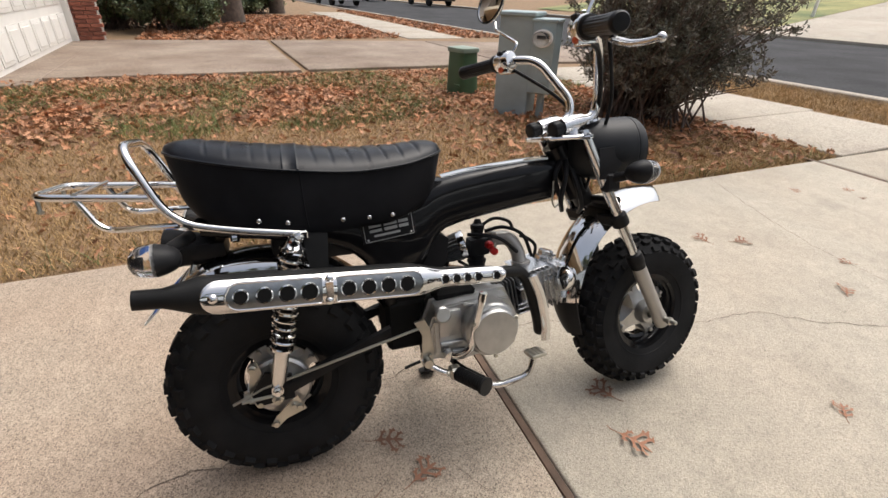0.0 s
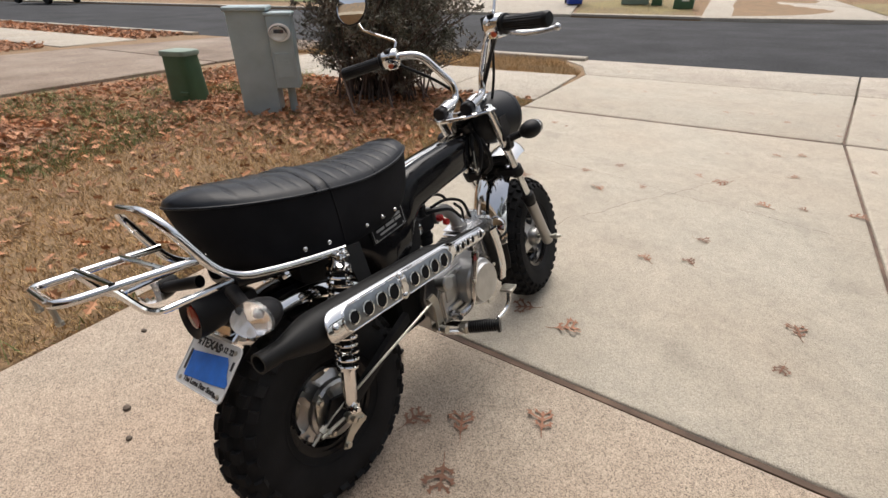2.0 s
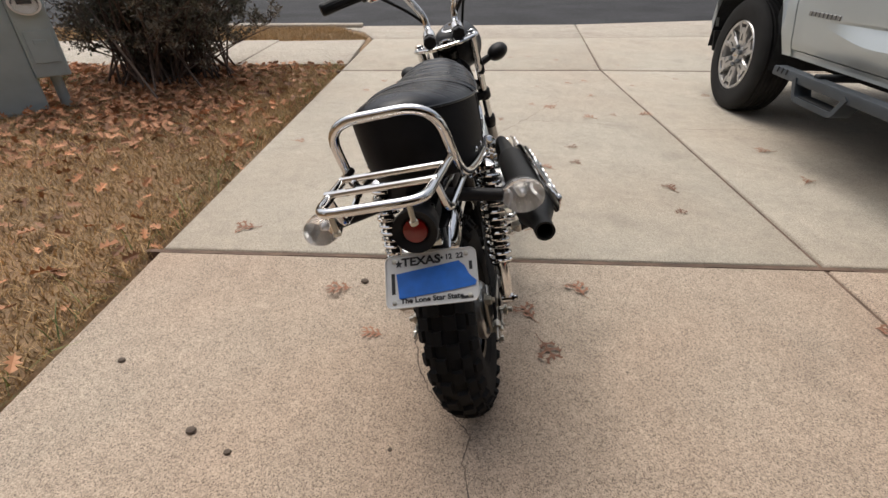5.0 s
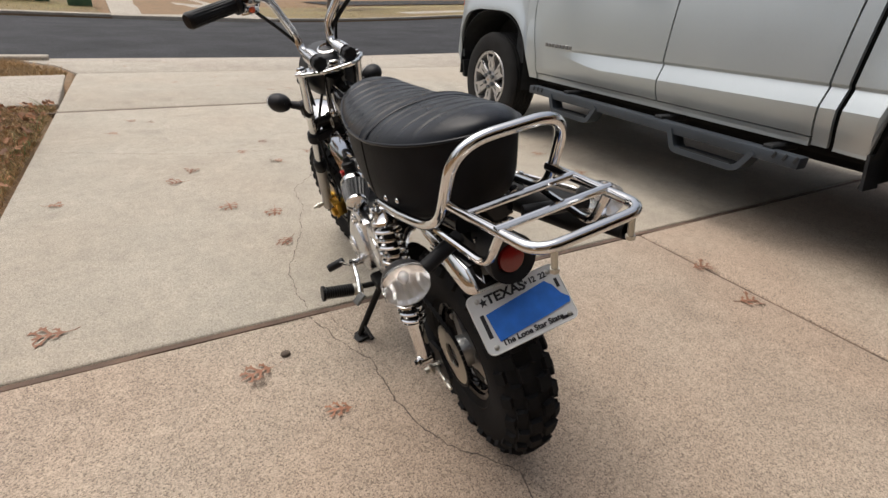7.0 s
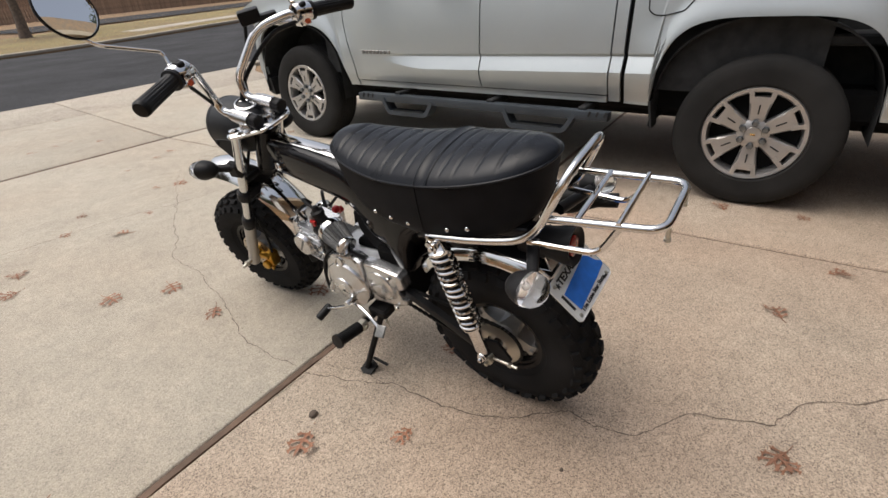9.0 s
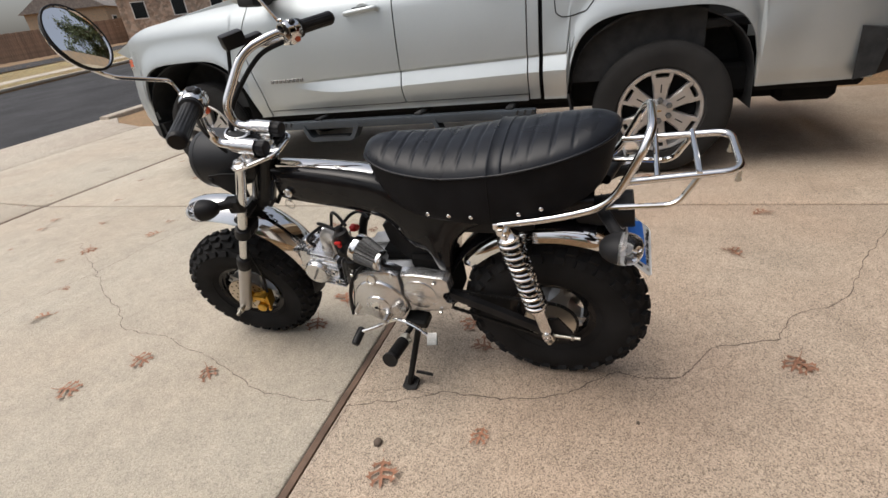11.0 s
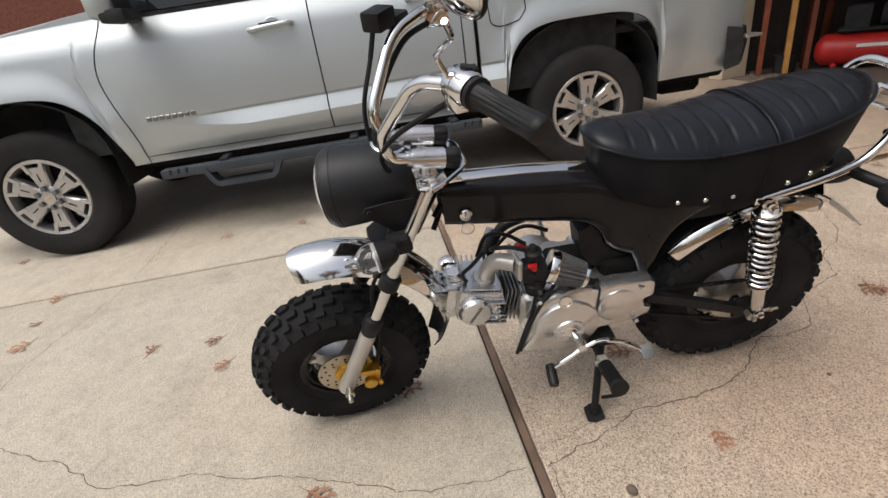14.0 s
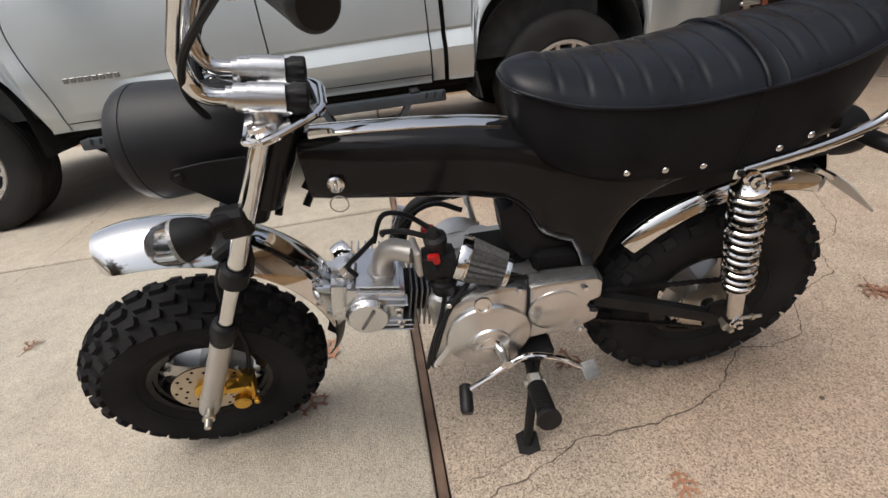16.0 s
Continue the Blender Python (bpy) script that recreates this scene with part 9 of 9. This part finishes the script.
# weathered board fence beyond the crossing street
fence = thing("board_fence", "weathered brown board fence across the side street", "fence", kind="structure")
picket = None
corners = [Vector((12, 42)), Vector((37.5, 35.0))]
for a, b in zip(corners, corners[1:]):
    d = (b - a).normalized()
    n = int((b - a).length / 0.155)
    ang = math.degrees(math.atan2(d.y, d.x))
    for i in range(n):
        p = a + d * (i * 0.155)
        if picket is None:
            bm = B()
            plate(bm, [(-0.07, 0, 0), (0.07, 0, 0), (0.07, 0, 1.78), (0.045, 0, 1.83), (-0.045, 0, 1.83), (-0.07, 0, 1.78)], (0, 0.02, 0))
            ob = part("picket", bm, FENCE_WOOD, fence, smooth=False)
            picket = ob.data
        else:
            ob = new("picket", picket)
            ob.parent = fence
        ob.matrix_world = pose(p.x, p.y, height(p.x, p.y) + 0.01 * math.sin(i * 1.7), 0, 0, ang)


def far_house(x, y, rz, w, d, h, wall_mat, label):
    ob = thing("house", label, "house", on_ground(x, y, rz))
    bm = B()
    box(bm, (0, 0, h / 2 - 0.3), (w, d, h + 0.6), 0.0)
    part("wall", bm, wall_mat, ob)
    bm = B()
    loft(bm, [[Vector((xx, -d / 2 - 0.4, h)), Vector((xx, d / 2 + 0.4, h)), Vector((xx, 0, h + d * 0.32))] for xx in (-w / 2 - 0.4, w / 2 + 0.4)])
    part("roof", bm, ROOF, ob, "shingled roof", smooth=False)
    for k in range(int(w / 3)):
        bm = B()
        xx = -w / 2 + 1.5 + 3.0 * k
        box(bm, (xx, -d / 2 - 0.02, 1.6), (1.1, 0.08, 1.3), 0.01)
        wf = part("window", bm, WHITE_PAINT, ob, "white framed window")
        bm = B()
        box(bm, (xx, -d / 2 - 0.065, 1.6), (0.95, 0.02, 1.15), 0.0)
        part("pane", bm, TINT, wf)


far_house(-8.5, 85, 0, 12, 9, 3.0, BRICK, "brick house across the street")
far_house(12, 85, 0, 12, 9, 3.0, STUCCO, "pale stone house across the street")
far_house(56, 58, 20, 13, 9, 3.2, STUCCO, "beige house behind the board fence")
far_house(44.7, 27.8, -58.6, 21, 9, 2.8, STONE, "brown stone house with a grey roof on the corner")
far_house(31.5, 12.4, 21.5, 9, 10, 5.6, BRICK, "tall red brick house beyond the side street")
far_house(-32, 80, 0, 13, 9, 3.0, STUCCO, "pale stone house across the street")
far_house(-27, -7, 180, 13, 9, 3.0, BRICK, "brick house further along the street")
grass("far_lawn_grass", "straw-coloured lawn across the street", 42000, lambda r: (r.uniform(-4, 34), 17.3 + 16 * r.random() ** 1.5), DRY_GRASS, 61, 0.05, 0.16, lambda x, y, r: not (-0.1 < x < 4.85) and not (19 < y < 20.3 and x > 11))
